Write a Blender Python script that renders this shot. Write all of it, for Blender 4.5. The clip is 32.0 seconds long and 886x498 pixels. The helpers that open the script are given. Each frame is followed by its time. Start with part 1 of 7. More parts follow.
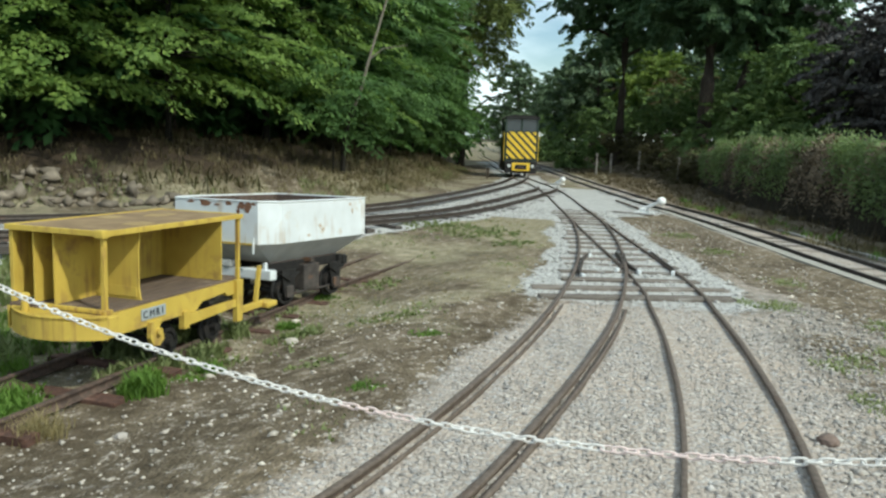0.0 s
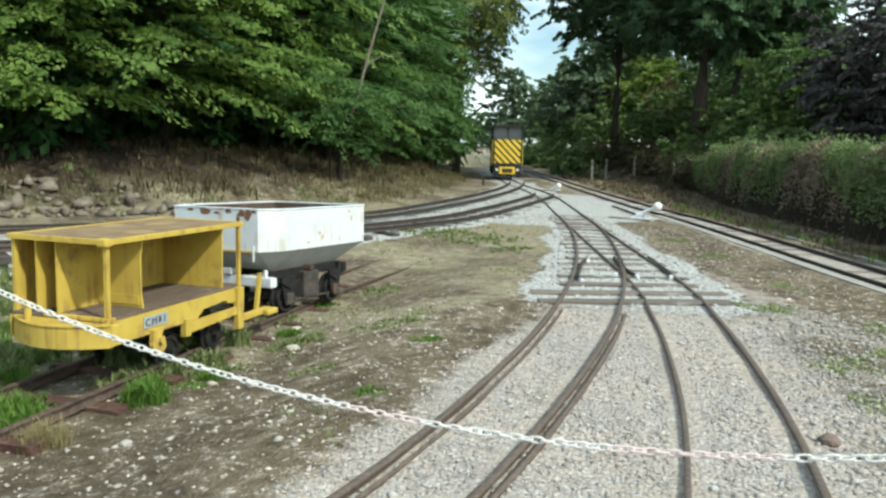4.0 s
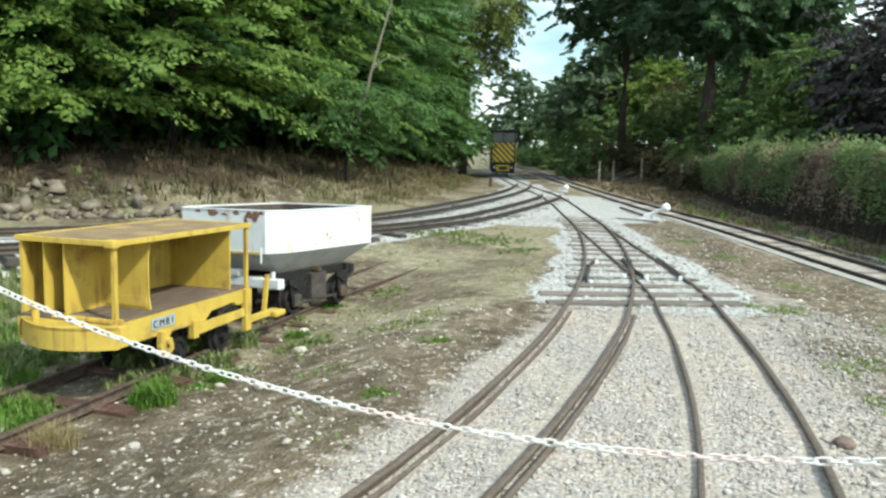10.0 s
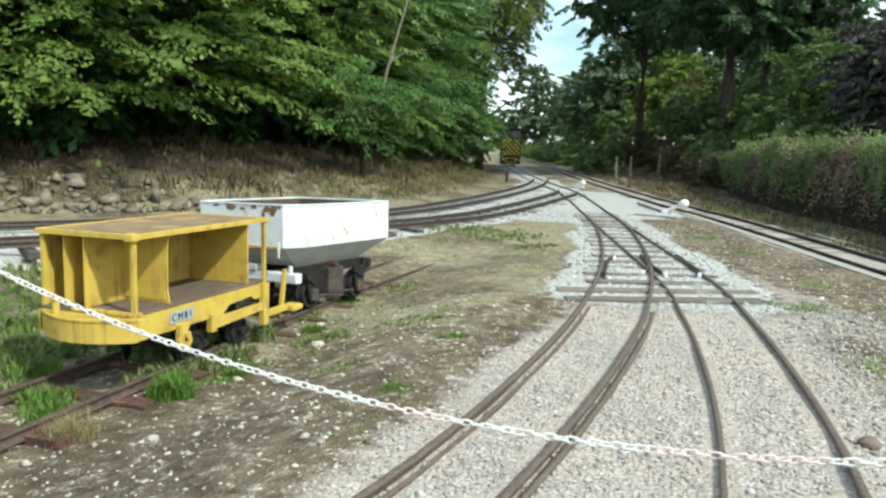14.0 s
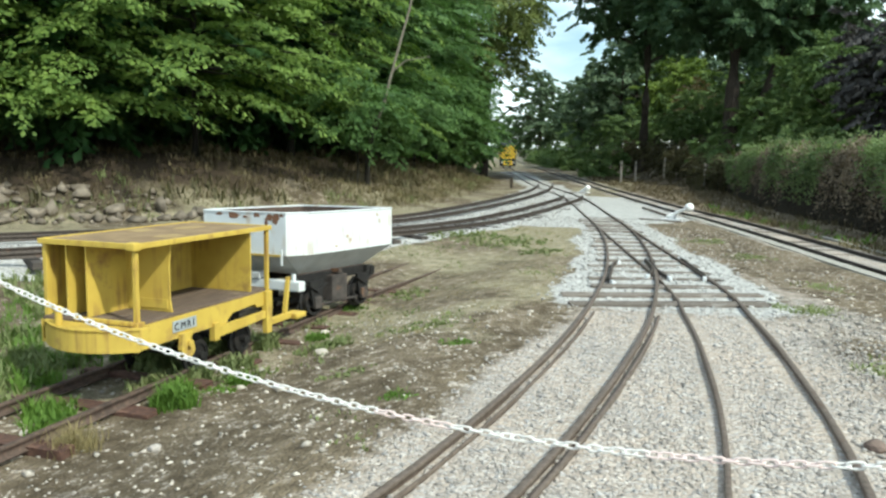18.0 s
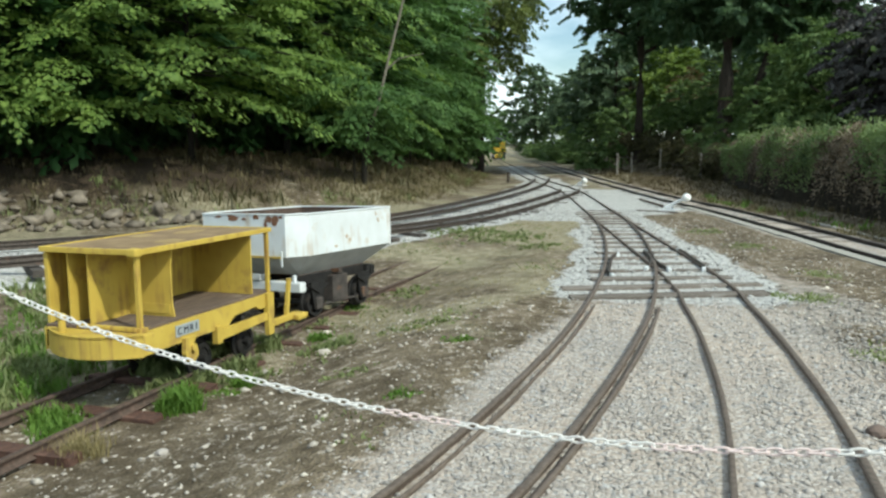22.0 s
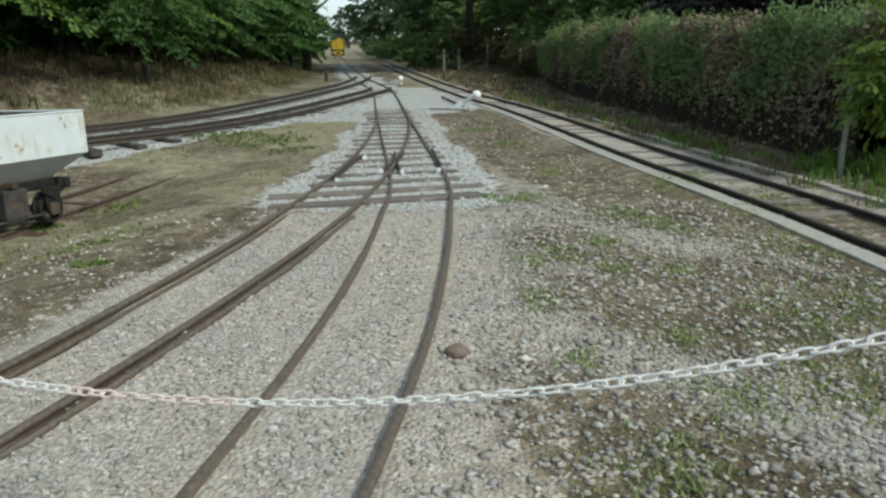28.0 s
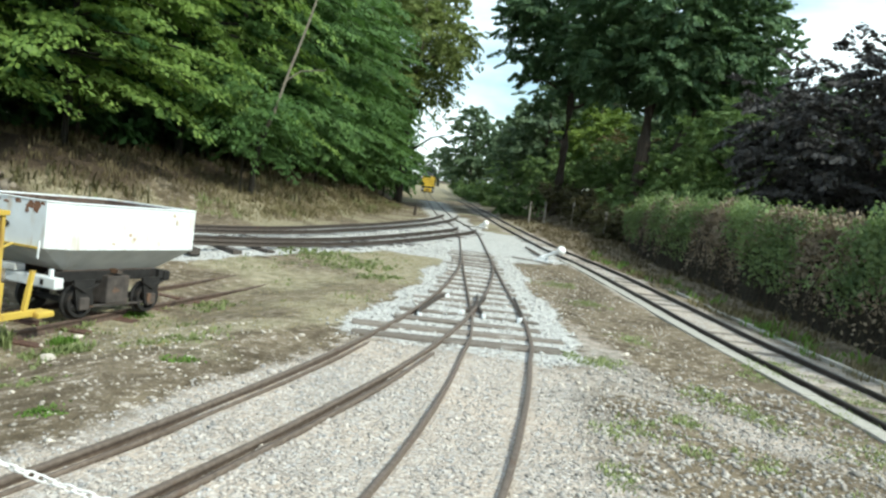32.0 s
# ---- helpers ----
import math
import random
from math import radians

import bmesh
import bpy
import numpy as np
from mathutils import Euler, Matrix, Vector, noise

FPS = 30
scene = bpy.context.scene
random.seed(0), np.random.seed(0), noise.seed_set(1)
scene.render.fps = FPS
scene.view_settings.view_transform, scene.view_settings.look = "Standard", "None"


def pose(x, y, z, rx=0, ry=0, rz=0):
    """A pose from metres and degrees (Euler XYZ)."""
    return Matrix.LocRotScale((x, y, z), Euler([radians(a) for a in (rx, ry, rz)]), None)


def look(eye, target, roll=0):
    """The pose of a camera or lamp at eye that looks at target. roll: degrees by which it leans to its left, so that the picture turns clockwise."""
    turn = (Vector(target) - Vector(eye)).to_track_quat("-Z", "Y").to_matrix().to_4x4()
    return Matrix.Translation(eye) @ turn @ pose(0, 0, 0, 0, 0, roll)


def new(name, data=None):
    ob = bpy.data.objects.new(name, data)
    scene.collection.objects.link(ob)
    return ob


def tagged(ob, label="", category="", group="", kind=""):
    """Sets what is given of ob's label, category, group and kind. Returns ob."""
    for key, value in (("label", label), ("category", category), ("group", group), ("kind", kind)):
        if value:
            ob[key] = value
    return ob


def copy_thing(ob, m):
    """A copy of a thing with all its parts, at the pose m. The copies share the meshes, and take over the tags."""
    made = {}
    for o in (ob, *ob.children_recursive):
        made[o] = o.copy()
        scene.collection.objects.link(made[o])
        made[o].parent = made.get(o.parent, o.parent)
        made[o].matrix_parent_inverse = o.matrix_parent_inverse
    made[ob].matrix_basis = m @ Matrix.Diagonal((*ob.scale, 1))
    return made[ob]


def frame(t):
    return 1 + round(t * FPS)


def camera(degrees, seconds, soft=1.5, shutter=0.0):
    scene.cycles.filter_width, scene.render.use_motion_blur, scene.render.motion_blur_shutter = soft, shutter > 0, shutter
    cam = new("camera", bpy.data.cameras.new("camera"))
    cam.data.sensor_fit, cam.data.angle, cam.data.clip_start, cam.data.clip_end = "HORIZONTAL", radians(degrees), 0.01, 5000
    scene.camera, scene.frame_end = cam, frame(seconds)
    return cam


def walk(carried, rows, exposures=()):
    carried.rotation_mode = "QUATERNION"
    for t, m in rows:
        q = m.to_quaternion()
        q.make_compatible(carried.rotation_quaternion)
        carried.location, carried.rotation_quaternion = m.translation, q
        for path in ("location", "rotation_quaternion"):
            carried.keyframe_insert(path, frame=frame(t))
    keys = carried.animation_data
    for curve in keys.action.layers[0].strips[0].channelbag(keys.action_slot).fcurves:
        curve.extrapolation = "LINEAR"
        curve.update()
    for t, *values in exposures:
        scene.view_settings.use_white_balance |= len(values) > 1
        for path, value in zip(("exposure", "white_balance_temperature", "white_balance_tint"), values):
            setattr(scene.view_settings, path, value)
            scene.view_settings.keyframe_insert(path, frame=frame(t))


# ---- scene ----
cam = camera(60.0, 32.0, soft=2.5)


def eye_pose(x, y, z, yaw, pitch, roll):
    return Matrix.Translation((x, y, z)) @ pose(0, 0, 0, 90 + pitch, 0, yaw) @ pose(0, 0, 0, 0, 0, roll)


# seconds, place, yaw to the left, pitch, roll of the hand-held camera
PATH = [
    (0.0, 0.032, 0.035, 1.637, 13.59, -8.18, 1.85),
    (0.5, 0.031, 0.037, 1.637, 13.47, -8.14, 1.07),
    (1.0, 0.024, 0.040, 1.624, 13.49, -8.03, 1.29),
    (1.5, 0.010, 0.022, 1.630, 13.39, -7.93, 0.44),
    (2.0, 0.003, 0.018, 1.620, 13.50, -7.78, 1.13),
    (2.5, -0.001, -0.012, 1.629, 13.46, -7.77, 0.96),
    (3.0, 0.003, -0.011, 1.634, 13.33, -7.84, 0.80),
    (3.5, 0.006, -0.016, 1.630, 13.27, -7.64, 1.39),
    (5.5, -0.013, 0.007, 1.626, 13.41, -7.59, 1.32),
    (6.0, 0.002, 0.000, 1.621, 13.56, -7.52, 1.19),
    (6.5, -0.015, 0.011, 1.613, 13.61, -7.57, 1.33),
    (7.0, -0.006, 0.011, 1.615, 13.68, -7.61, 1.40),
    (7.5, -0.016, 0.013, 1.610, 13.64, -7.59, 1.50),
    (8.0, -0.015, 0.015, 1.606, 13.77, -7.66, 1.56),
    (8.5, -0.020, 0.019, 1.609, 13.75, -7.73, 1.62),
    (9.0, -0.013, 0.016, 1.620, 13.74, -7.63, 1.37),
    (9.5, -0.011, 0.027, 1.622, 13.78, -7.58, 0.76),
    (10.0, -0.019, 0.020, 1.614, 13.80, -7.48, 1.25),
    (10.5, -0.024, 0.020, 1.612, 13.86, -7.56, 1.56),
    (11.0, -0.031, 0.029, 1.604, 13.94, -7.59, 1.45),
    (11.5, -0.029, 0.026, 1.609, 14.05, -7.58, 1.38),
    (12.0, -0.031, 0.030, 1.609, 14.02, -7.59, 1.20),
    (12.5, -0.031, 0.023, 1.605, 14.14, -7.62, 1.67),
    (13.0, -0.032, 0.033, 1.609, 14.06, -7.66, 1.35),
    (13.5, -0.034, 0.032, 1.611, 14.05, -7.76, 1.67),
    (14.0, -0.047, 0.042, 1.607, 14.95, -7.85, 1.38),
    (14.5, -0.039, 0.039, 1.610, 15.27, -7.71, 1.52),
    (16.5, -0.025, 0.046, 1.595, 15.44, -7.80, 2.75),
    (17.0, 0.003, 0.050, 1.582, 15.49, -7.38, 1.03),
    (17.5, -0.009, 0.055, 1.589, 15.50, -7.32, 0.56),
    (18.0, -0.020, 0.066, 1.600, 15.42, -7.36, 0.71),
    (18.5, -0.023, 0.059, 1.603, 15.44, -7.31, 0.99),
    (19.0, -0.024, 0.046, 1.608, 15.39, -7.25, 0.91),
    (19.5, -0.027, 0.037, 1.606, 15.32, -7.21, 1.14),
    (20.0, -0.019, 0.031, 1.608, 15.40, -7.12, 0.80),
    (20.5, -0.016, 0.034, 1.602, 15.44, -7.03, 0.68),
    (21.0, -0.024, 0.039, 1.605, 15.42, -6.95, -0.04),
    (21.5, -0.026, 0.039, 1.604, 15.38, -7.30, 0.19),
    (22.0, -0.028, 0.040, 1.615, 15.28, -7.64, -0.77),
    (22.5, -0.023, 0.039, 1.610, 15.31, -7.57, -0.22),
    (23.0, -0.022, 0.049, 1.608, 15.40, -7.51, -0.04),
    (23.5, -0.028, 0.032, 1.608, 15.41, -7.44, 0.68),
    (24.0, -0.027, 0.033, 1.596, 15.54, -7.44, 1.04),
    (24.5, -0.021, 0.033, 1.593, 15.61, -7.42, 1.29),
    (25.0, 0.043, 0.029, 1.611, 10.22, -9.23, 0.90),
    (25.5, 0.512, 0.689, 1.464, -5.22, -16.14, -2.12),
    (27.5, 1.426, 1.001, 1.532, 1.61, -14.81, 0.98),
    (28.0, 1.461, 0.984, 1.532, 4.93, -15.13, -0.97),
    (28.5, 1.399, 0.973, 1.556, 3.17, -15.45, -1.25),
    (29.0, 1.337, 0.836, 1.536, 9.40, -11.59, 3.52),
    (29.5, 1.330, 0.906, 1.556, 10.43, -6.88, 5.43),
    (30.0, 1.317, 0.942, 1.573, 10.48, -5.88, 6.18),
    (30.5, 1.307, 0.938, 1.583, 10.57, -4.69, 6.46),
    (31.0, 1.297, 0.942, 1.580, 10.50, -4.94, 6.45),
    (31.5, 1.295, 0.923, 1.578, 10.33, -4.99, 6.77),
    (32.0, 1.284, 0.925, 1.569, 10.43, -4.95, 7.21),
]
walk(cam, [(t, eye_pose(*p)) for t, *p in PATH],
     exposures=[(t, e, 6350, -3) for t, e in ((0, 0.52), (1, 0.66), (3, 0.76), (6, 0.88), (11, 1.02), (14, 0.96), (17, 0.86), (18.5, 0.98), (21, 1.06), (22.0, 0.62), (23, 0.66), (24.6, 0.66), (25.6, 0.2), (28.4, 0.16), (29.0, 0.21), (29.6, 0.66), (30.5, 0.94), (32, 1.0))])

# ---- sky and sun ----
SUN_TO = Vector((0.72, -0.38, 0.78)).normalized()
world = bpy.data.worlds.new("sky")
scene.world = world
world.use_nodes = True
wn, wl = world.node_tree.nodes, world.node_tree.links
wn.clear()
w_out = wn.new("ShaderNodeOutputWorld")
w_sky = wn.new("ShaderNodeTexSky")
w_sky.sky_type = "NISHITA"
w_sky.sun_disc = False
w_sky.sun_elevation = math.asin(SUN_TO.z)
w_sky.sun_rotation = math.atan2(SUN_TO.x, SUN_TO.y)
w_blue = wn.new("ShaderNodeBackground")
w_blue.inputs["Strength"].default_value = 0.10
w_cloud = wn.new("ShaderNodeBackground")
w_cloud.inputs["Color"].default_value = (0.84, 0.92, 1.0, 1)
w_cloud.inputs["Strength"].default_value = 1.0
w_mix = wn.new("ShaderNodeMixShader")
w_co = wn.new("ShaderNodeTexCoord")
w_map = wn.new("ShaderNodeMapping")
w_map.inputs["Scale"].default_value = (1.4, 1.4, 4.0)
w_map.inputs["Location"].default_value = (2.6, 0.9, 0.4)
w_noise = wn.new("ShaderNodeTexNoise")
w_noise.inputs["Scale"].default_value = 2.2
w_noise.inputs["Detail"].default_value = 8
w_ramp = wn.new("ShaderNodeValToRGB")
w_ramp.color_ramp.elements[0].position = 0.38
w_ramp.color_ramp.elements[1].position = 0.63
wl.new(w_co.outputs["Generated"], w_map.inputs["Vector"])
wl.new(w_map.outputs["Vector"], w_noise.inputs["Vector"])
wl.new(w_noise.outputs["Fac"], w_ramp.inputs["Fac"])
wl.new(w_ramp.outputs["Color"], w_mix.inputs["Fac"])
wl.new(w_sky.outputs["Color"], w_blue.inputs["Color"])
wl.new(w_blue.outputs["Background"], w_mix.inputs[1])
wl.new(w_cloud.outputs["Background"], w_mix.inputs[2])
wl.new(w_mix.outputs["Shader"], w_out.inputs["Surface"])
sun = new("sun", bpy.data.lights.new("sun", "SUN"))
sun.data.energy, sun.data.angle, sun.data.color = 2.5, radians(3.0), (1.0, 0.95, 0.86)
sun.matrix_world = look(SUN_TO * 60, (0, 0, 0))


# ---- materials ----
def mat(name, col, col2=None, rough=0.7, metal=0.0, scale=8.0, bump=0.2, detail=6.0, stain=None, amount=0.45,
        spread=2.0, coord="Object", island=0.0, squash=(1, 1, 1), dist=0.02, spec=0.3, streak=None, run=0.39):
    """Grain between two colours, and stains of a third on a wider scale."""
    m = bpy.data.materials.new(name)
    m.use_nodes = True
    n, l = m.node_tree.nodes, m.node_tree.links
    p = n["Principled BSDF"]
    p.inputs["Roughness"].default_value, p.inputs["Metallic"].default_value = rough, metal
    p.inputs["Specular IOR Level"].default_value = spec
    co = n.new("ShaderNodeTexCoord")
    mp = n.new("ShaderNodeMapping")
    mp.inputs["Scale"].default_value = squash
    l.new(co.outputs[coord], mp.inputs["Vector"])
    no = n.new("ShaderNodeTexNoise")
    no.inputs["Scale"].default_value, no.inputs["Detail"].default_value = scale, detail
    l.new(mp.outputs["Vector"], no.inputs["Vector"])
    ra = n.new("ShaderNodeValToRGB")
    ra.color_ramp.elements[0].position, ra.color_ramp.elements[1].position = 0.3, 0.7
    col2 = col2 or tuple(c * 0.7 for c in col)
    ra.color_ramp.elements[0].color, ra.color_ramp.elements[1].color = (*col2, 1), (*col, 1)
    l.new(no.outputs["Fac"], ra.inputs["Fac"])
    last = ra.outputs["Color"]
    if stain:
        n2 = n.new("ShaderNodeTexNoise")
        n2.inputs["Scale"].default_value, n2.inputs["Detail"].default_value = spread, 8
        n2.inputs["Roughness"].default_value = 0.65
        l.new(co.outputs[coord], n2.inputs["Vector"])
        r2 = n.new("ShaderNodeValToRGB")
        r2.color_ramp.elements[0].position, r2.color_ramp.elements[1].position = 1 - amount - 0.06, 1 - amount + 0.06
        l.new(n2.outputs["Fac"], r2.inputs["Fac"])
        mx = n.new("ShaderNodeMix")
        mx.data_type = "RGBA"
        l.new(r2.outputs["Color"], mx.inputs[0])
        l.new(last, mx.inputs[6])
        mx.inputs[7].default_value = (*stain, 1)
        last = mx.outputs[2]
    if streak:
        # rust and dirt that has run downwards, broken by a wider noise
        m3 = n.new("ShaderNodeMapping")
        m3.inputs["Scale"].default_value = (22, 22, 1.6)
        l.new(co.outputs[coord], m3.inputs["Vector"])
        n3, n4 = n.new("ShaderNodeTexNoise"), n.new("ShaderNodeTexNoise")
        n3.inputs["Scale"].default_value, n3.inputs["Detail"].default_value = 1.0, 5
        n4.inputs["Scale"].default_value, n4.inputs["Detail"].default_value = 3.0, 6
        l.new(m3.outputs["Vector"], n3.inputs["Vector"])
        l.new(co.outputs[coord], n4.inputs["Vector"])
        mu = n.new("ShaderNodeMath")
        mu.operation = "MULTIPLY"
        l.new(n3.outputs["Fac"], mu.inputs[0])
        l.new(n4.outputs["Fac"], mu.inputs[1])
        r3 = n.new("ShaderNodeMapRange")
        r3.inputs["From Min"].default_value, r3.inputs["From Max"].default_value = (1 - run) * 0.45, (1 - run) * 0.45 + 0.14
        r3.inputs["To Max"].default_value = 0.75
        l.new(mu.outputs[0], r3.inputs["Value"])
        x3 = n.new("ShaderNodeMix")
        x3.data_type = "RGBA"
        l.new(r3.outputs["Result"], x3.inputs[0])
        l.new(last, x3.inputs[6])
        x3.inputs[7].default_value = (*streak, 1)
        last = x3.outputs[2]
    if island:
        ge = n.new("ShaderNodeNewGeometry")
        oi = n.new("ShaderNodeObjectInfo")
        ad = n.new("ShaderNodeMath")
        ad.operation = "ADD"
        l.new(ge.outputs["Random Per Island"], ad.inputs[0])
        l.new(oi.outputs["Random"], ad.inputs[1])
        fr = n.new("ShaderNodeMath")
        fr.operation = "FRACT"
        l.new(ad.outputs[0], fr.inputs[0])
        rng = n.new("ShaderNodeMapRange")
        rng.inputs["To Min"].default_value, rng.inputs["To Max"].default_value = 1 - island, 1 + island
        l.new(fr.outputs[0], rng.inputs["Value"])
        hs = n.new("ShaderNodeHueSaturation")
        l.new(rng.outputs["Result"], hs.inputs["Value"])
        l.new(last, hs.inputs["Color"])
        last = hs.outputs["Color"]
    l.new(last, p.inputs["Base Color"])
    if bump:
        b = n.new("ShaderNodeBump")
        b.inputs["Strength"].default_value, b.inputs["Distance"].default_value = bump, dist
        l.new(no.outputs["Fac"], b.inputs["Height"])
        l.new(b.outputs["Normal"], p.inputs["Normal"])
    return m


def leaf_mat(name, dark, light, through_col, rough=0.6, share=0.3, patch=1.2):
    """Leaves: colour varies by leaf and by patch, and light shines through."""
    m = bpy.data.materials.new(name)
    m.use_nodes = True
    n, l = m.node_tree.nodes, m.node_tree.links
    p, out = n["Principled BSDF"], n["Material Output"]
    p.inputs["Roughness"].default_value = rough
    p.inputs["Specular IOR Level"].default_value = 0.2
    ge, co = n.new("ShaderNodeNewGeometry"), n.new("ShaderNodeTexCoord")
    no = n.new("ShaderNodeTexNoise")
    no.inputs["Scale"].default_value = patch
    l.new(co.outputs["Object"], no.inputs["Vector"])
    a = n.new("ShaderNodeMath")
    a.operation = "MULTIPLY_ADD"
    a.inputs[1].default_value = 0.6
    l.new(ge.outputs["Random Per Island"], a.inputs[0])
    b = n.new("ShaderNodeMath")
    b.operation = "MULTIPLY_ADD"
    b.inputs[1].default_value, b.inputs[2].default_value = 1.4, -0.5
    l.new(no.outputs["Fac"], b.inputs[0])
    l.new(b.outputs[0], a.inputs[2])
    ra = n.new("ShaderNodeValToRGB")
    ra.color_ramp.elements[0].color, ra.color_ramp.elements[1].color = (*dark, 1), (*light, 1)
    l.new(a.outputs[0], ra.inputs["Fac"])
    l.new(ra.outputs["Color"], p.inputs["Base Color"])
    tr = n.new("ShaderNodeBsdfTranslucent")
    tr.inputs["Color"].default_value = (*through_col, 1)
    mx = n.new("ShaderNodeMixShader")
    mx.inputs[0].default_value = share
    l.new(p.outputs[0], mx.inputs[1])
    l.new(tr.outputs[0], mx.inputs[2])
    l.new(mx.outputs[0], out.inputs["Surface"])
    return m


M_RAIL = mat("rail_steel_worn", (0.19, 0.148, 0.12), (0.10, 0.077, 0.062), 0.55, 0.35, 30, 0.15, stain=(0.10, 0.055, 0.035), amount=0.33, spread=6)
M_RUST = mat("rail_rust", (0.135, 0.09, 0.07), (0.06, 0.045, 0.037), 0.85, 0.1, 25, 0.4, stain=(0.05, 0.035, 0.03), amount=0.4, spread=5)
M_CURVERAIL = mat("rail_dark_brown", (0.085, 0.068, 0.057), (0.04, 0.032, 0.028), 0.6, 0.3, 25, 0.3, stain=(0.12, 0.07, 0.05), amount=0.33, spread=5)
M_OLDSLEEPER = mat("sleeper_tarred", (0.10, 0.085, 0.075), (0.05, 0.042, 0.037), 0.9, 0, 14, 0.6, squash=(0.6, 6, 6), island=0.25)
M_DARKRAIL = mat("rail_dark", (0.07, 0.06, 0.055), (0.035, 0.03, 0.028), 0.5, 0.4, 25, 0.2)
M_SLEEPER = mat("sleeper_wood", (0.22, 0.19, 0.165), (0.12, 0.10, 0.085), 0.9, 0, 14, 0.6, squash=(0.6, 6, 6), stain=(0.29, 0.265, 0.24), amount=0.38, spread=3, island=0.2)
M_STEELSLEEPER = mat("sleeper_rusty_steel", (0.13, 0.07, 0.05), (0.06, 0.035, 0.03), 0.85, 0.1, 20, 0.4, stain=(0.2, 0.12, 0.09), amount=0.35, spread=4)
M_WHITE = mat("white_paint_weathered", (0.68, 0.71, 0.73), (0.59, 0.61, 0.62), 0.55, 0, 5, 0.08, stain=(0.52, 0.45, 0.36), amount=0.35, spread=3.6, streak=(0.45, 0.36, 0.27), run=0.31)
# paint greyed to carry the shade of the hopper's downward faces
M_SHADEDGREY = mat("shaded_grey_paint", (0.50, 0.505, 0.50), (0.40, 0.405, 0.40), 0.6, 0, 7, 0.1, stain=(0.33, 0.3, 0.25), amount=0.33, spread=4)
M_YEL = mat("yellow_paint_weathered", (0.56, 0.405, 0.08), (0.46, 0.32, 0.06), 0.6, 0, 5, 0.1, stain=(0.33, 0.21, 0.065), amount=0.38, spread=4.5, streak=(0.24, 0.13, 0.05))
M_ROOFRUST = mat("roof_rust_dirt", (0.285, 0.2, 0.11), (0.185, 0.125, 0.072), 0.85, 0, 7, 0.3, stain=(0.19, 0.125, 0.07), amount=0.42, spread=3)
M_ROOFPAINT = mat("roof_paint_remains", (0.36, 0.265, 0.12), (0.28, 0.195, 0.09), 0.8, 0, 9, 0.2)
M_IRON = mat("rusty_iron", (0.085, 0.072, 0.065), (0.04, 0.035, 0.033), 0.75, 0.1, 14, 0.3, stain=(0.16, 0.09, 0.055), amount=0.4, spread=6)
M_DECK = mat("deck_boards", (0.165, 0.12, 0.088), (0.085, 0.062, 0.05), 0.9, 0, 9, 0.5, squash=(6, 0.6, 6), stain=(0.28, 0.22, 0.16), amount=0.35, spread=3)
M_BLACK = mat("black_iron", (0.035, 0.033, 0.032), (0.018, 0.017, 0.017), 0.6, 0.3, 12, 0.3, stain=(0.09, 0.06, 0.045), amount=0.33, spread=5)
M_RUSTSPOT = mat("rust_patch", (0.24, 0.125, 0.075), (0.13, 0.065, 0.042), 0.9, 0, 18, 0.4)
M_LOCOYEL = mat("loco_yellow", (0.80, 0.55, 0.06), (0.72, 0.47, 0.04), 0.45, 0, 4, 0.05)
M_LOCOGREEN = mat("loco_dark_green", (0.03, 0.05, 0.04), (0.02, 0.03, 0.025), 0.4, 0, 4, 0.05)
M_CHAIN = mat("white_plastic", (0.72, 0.70, 0.675), (0.62, 0.60, 0.58), 0.45, 0, 20, 0.05)
M_CHAINPINK = mat("faded_red_plastic", (0.72, 0.60, 0.575), (0.64, 0.51, 0.49), 0.5, 0, 20, 0.05)
M_CONC = mat("concrete", (0.385, 0.365, 0.325), (0.29, 0.272, 0.24), 0.9, 0, 16, 0.4, stain=(0.2, 0.19, 0.15), amount=0.35, spread=3)
M_BARK = mat("bark", (0.09, 0.07, 0.055), (0.035, 0.028, 0.022), 0.95, 0, 9, 0.8, squash=(3, 3, 0.5), dist=0.05)
# bark copy darkened to stand for the shade inside the crowns
M_SHADEBARK = mat("shaded_bark", (0.03, 0.026, 0.02), (0.015, 0.013, 0.01), 0.95, 0, 9, 0.8, squash=(3, 3, 0.5), dist=0.05)
M_PALEBARK = mat("pale_bark", (0.24, 0.22, 0.17), (0.13, 0.115, 0.09), 0.9, 0, 9, 0.5, squash=(3, 3, 0.5))
M_POST = mat("grey_post_wood", (0.28, 0.26, 0.23), (0.17, 0.155, 0.135), 0.9, 0, 12, 0.4, squash=(4, 4, 0.5))
M_GLASS = mat("dark_glass", (0.06, 0.075, 0.085), (0.05, 0.06, 0.07), 0.1, 0, 3, 0.0, spec=0.5)
M_CARBLACK = mat("car_black_paint", (0.012, 0.012, 0.014), (0.010, 0.010, 0.011), 0.25, 0, 4, 0.0, spec=0.5)
M_CARTRIM = mat("car_grey_plastic", (0.09, 0.09, 0.092), (0.06, 0.06, 0.062), 0.6, 0, 12, 0.1)
M_TYRE = mat("tyre_rubber", (0.02, 0.02, 0.02), (0.012, 0.012, 0.012), 0.85, 0, 30, 0.3)
M_STEP = mat("brushed_metal_step", (0.5, 0.5, 0.5), (0.4, 0.4, 0.4), 0.4, 0.6, 20, 0.05)
M_PLATE = mat("plate_blue_grey", (0.36, 0.385, 0.38), (0.26, 0.3, 0.33), 0.5, 0, 9, 0.05)
M_INK = mat("plate_letters", (0.03, 0.035, 0.05), (0.02, 0.02, 0.03), 0.5, 0, 9, 0.0)
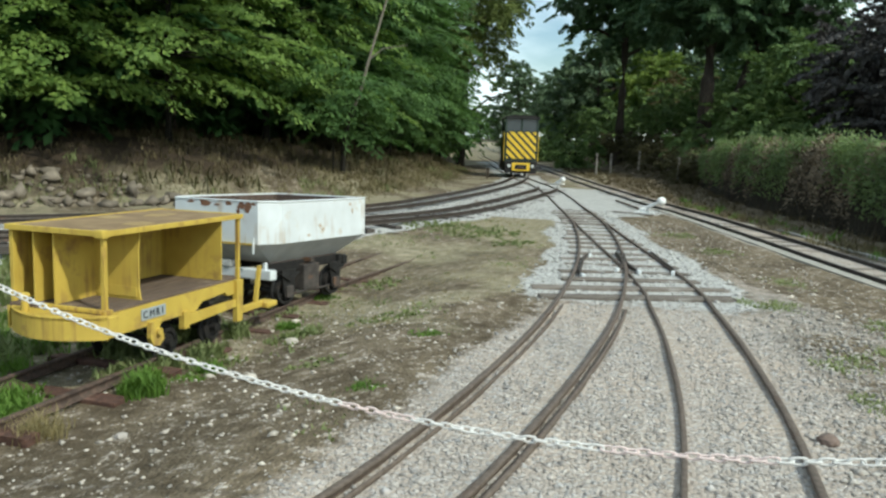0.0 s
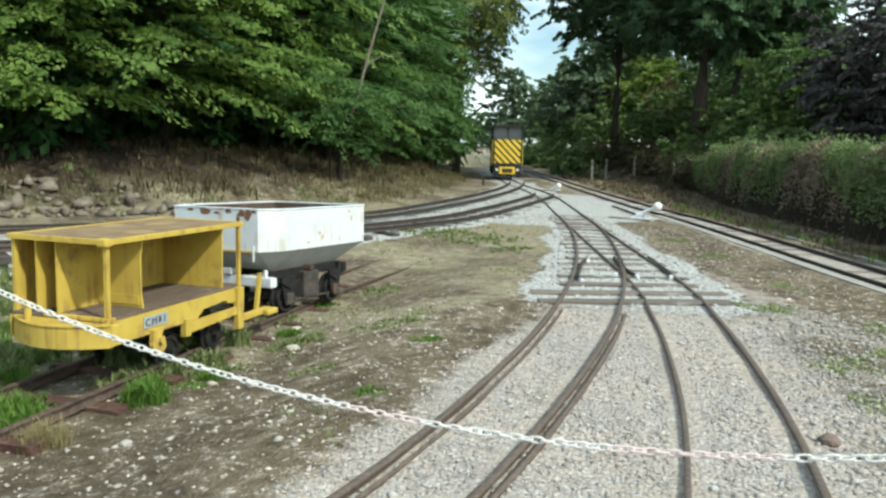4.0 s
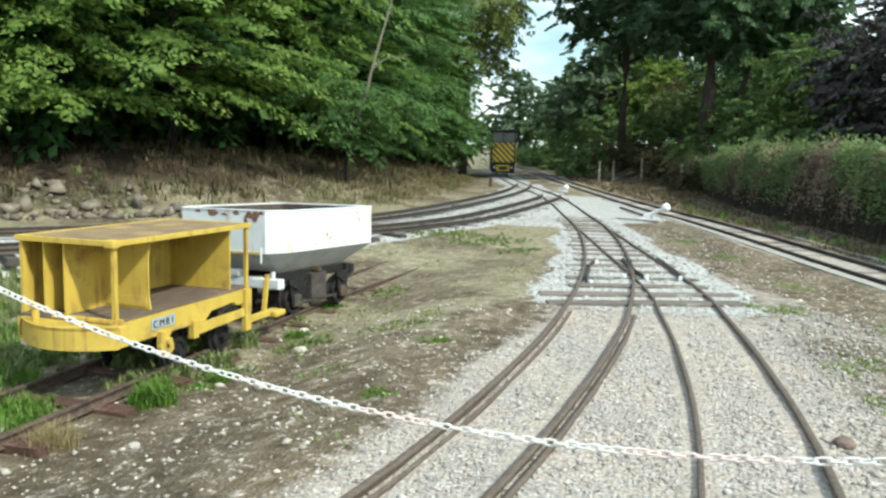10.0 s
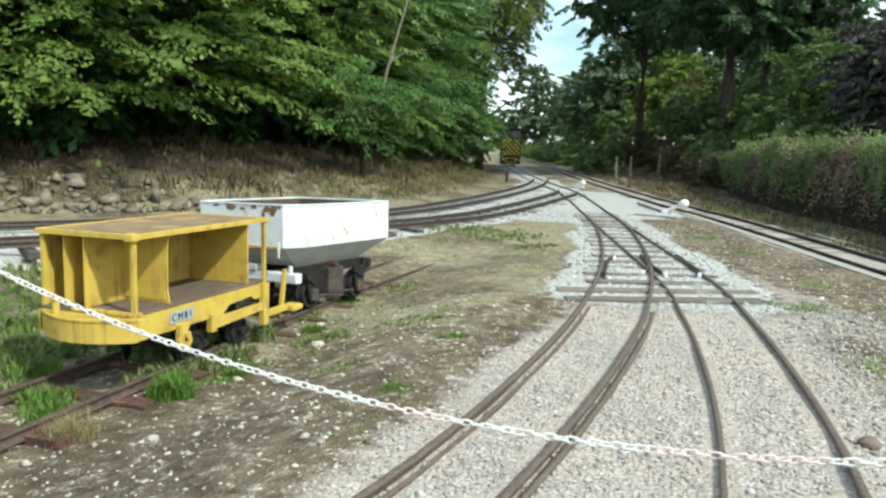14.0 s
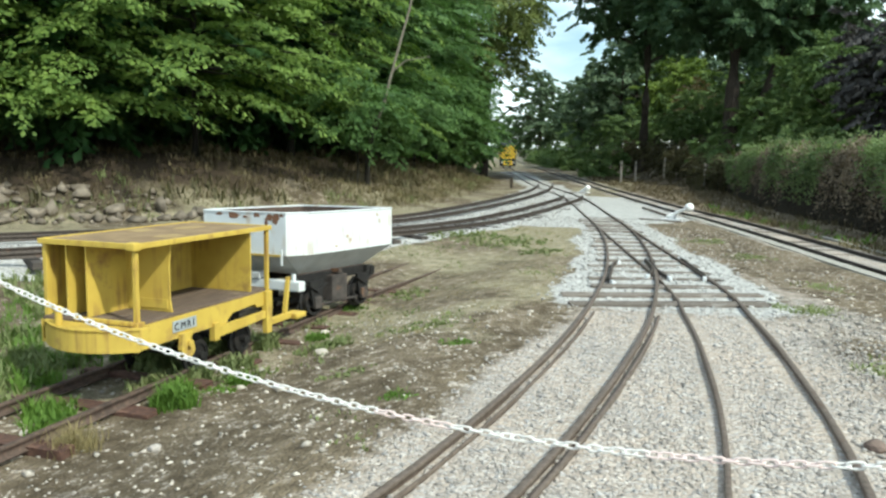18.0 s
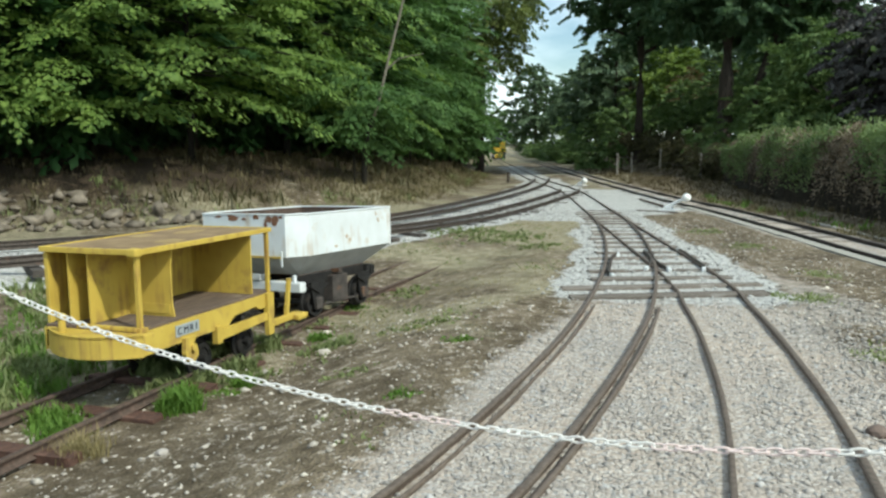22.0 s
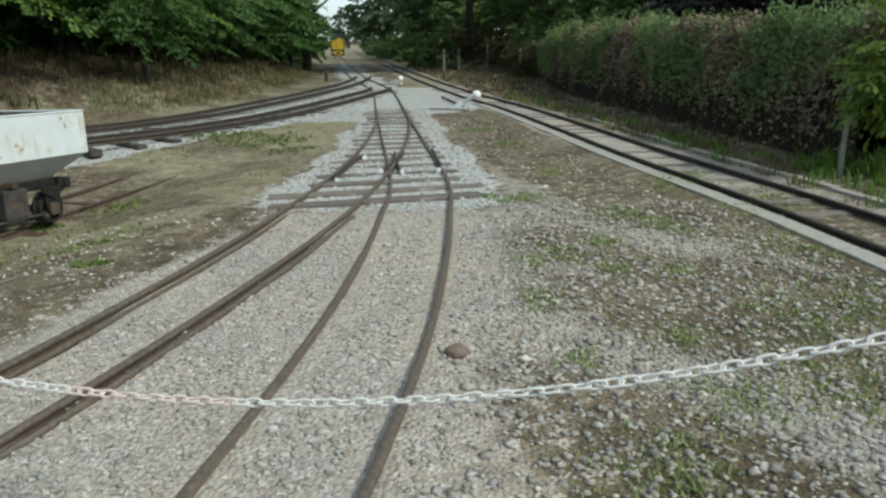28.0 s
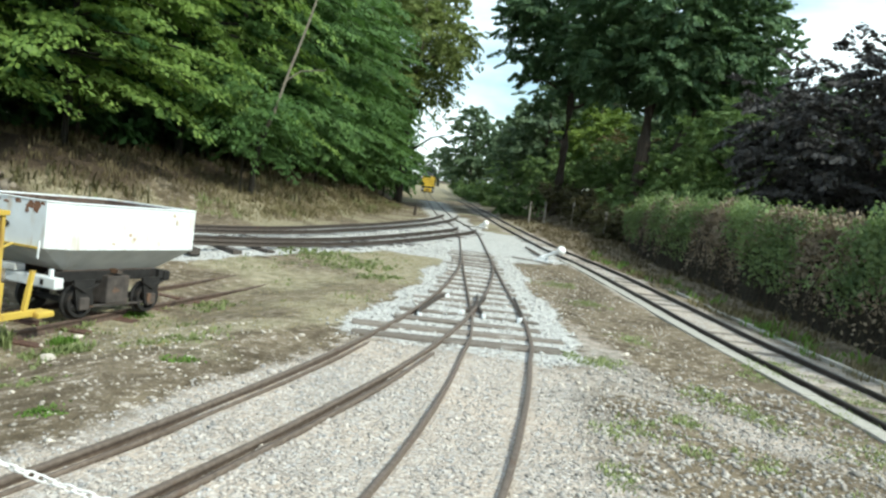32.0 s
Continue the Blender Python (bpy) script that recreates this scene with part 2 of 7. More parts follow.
M_SOILPEB = mat("soil_pebbles_tan", (0.50, 0.455, 0.40), (0.36, 0.32, 0.27), 0.9, 0, 60, 0.3, island=0.4)
M_ROCK = mat("rock", (0.25, 0.21, 0.165), (0.12, 0.10, 0.08), 0.9, 0, 5, 0.6, island=0.25, dist=0.05)
M_COARSE = mat("coarse_grey_stones", (0.36, 0.335, 0.305), (0.25, 0.23, 0.21), 0.9, 0, 40, 0.3, island=0.4, stain=(0.30, 0.25, 0.21), amount=0.38, spread=9)
M_PEBBLE = mat("pebbles_mixed", (0.43, 0.388, 0.348), (0.335, 0.302, 0.275), 0.9, 0, 60, 0.3, island=0.34, stain=(0.35, 0.34, 0.335), amount=0.45, spread=9)
M_BALLAST = mat("white_ballast", (0.49, 0.48, 0.46), (0.37, 0.36, 0.35), 0.85, 0, 40, 0.3, island=0.35)
L_WOOD = leaf_mat("hornbeam_leaves", (0.04, 0.085, 0.024), (0.205, 0.29, 0.066), (0.25, 0.40, 0.07))
# darker leaf copy that paints the shade deep in the wood
L_WOOD2 = leaf_mat("deep_wood_shade_leaves", (0.02, 0.055, 0.022), (0.07, 0.145, 0.045), (0.1, 0.22, 0.045))
L_WOOD3 = leaf_mat("cool_green_leaves", (0.03, 0.07, 0.026), (0.115, 0.195, 0.055), (0.14, 0.27, 0.06))
L_OAK = leaf_mat("oak_leaves", (0.04, 0.08, 0.046), (0.145, 0.225, 0.105), (0.14, 0.24, 0.08), share=0.28)
L_PURPLE = leaf_mat("copper_beech_leaves", (0.038, 0.038, 0.038), (0.10, 0.093, 0.088), (0.07, 0.06, 0.055), share=0.15)
L_HEDGE = leaf_mat("hedge_leaves", (0.06, 0.10, 0.05), (0.30, 0.38, 0.16), (0.24, 0.34, 0.11), share=0.38, patch=0.7)
L_HEDGEBROWN = leaf_mat("hedge_brown_leaves", (0.12, 0.095, 0.07), (0.34, 0.27, 0.19), (0.13, 0.1, 0.05), share=0.15, patch=0.8)
L_BUSH = leaf_mat("bright_bush_leaves", (0.055, 0.10, 0.02), (0.22, 0.29, 0.055), (0.2, 0.3, 0.05))
L_TURF = leaf_mat("short_turf", (0.15, 0.19, 0.075), (0.31, 0.35, 0.155), (0.24, 0.3, 0.1), share=0.25, patch=2)
L_TWIGS = leaf_mat("clipped_twigs", (0.2, 0.15, 0.095), (0.46, 0.38, 0.25), (0.2, 0.15, 0.07), share=0.1, patch=0.8)
L_HEDGE2 = leaf_mat("bush_leaves", (0.055, 0.098, 0.038), (0.19, 0.27, 0.09), (0.18, 0.28, 0.08), share=0.3, patch=0.9)
L_BANK = leaf_mat("bank_grass", (0.075, 0.065, 0.032), (0.24, 0.2, 0.105), (0.17, 0.15, 0.07), share=0.2, patch=0.8)
L_ASH = leaf_mat("turning_leaves", (0.075, 0.105, 0.032), (0.23, 0.27, 0.085), (0.25, 0.31, 0.085), share=0.35, patch=0.7)
L_BRAMBLE = leaf_mat("bramble_leaves", (0.035, 0.032, 0.018), (0.12, 0.11, 0.05), (0.1, 0.1, 0.035), share=0.2, patch=2.0)
L_DEAD = leaf_mat("dead_grass", (0.06, 0.048, 0.028), (0.17, 0.135, 0.075), (0.15, 0.12, 0.06), share=0.2, patch=1.5)
L_TAN = leaf_mat("tan_bush_leaves", (0.08, 0.07, 0.03), (0.2, 0.165, 0.075), (0.17, 0.14, 0.05))
L_FAR = leaf_mat("distant_leaves", (0.055, 0.09, 0.055), (0.145, 0.195, 0.105), (0.13, 0.2, 0.08))
L_GRASS = leaf_mat("green_grass", (0.06, 0.12, 0.02), (0.16, 0.27, 0.05), (0.2, 0.33, 0.05), share=0.3, patch=2)
L_STRAW = leaf_mat("dry_grass", (0.17, 0.14, 0.06), (0.40, 0.33, 0.17), (0.3, 0.25, 0.1), share=0.25, patch=1.5)
L_WEED = leaf_mat("grey_green_weeds", (0.12, 0.155, 0.06), (0.25, 0.28, 0.12), (0.2, 0.26, 0.08), share=0.25, patch=2)


# ---- helpers for shapes ----
def part(name, bm, material, parent=None, label=""):
    """One mesh object from a bmesh, under its thing."""
    me = bpy.data.meshes.new(name)
    bm.to_mesh(me)
    bm.free()
    me.materials.append(material)
    ob = new(name, me)
    if parent:
        ob.parent = parent
    return tagged(ob, label)


def thing(name, m, label, category, group="", kind=""):
    ob = new(name)
    ob.matrix_basis = m
    ob.empty_display_size = 0.2
    return tagged(ob, label, category, group, kind)


def box(x0, x1, y0, y1, z0, z1, bevel=0.0, bm=None):
    bm = bm or bmesh.new()
    v = bmesh.ops.create_cube(bm, size=1.0)["verts"]
    bmesh.ops.transform(bm, matrix=Matrix.LocRotScale(((x0 + x1) / 2, (y0 + y1) / 2, (z0 + z1) / 2), None,
                                                      (abs(x1 - x0), abs(y1 - y0), abs(z1 - z0))), verts=v)
    if bevel:
        e = {e for a in v for e in a.link_edges}
        bmesh.ops.bevel(bm, geom=list(e), offset=bevel, segments=2, affect="EDGES", profile=0.6)
    return bm


def rod(p, q, r, n=10, r2=None, bm=None):
    bm = bm or bmesh.new()
    p, q = Vector(p), Vector(q)
    m = Matrix.Translation((p + q) / 2) @ (q - p).to_track_quat("Z", "Y").to_matrix().to_4x4()
    bmesh.ops.create_cone(bm, cap_ends=True, segments=n, radius1=r, radius2=r if r2 is None else r2, depth=(q - p).length, matrix=m)
    return bm


def ball(c, r, bm=None, sub=2, squash=1.0):
    bm = bm or bmesh.new()
    bmesh.ops.create_icosphere(bm, subdivisions=sub, radius=r, matrix=Matrix.Translation(c) @ Matrix.Diagonal((1, 1, squash, 1)))
    return bm


def prism(poly, axis, a, b, bm=None):
    """A flat outline (list of 2D points) pushed from a to b along an axis: 'x' takes (y, z), 'y' takes (x, z), 'z' takes (x, y)."""
    bm = bm or bmesh.new()
    put = {"x": lambda u, v, w: (w, u, v), "y": lambda u, v, w: (u, w, v), "z": lambda u, v, w: (u, v, w)}[axis]
    lo = [bm.verts.new(put(u, v, a)) for u, v in poly]
    hi = [bm.verts.new(put(u, v, b)) for u, v in poly]
    bm.faces.new(lo)
    bm.faces.new(list(reversed(hi)))
    for i in range(len(poly)):
        j = (i + 1) % len(poly)
        bm.faces.new((lo[i], hi[i], hi[j], lo[j]))
    bmesh.ops.recalc_face_normals(bm, faces=bm.faces)
    return bm


def raw_mesh(name, verts, faces, material, smooth=False):
    """A mesh from numpy arrays; faces all have the same number of corners."""
    verts, faces = np.asarray(verts, np.float32), np.asarray(faces, np.int32)
    me = bpy.data.meshes.new(name)
    me.vertices.add(len(verts))
    me.vertices.foreach_set("co", verts.ravel())
    k = faces.shape[1]
    me.loops.add(faces.size)
    me.loops.foreach_set("vertex_index", faces.ravel())
    me.polygons.add(len(faces))
    me.polygons.foreach_set("loop_start", np.arange(0, faces.size, k, dtype=np.int32))
    me.update(calc_edges=True)
    if smooth:
        me.polygons.foreach_set("use_smooth", np.ones(len(faces), bool))
    me.materials.append(material)
    return me


def smooth_line(pts, step=0.4):
    """A soft curve through plan points, at even steps."""
    p = np.array(pts, float)
    q = np.vstack([2 * p[0] - p[1], p, 2 * p[-1] - p[-2]])
    out = []
    for i in range(1, len(q) - 2):
        a, b, c, d = q[i - 1:i + 3]
        n = max(2, int(np.linalg.norm(c - b) / step))
        s = np.linspace(0, 1, n, endpoint=False)[:, None]
        out.append(0.5 * (2 * b + (c - a) * s + (2 * a - 5 * b + 4 * c - d) * s ** 2 + (3 * b - a - 3 * c + d) * s ** 3))
    return np.vstack(out + [p[-1:]])


def aside(line, off):
    """The line shifted to its right by off."""
    d = np.gradient(line, axis=0)
    d /= np.linalg.norm(d, axis=1)[:, None]
    return line + off * np.stack([d[:, 1], -d[:, 0]], 1)


def sweep(line, profile, z0, material, name, zf=None):
    """A closed profile (offset, height) drawn along a plan line."""
    n, k = len(line), len(profile)
    d = np.gradient(line, axis=0)
    d /= np.linalg.norm(d, axis=1)[:, None]
    side = np.stack([d[:, 1], -d[:, 0]], 1)
    prof = np.array(profile)
    v = np.zeros((n, k, 3))
    v[:, :, :2] = line[:, None] + side[:, None] * prof[None, :, :1]
    base = z0 if zf is None else z0 + zf(line[:, 0], line[:, 1])[:, None]
    v[:, :, 2] = prof[None, :, 1] + base
    i, j = np.meshgrid(np.arange(n - 1), np.arange(k), indexing="ij")
    j2 = (j + 1) % k
    f = np.stack([i * k + j, i * k + j2, (i + 1) * k + j2, (i + 1) * k + j], -1).reshape(-1, 4)
    return raw_mesh(name, v.reshape(-1, 3), f, material)


def place_at(line, s):
    """Point and heading at a length along a plan line."""
    seg = np.linalg.norm(np.diff(line, axis=0), axis=1)
    acc = np.r_[0, np.cumsum(seg)]
    x, y = np.interp(s, acc, line[:, 0]), np.interp(s, acc, line[:, 1])
    i = min(np.searchsorted(acc, s), len(seg)) - 1
    d = line[max(i, 0) + 1] - line[max(i, 0)]
    return x, y, math.atan2(d[1], d[0])


def length(line):
    return float(np.linalg.norm(np.diff(line, axis=0), axis=1).sum())


def near_line(x, y, line):
    """Distance of many plan points from a line given by closely spaced points."""
    out = np.full(np.shape(x), 1e9)
    for (a, b), (c, d) in zip(line[:-1], line[1:]):
        u, v = c - a, d - b
        s = np.clip(((x - a) * u + (y - b) * v) / (u * u + v * v + 1e-9), 0, 1)
        out = np.minimum(out, (x - a - s * u) ** 2 + (y - b - s * v) ** 2)
    return np.sqrt(out)


RNG = np.random.default_rng(7)


def wobble(x, y, s, seed=0.0):
    """Cheap smooth noise from -1 to 1 for arrays."""
    return (np.sin(x * s + 1.7 * np.sin(y * s * 0.83 + seed)) + np.sin(y * s * 1.13 + 1.9 * np.sin(x * s * 0.71 + seed * 2.1))
            + np.sin((x + y) * s * 1.9 + seed * 3.7)) / 3


# ---- plan of the tracks (centre lines) ----
GAUGE = 0.60
STEM_FAR = [(-2.78, 26.9), (-4.82, 34.3), (-6.62, 41.5), (-9.45, 53.5), (-12.85, 68.0), (-17.0, 86.0), (-23.5, 114.0), (-46, 210)]
RIGHT = smooth_line([(-0.35, -1.6), (0.05, -0.3), (0.33, 0.8), (0.52, 1.8), (0.63, 2.7), (0.71, 3.6), (0.77, 4.5), (0.79, 5.5), (0.76, 6.65),
                     (0.66, 7.95), (0.5, 9.4), (-0.4, 14.2), (-1.27, 18.96)] + STEM_FAR)
LEFT = smooth_line([(-2.3, -1.2), (-1.85, 0.0), (-1.45, 1.2), (-1.12, 2.2), (-0.87, 3.1), (-0.7, 3.95), (-0.51, 5.25), (-0.37, 6.6), (-0.29, 8.2),
                    (-0.29, 10.4), (-0.44, 13.0), (-0.77, 16.0), (-1.24, 18.8)])
INNER = smooth_line([(-12.5, 5.0), (-9.6, 8.0), (-7.2, 10.8), (-5.3, 12.9), (-4.42, 14.4), (-3.65, 16.6), (-3.2, 19.6), (-2.92, 22.6), (-2.72, 25.6), (-2.8, 27.2)])
OUTER = smooth_line([(-14, 6.5), (-10.8, 9.8), (-8.2, 12.4), (-6.2, 14.4), (-5.25, 16.8), (-4.85, 19.6), (-4.5, 23.8), (-4.4, 29.0), (-4.66, 33.2), (-5.0, 36.0)])
FARLINE = smooth_line([(5.4, 1.0), (5.05, 3.0), (4.74, 5.0), (4.45, 6.7), (4.02, 8.7), (3.27, 11.7), (2.52, 15.2), (1.58, 19.2), (0.38, 23.4), (-1.46, 31.0), (-2.93, 37.5),
                       (-9.6, 68.0), (-17, 100), (-32, 170)])
SIDING = 1.10 * smooth_line([(-3.86, 0.6), (-3.82, 2.7), (-3.76, 4.5), (-3.70, 6.7), (-3.60, 8.4), (-3.30, 10.1), (-2.83, 11.7), (-2.2, 13.4)])
BANKFOOT = smooth_line([(-24, 2), (-18, 8), (-13.2, 12.2), (-9.6, 15.2), (-7.4, 18.0), (-6.6, 21.5), (-6.6, 26.0), (-7.0, 32.0), (-7.9, 38.0), (-10.5, 48.0), (-14, 62),
                        (-18.5, 82), (-25, 110), (-48, 210)], 1.0)
HEDGELINE = smooth_line([(5.45, 10.3), (5.3, 11.5), (4.7, 15.0), (4.0, 19.2), (3.1, 24.0), (2.7, 29.0), (2.5, 35.0), (1.4, 42.0)], 0.5)
FENCE = [(-1.8, 41.3), (-1.12, 43.0), (0.37, 43.2), (1.98, 35.2)]


def siding_z(x, y):
    return np.interp(np.asarray(y, float), [0, 5, 7.5, 9.5, 11.0, 13.0, 15.0], [-0.30, -0.345, -0.375, -0.385, -0.35, -0.22, -0.09])


def bank_height(x, y):
    """How far the left bank rises over the plain."""
    b = np.interp(y, BANKFOOT[:, 1], BANKFOOT[:, 0])
    t = np.clip((b - x) * 0.82, 0, None)
    h = 1.45 * (1 - np.exp(-(t / 2.5) ** 1.5)) + 0.045 * np.clip(t - 3, 0, 25)
    return h * np.clip((y + 4) / 8, 0, 1)


def right_height(x, y):
    """The cutting side beyond the hedge and the far line."""
    f = np.interp(y, FARLINE[:, 1], FARLINE[:, 0])
    t = np.clip(x - f - 3.8, 0, None)
    far = np.clip((y - 34) / 16, 0, 1)
    return far * 1.9 * (1 - np.exp(-(t / 2.2) ** 1.5)) + 0.012 * np.clip(t - 3, 0, 60)


def soft(t):
    t = np.clip(t, 0, 1)
    return t * t * (3 - 2 * t)


def hollow(x, y):
    """The siding lies a little lower than the gravelled yard."""
    return 0.36 * soft((-1.4 - x) / 2.1) * soft((14.5 - y) / 5.0) * soft((x + 9.5) / 2.5) * soft((y + 6) / 5)


def ground_z(x, y):
    x, y = np.asarray(x, float), np.asarray(y, float)
    z = bank_height(x, y) + right_height(x, y) - hollow(x, y)
    rough = 0.012 + 0.05 * np.clip(bank_height(x, y), 0, 1)
    near = np.clip(1 - np.hypot(x, y) / 60, 0, 1)
    return z + rough * wobble(x, y, 2.3, 0.4) + 0.003 * wobble(x, y, 7.1, 1.3) * near - 0.008


# ---- ground: one sheet to the horizon ----
def graded(lo, hi, fine_lo, fine_hi, step):
    a = list(np.arange(fine_lo, fine_hi, step))
    s, v = step, fine_lo
    while v > lo:
        s *= 1.16
        v -= s
        a.insert(0, v)
    s, v = step, a[-1]
    while v < hi:
        s *= 1.16
        v += s
        a.append(v)
    return np.array(a)


gx, gy = graded(-900, 900, -13, 8, 0.17), graded(-400, 1500, 1.5, 26, 0.17)
GX, GY = np.meshgrid(gx, gy)
GZ = ground_z(GX, GY)
nx, ny = len(gx), len(gy)
ii, jj = np.meshgrid(np.arange(nx - 1), np.arange(ny - 1))
g0 = jj * nx + ii
ground_me = raw_mesh("ground", np.stack([GX, GY, GZ], -1).reshape(-1, 3),
                     np.stack([g0, g0 + 1, g0 + nx + 1, g0 + nx], -1).reshape(-1, 4), M_ROCK, True)


def zones(x, y):
    """Shares of walked gravel, white ballast, green growth and shade-darkened leaf litter over the plan; the rest is
    bare soil.
    """
    dr, dl = near_line(x, y, RIGHT[RIGHT[:, 1] < 60]), near_line(x, y, LEFT)
    di, do, df = near_line(x, y, INNER), near_line(x, y, OUTER), near_line(x, y, FARLINE[FARLINE[:, 1] < 60])
    w = 0.25 * wobble(x, y, 1.3, 2.0) + 0.15 * wobble(x, y, 3.7, 0.5)
    edge = np.interp(y, [-2, 3, 4.5, 6.5, 8, 10, 13], [-3.6, -1.75, -1.4, -1.1, -0.95, -1.0, -1.1])
    yard = np.clip((x - edge + 0.4 * w) / 0.35, 0, 1) * np.clip((14 - y) / 6, 0, 1)
    grav = np.maximum(yard, np.clip((0.75 + 0.5 * w - df) / 0.3, 0, 1))
    ball_ = np.clip((0.95 + 0.6 * w - np.minimum(dr, dl)) / 0.3, 0, 1) * np.clip((y - 7.6) / 1.0, 0, 1)
    ball_ = np.maximum(ball_, np.clip((0.95 + 0.5 * w - np.minimum(di, do)) / 0.3, 0, 1))
    ball_ = np.maximum(ball_, np.clip((1.4 + w - near_line(x, y, np.array([(-2.2, 17.5), (-1.9, 20.0), (-2.4, 23), (-0.4, 19.5), (-0.7, 22.5), (-1.7, 27.0), (-3.7, 28.0), (-4.2, 31)]).repeat(2, 0))) / 0.4, 0, 1))
    ball_ = np.maximum(ball_, np.clip((0.5 + 0.3 * w - df) / 0.2, 0, 0.2) * np.clip((26 - y) / 4, 0, 1))
    green = np.clip(0.35 + 1.2 * wobble(x, y, 0.9, 5.0) + 0.6 * wobble(x, y, 2.9, 3.0), 0, 1)
    left = (x < edge) * np.clip(1 - bank_height(x, y), 0, 1)
    strip = np.clip(1 - np.abs(y - (15.0 + 0.45 * (x + 4))) / 1.6, 0, 1) * (x < -1.3)
    beyond = soft((x - np.interp(y, FARLINE[:, 1], FARLINE[:, 0]) - 0.7) / 0.3)
    grav = grav * (1 - beyond)
    rightpatch = np.clip((x - 1.6) / 0.8, 0, 1) * np.clip((3.4 - x + 0.2 * (10 - y)) / 0.5, 0, 1) * (y < 20)
    soil_r = np.clip(1 - np.hypot((x - 1.95 + 0.34 * (y - 11.5)) / 1.05, (y - 11.5) / 5.4) + 0.6 * w, 0, 1) * 2.6
    soil_r2 = np.clip(1.1 - np.hypot((x - 3.9) / 1.2, (y - 2.6) / 1.0) + 0.3 * w, 0, 1) * 2.5
    soil_r3 = 0.9 * soft((x - 1.15) / 1.1) * soft((9.5 - y) / 3.0) * np.clip(0.7 + 0.9 * wobble(x, y, 2.1, 4.4), 0, 1.3)
    grav = grav * (1 - 0.38 * soft((x - 0.5) / 1.2) * soft((11 - y) / 3))
    grav = np.clip(grav - soil_r - soil_r2 - soil_r3, 0, 1) * (1 - np.clip(ball_, 0, 1))
    g = green * (0.55 * left * (1 + 0.6 * soft((y - 7) / 3)) + 0.22 * rightpatch) + strip * 0.75 * left + 0.42 * left * soft((y - 7.0) / 2.5) * soft((x + 4.5) / 2) + 0.3 * np.clip(bank_height(x, y), 0, 1)
    g = np.maximum(g, (0.3 + 0.5 * soft((y - 45) / 20)) * beyond * (0.6 + 0.4 * wobble(x, y, 1.1, 2.2)))
    g = np.maximum(g, np.clip((np.hypot(x, y - 10) - 45) / 30, 0, 0.8))
    # leaf litter on the bank; its colour also holds the wood's shade
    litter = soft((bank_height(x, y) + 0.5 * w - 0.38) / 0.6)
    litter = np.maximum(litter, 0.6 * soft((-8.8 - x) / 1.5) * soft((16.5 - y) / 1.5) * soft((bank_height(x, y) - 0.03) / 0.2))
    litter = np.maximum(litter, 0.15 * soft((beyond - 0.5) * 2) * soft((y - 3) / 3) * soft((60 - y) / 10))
    return np.clip(grav, 0, 1), np.clip(ball_, 0, 1), np.clip(g, 0, 1) * (1 - 0.8 * np.clip(ball_, 0, 1)) * (1 - 0.25 * grav), litter


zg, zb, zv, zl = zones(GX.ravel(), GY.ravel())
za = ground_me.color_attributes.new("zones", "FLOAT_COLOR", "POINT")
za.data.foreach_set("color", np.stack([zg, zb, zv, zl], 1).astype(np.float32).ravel())


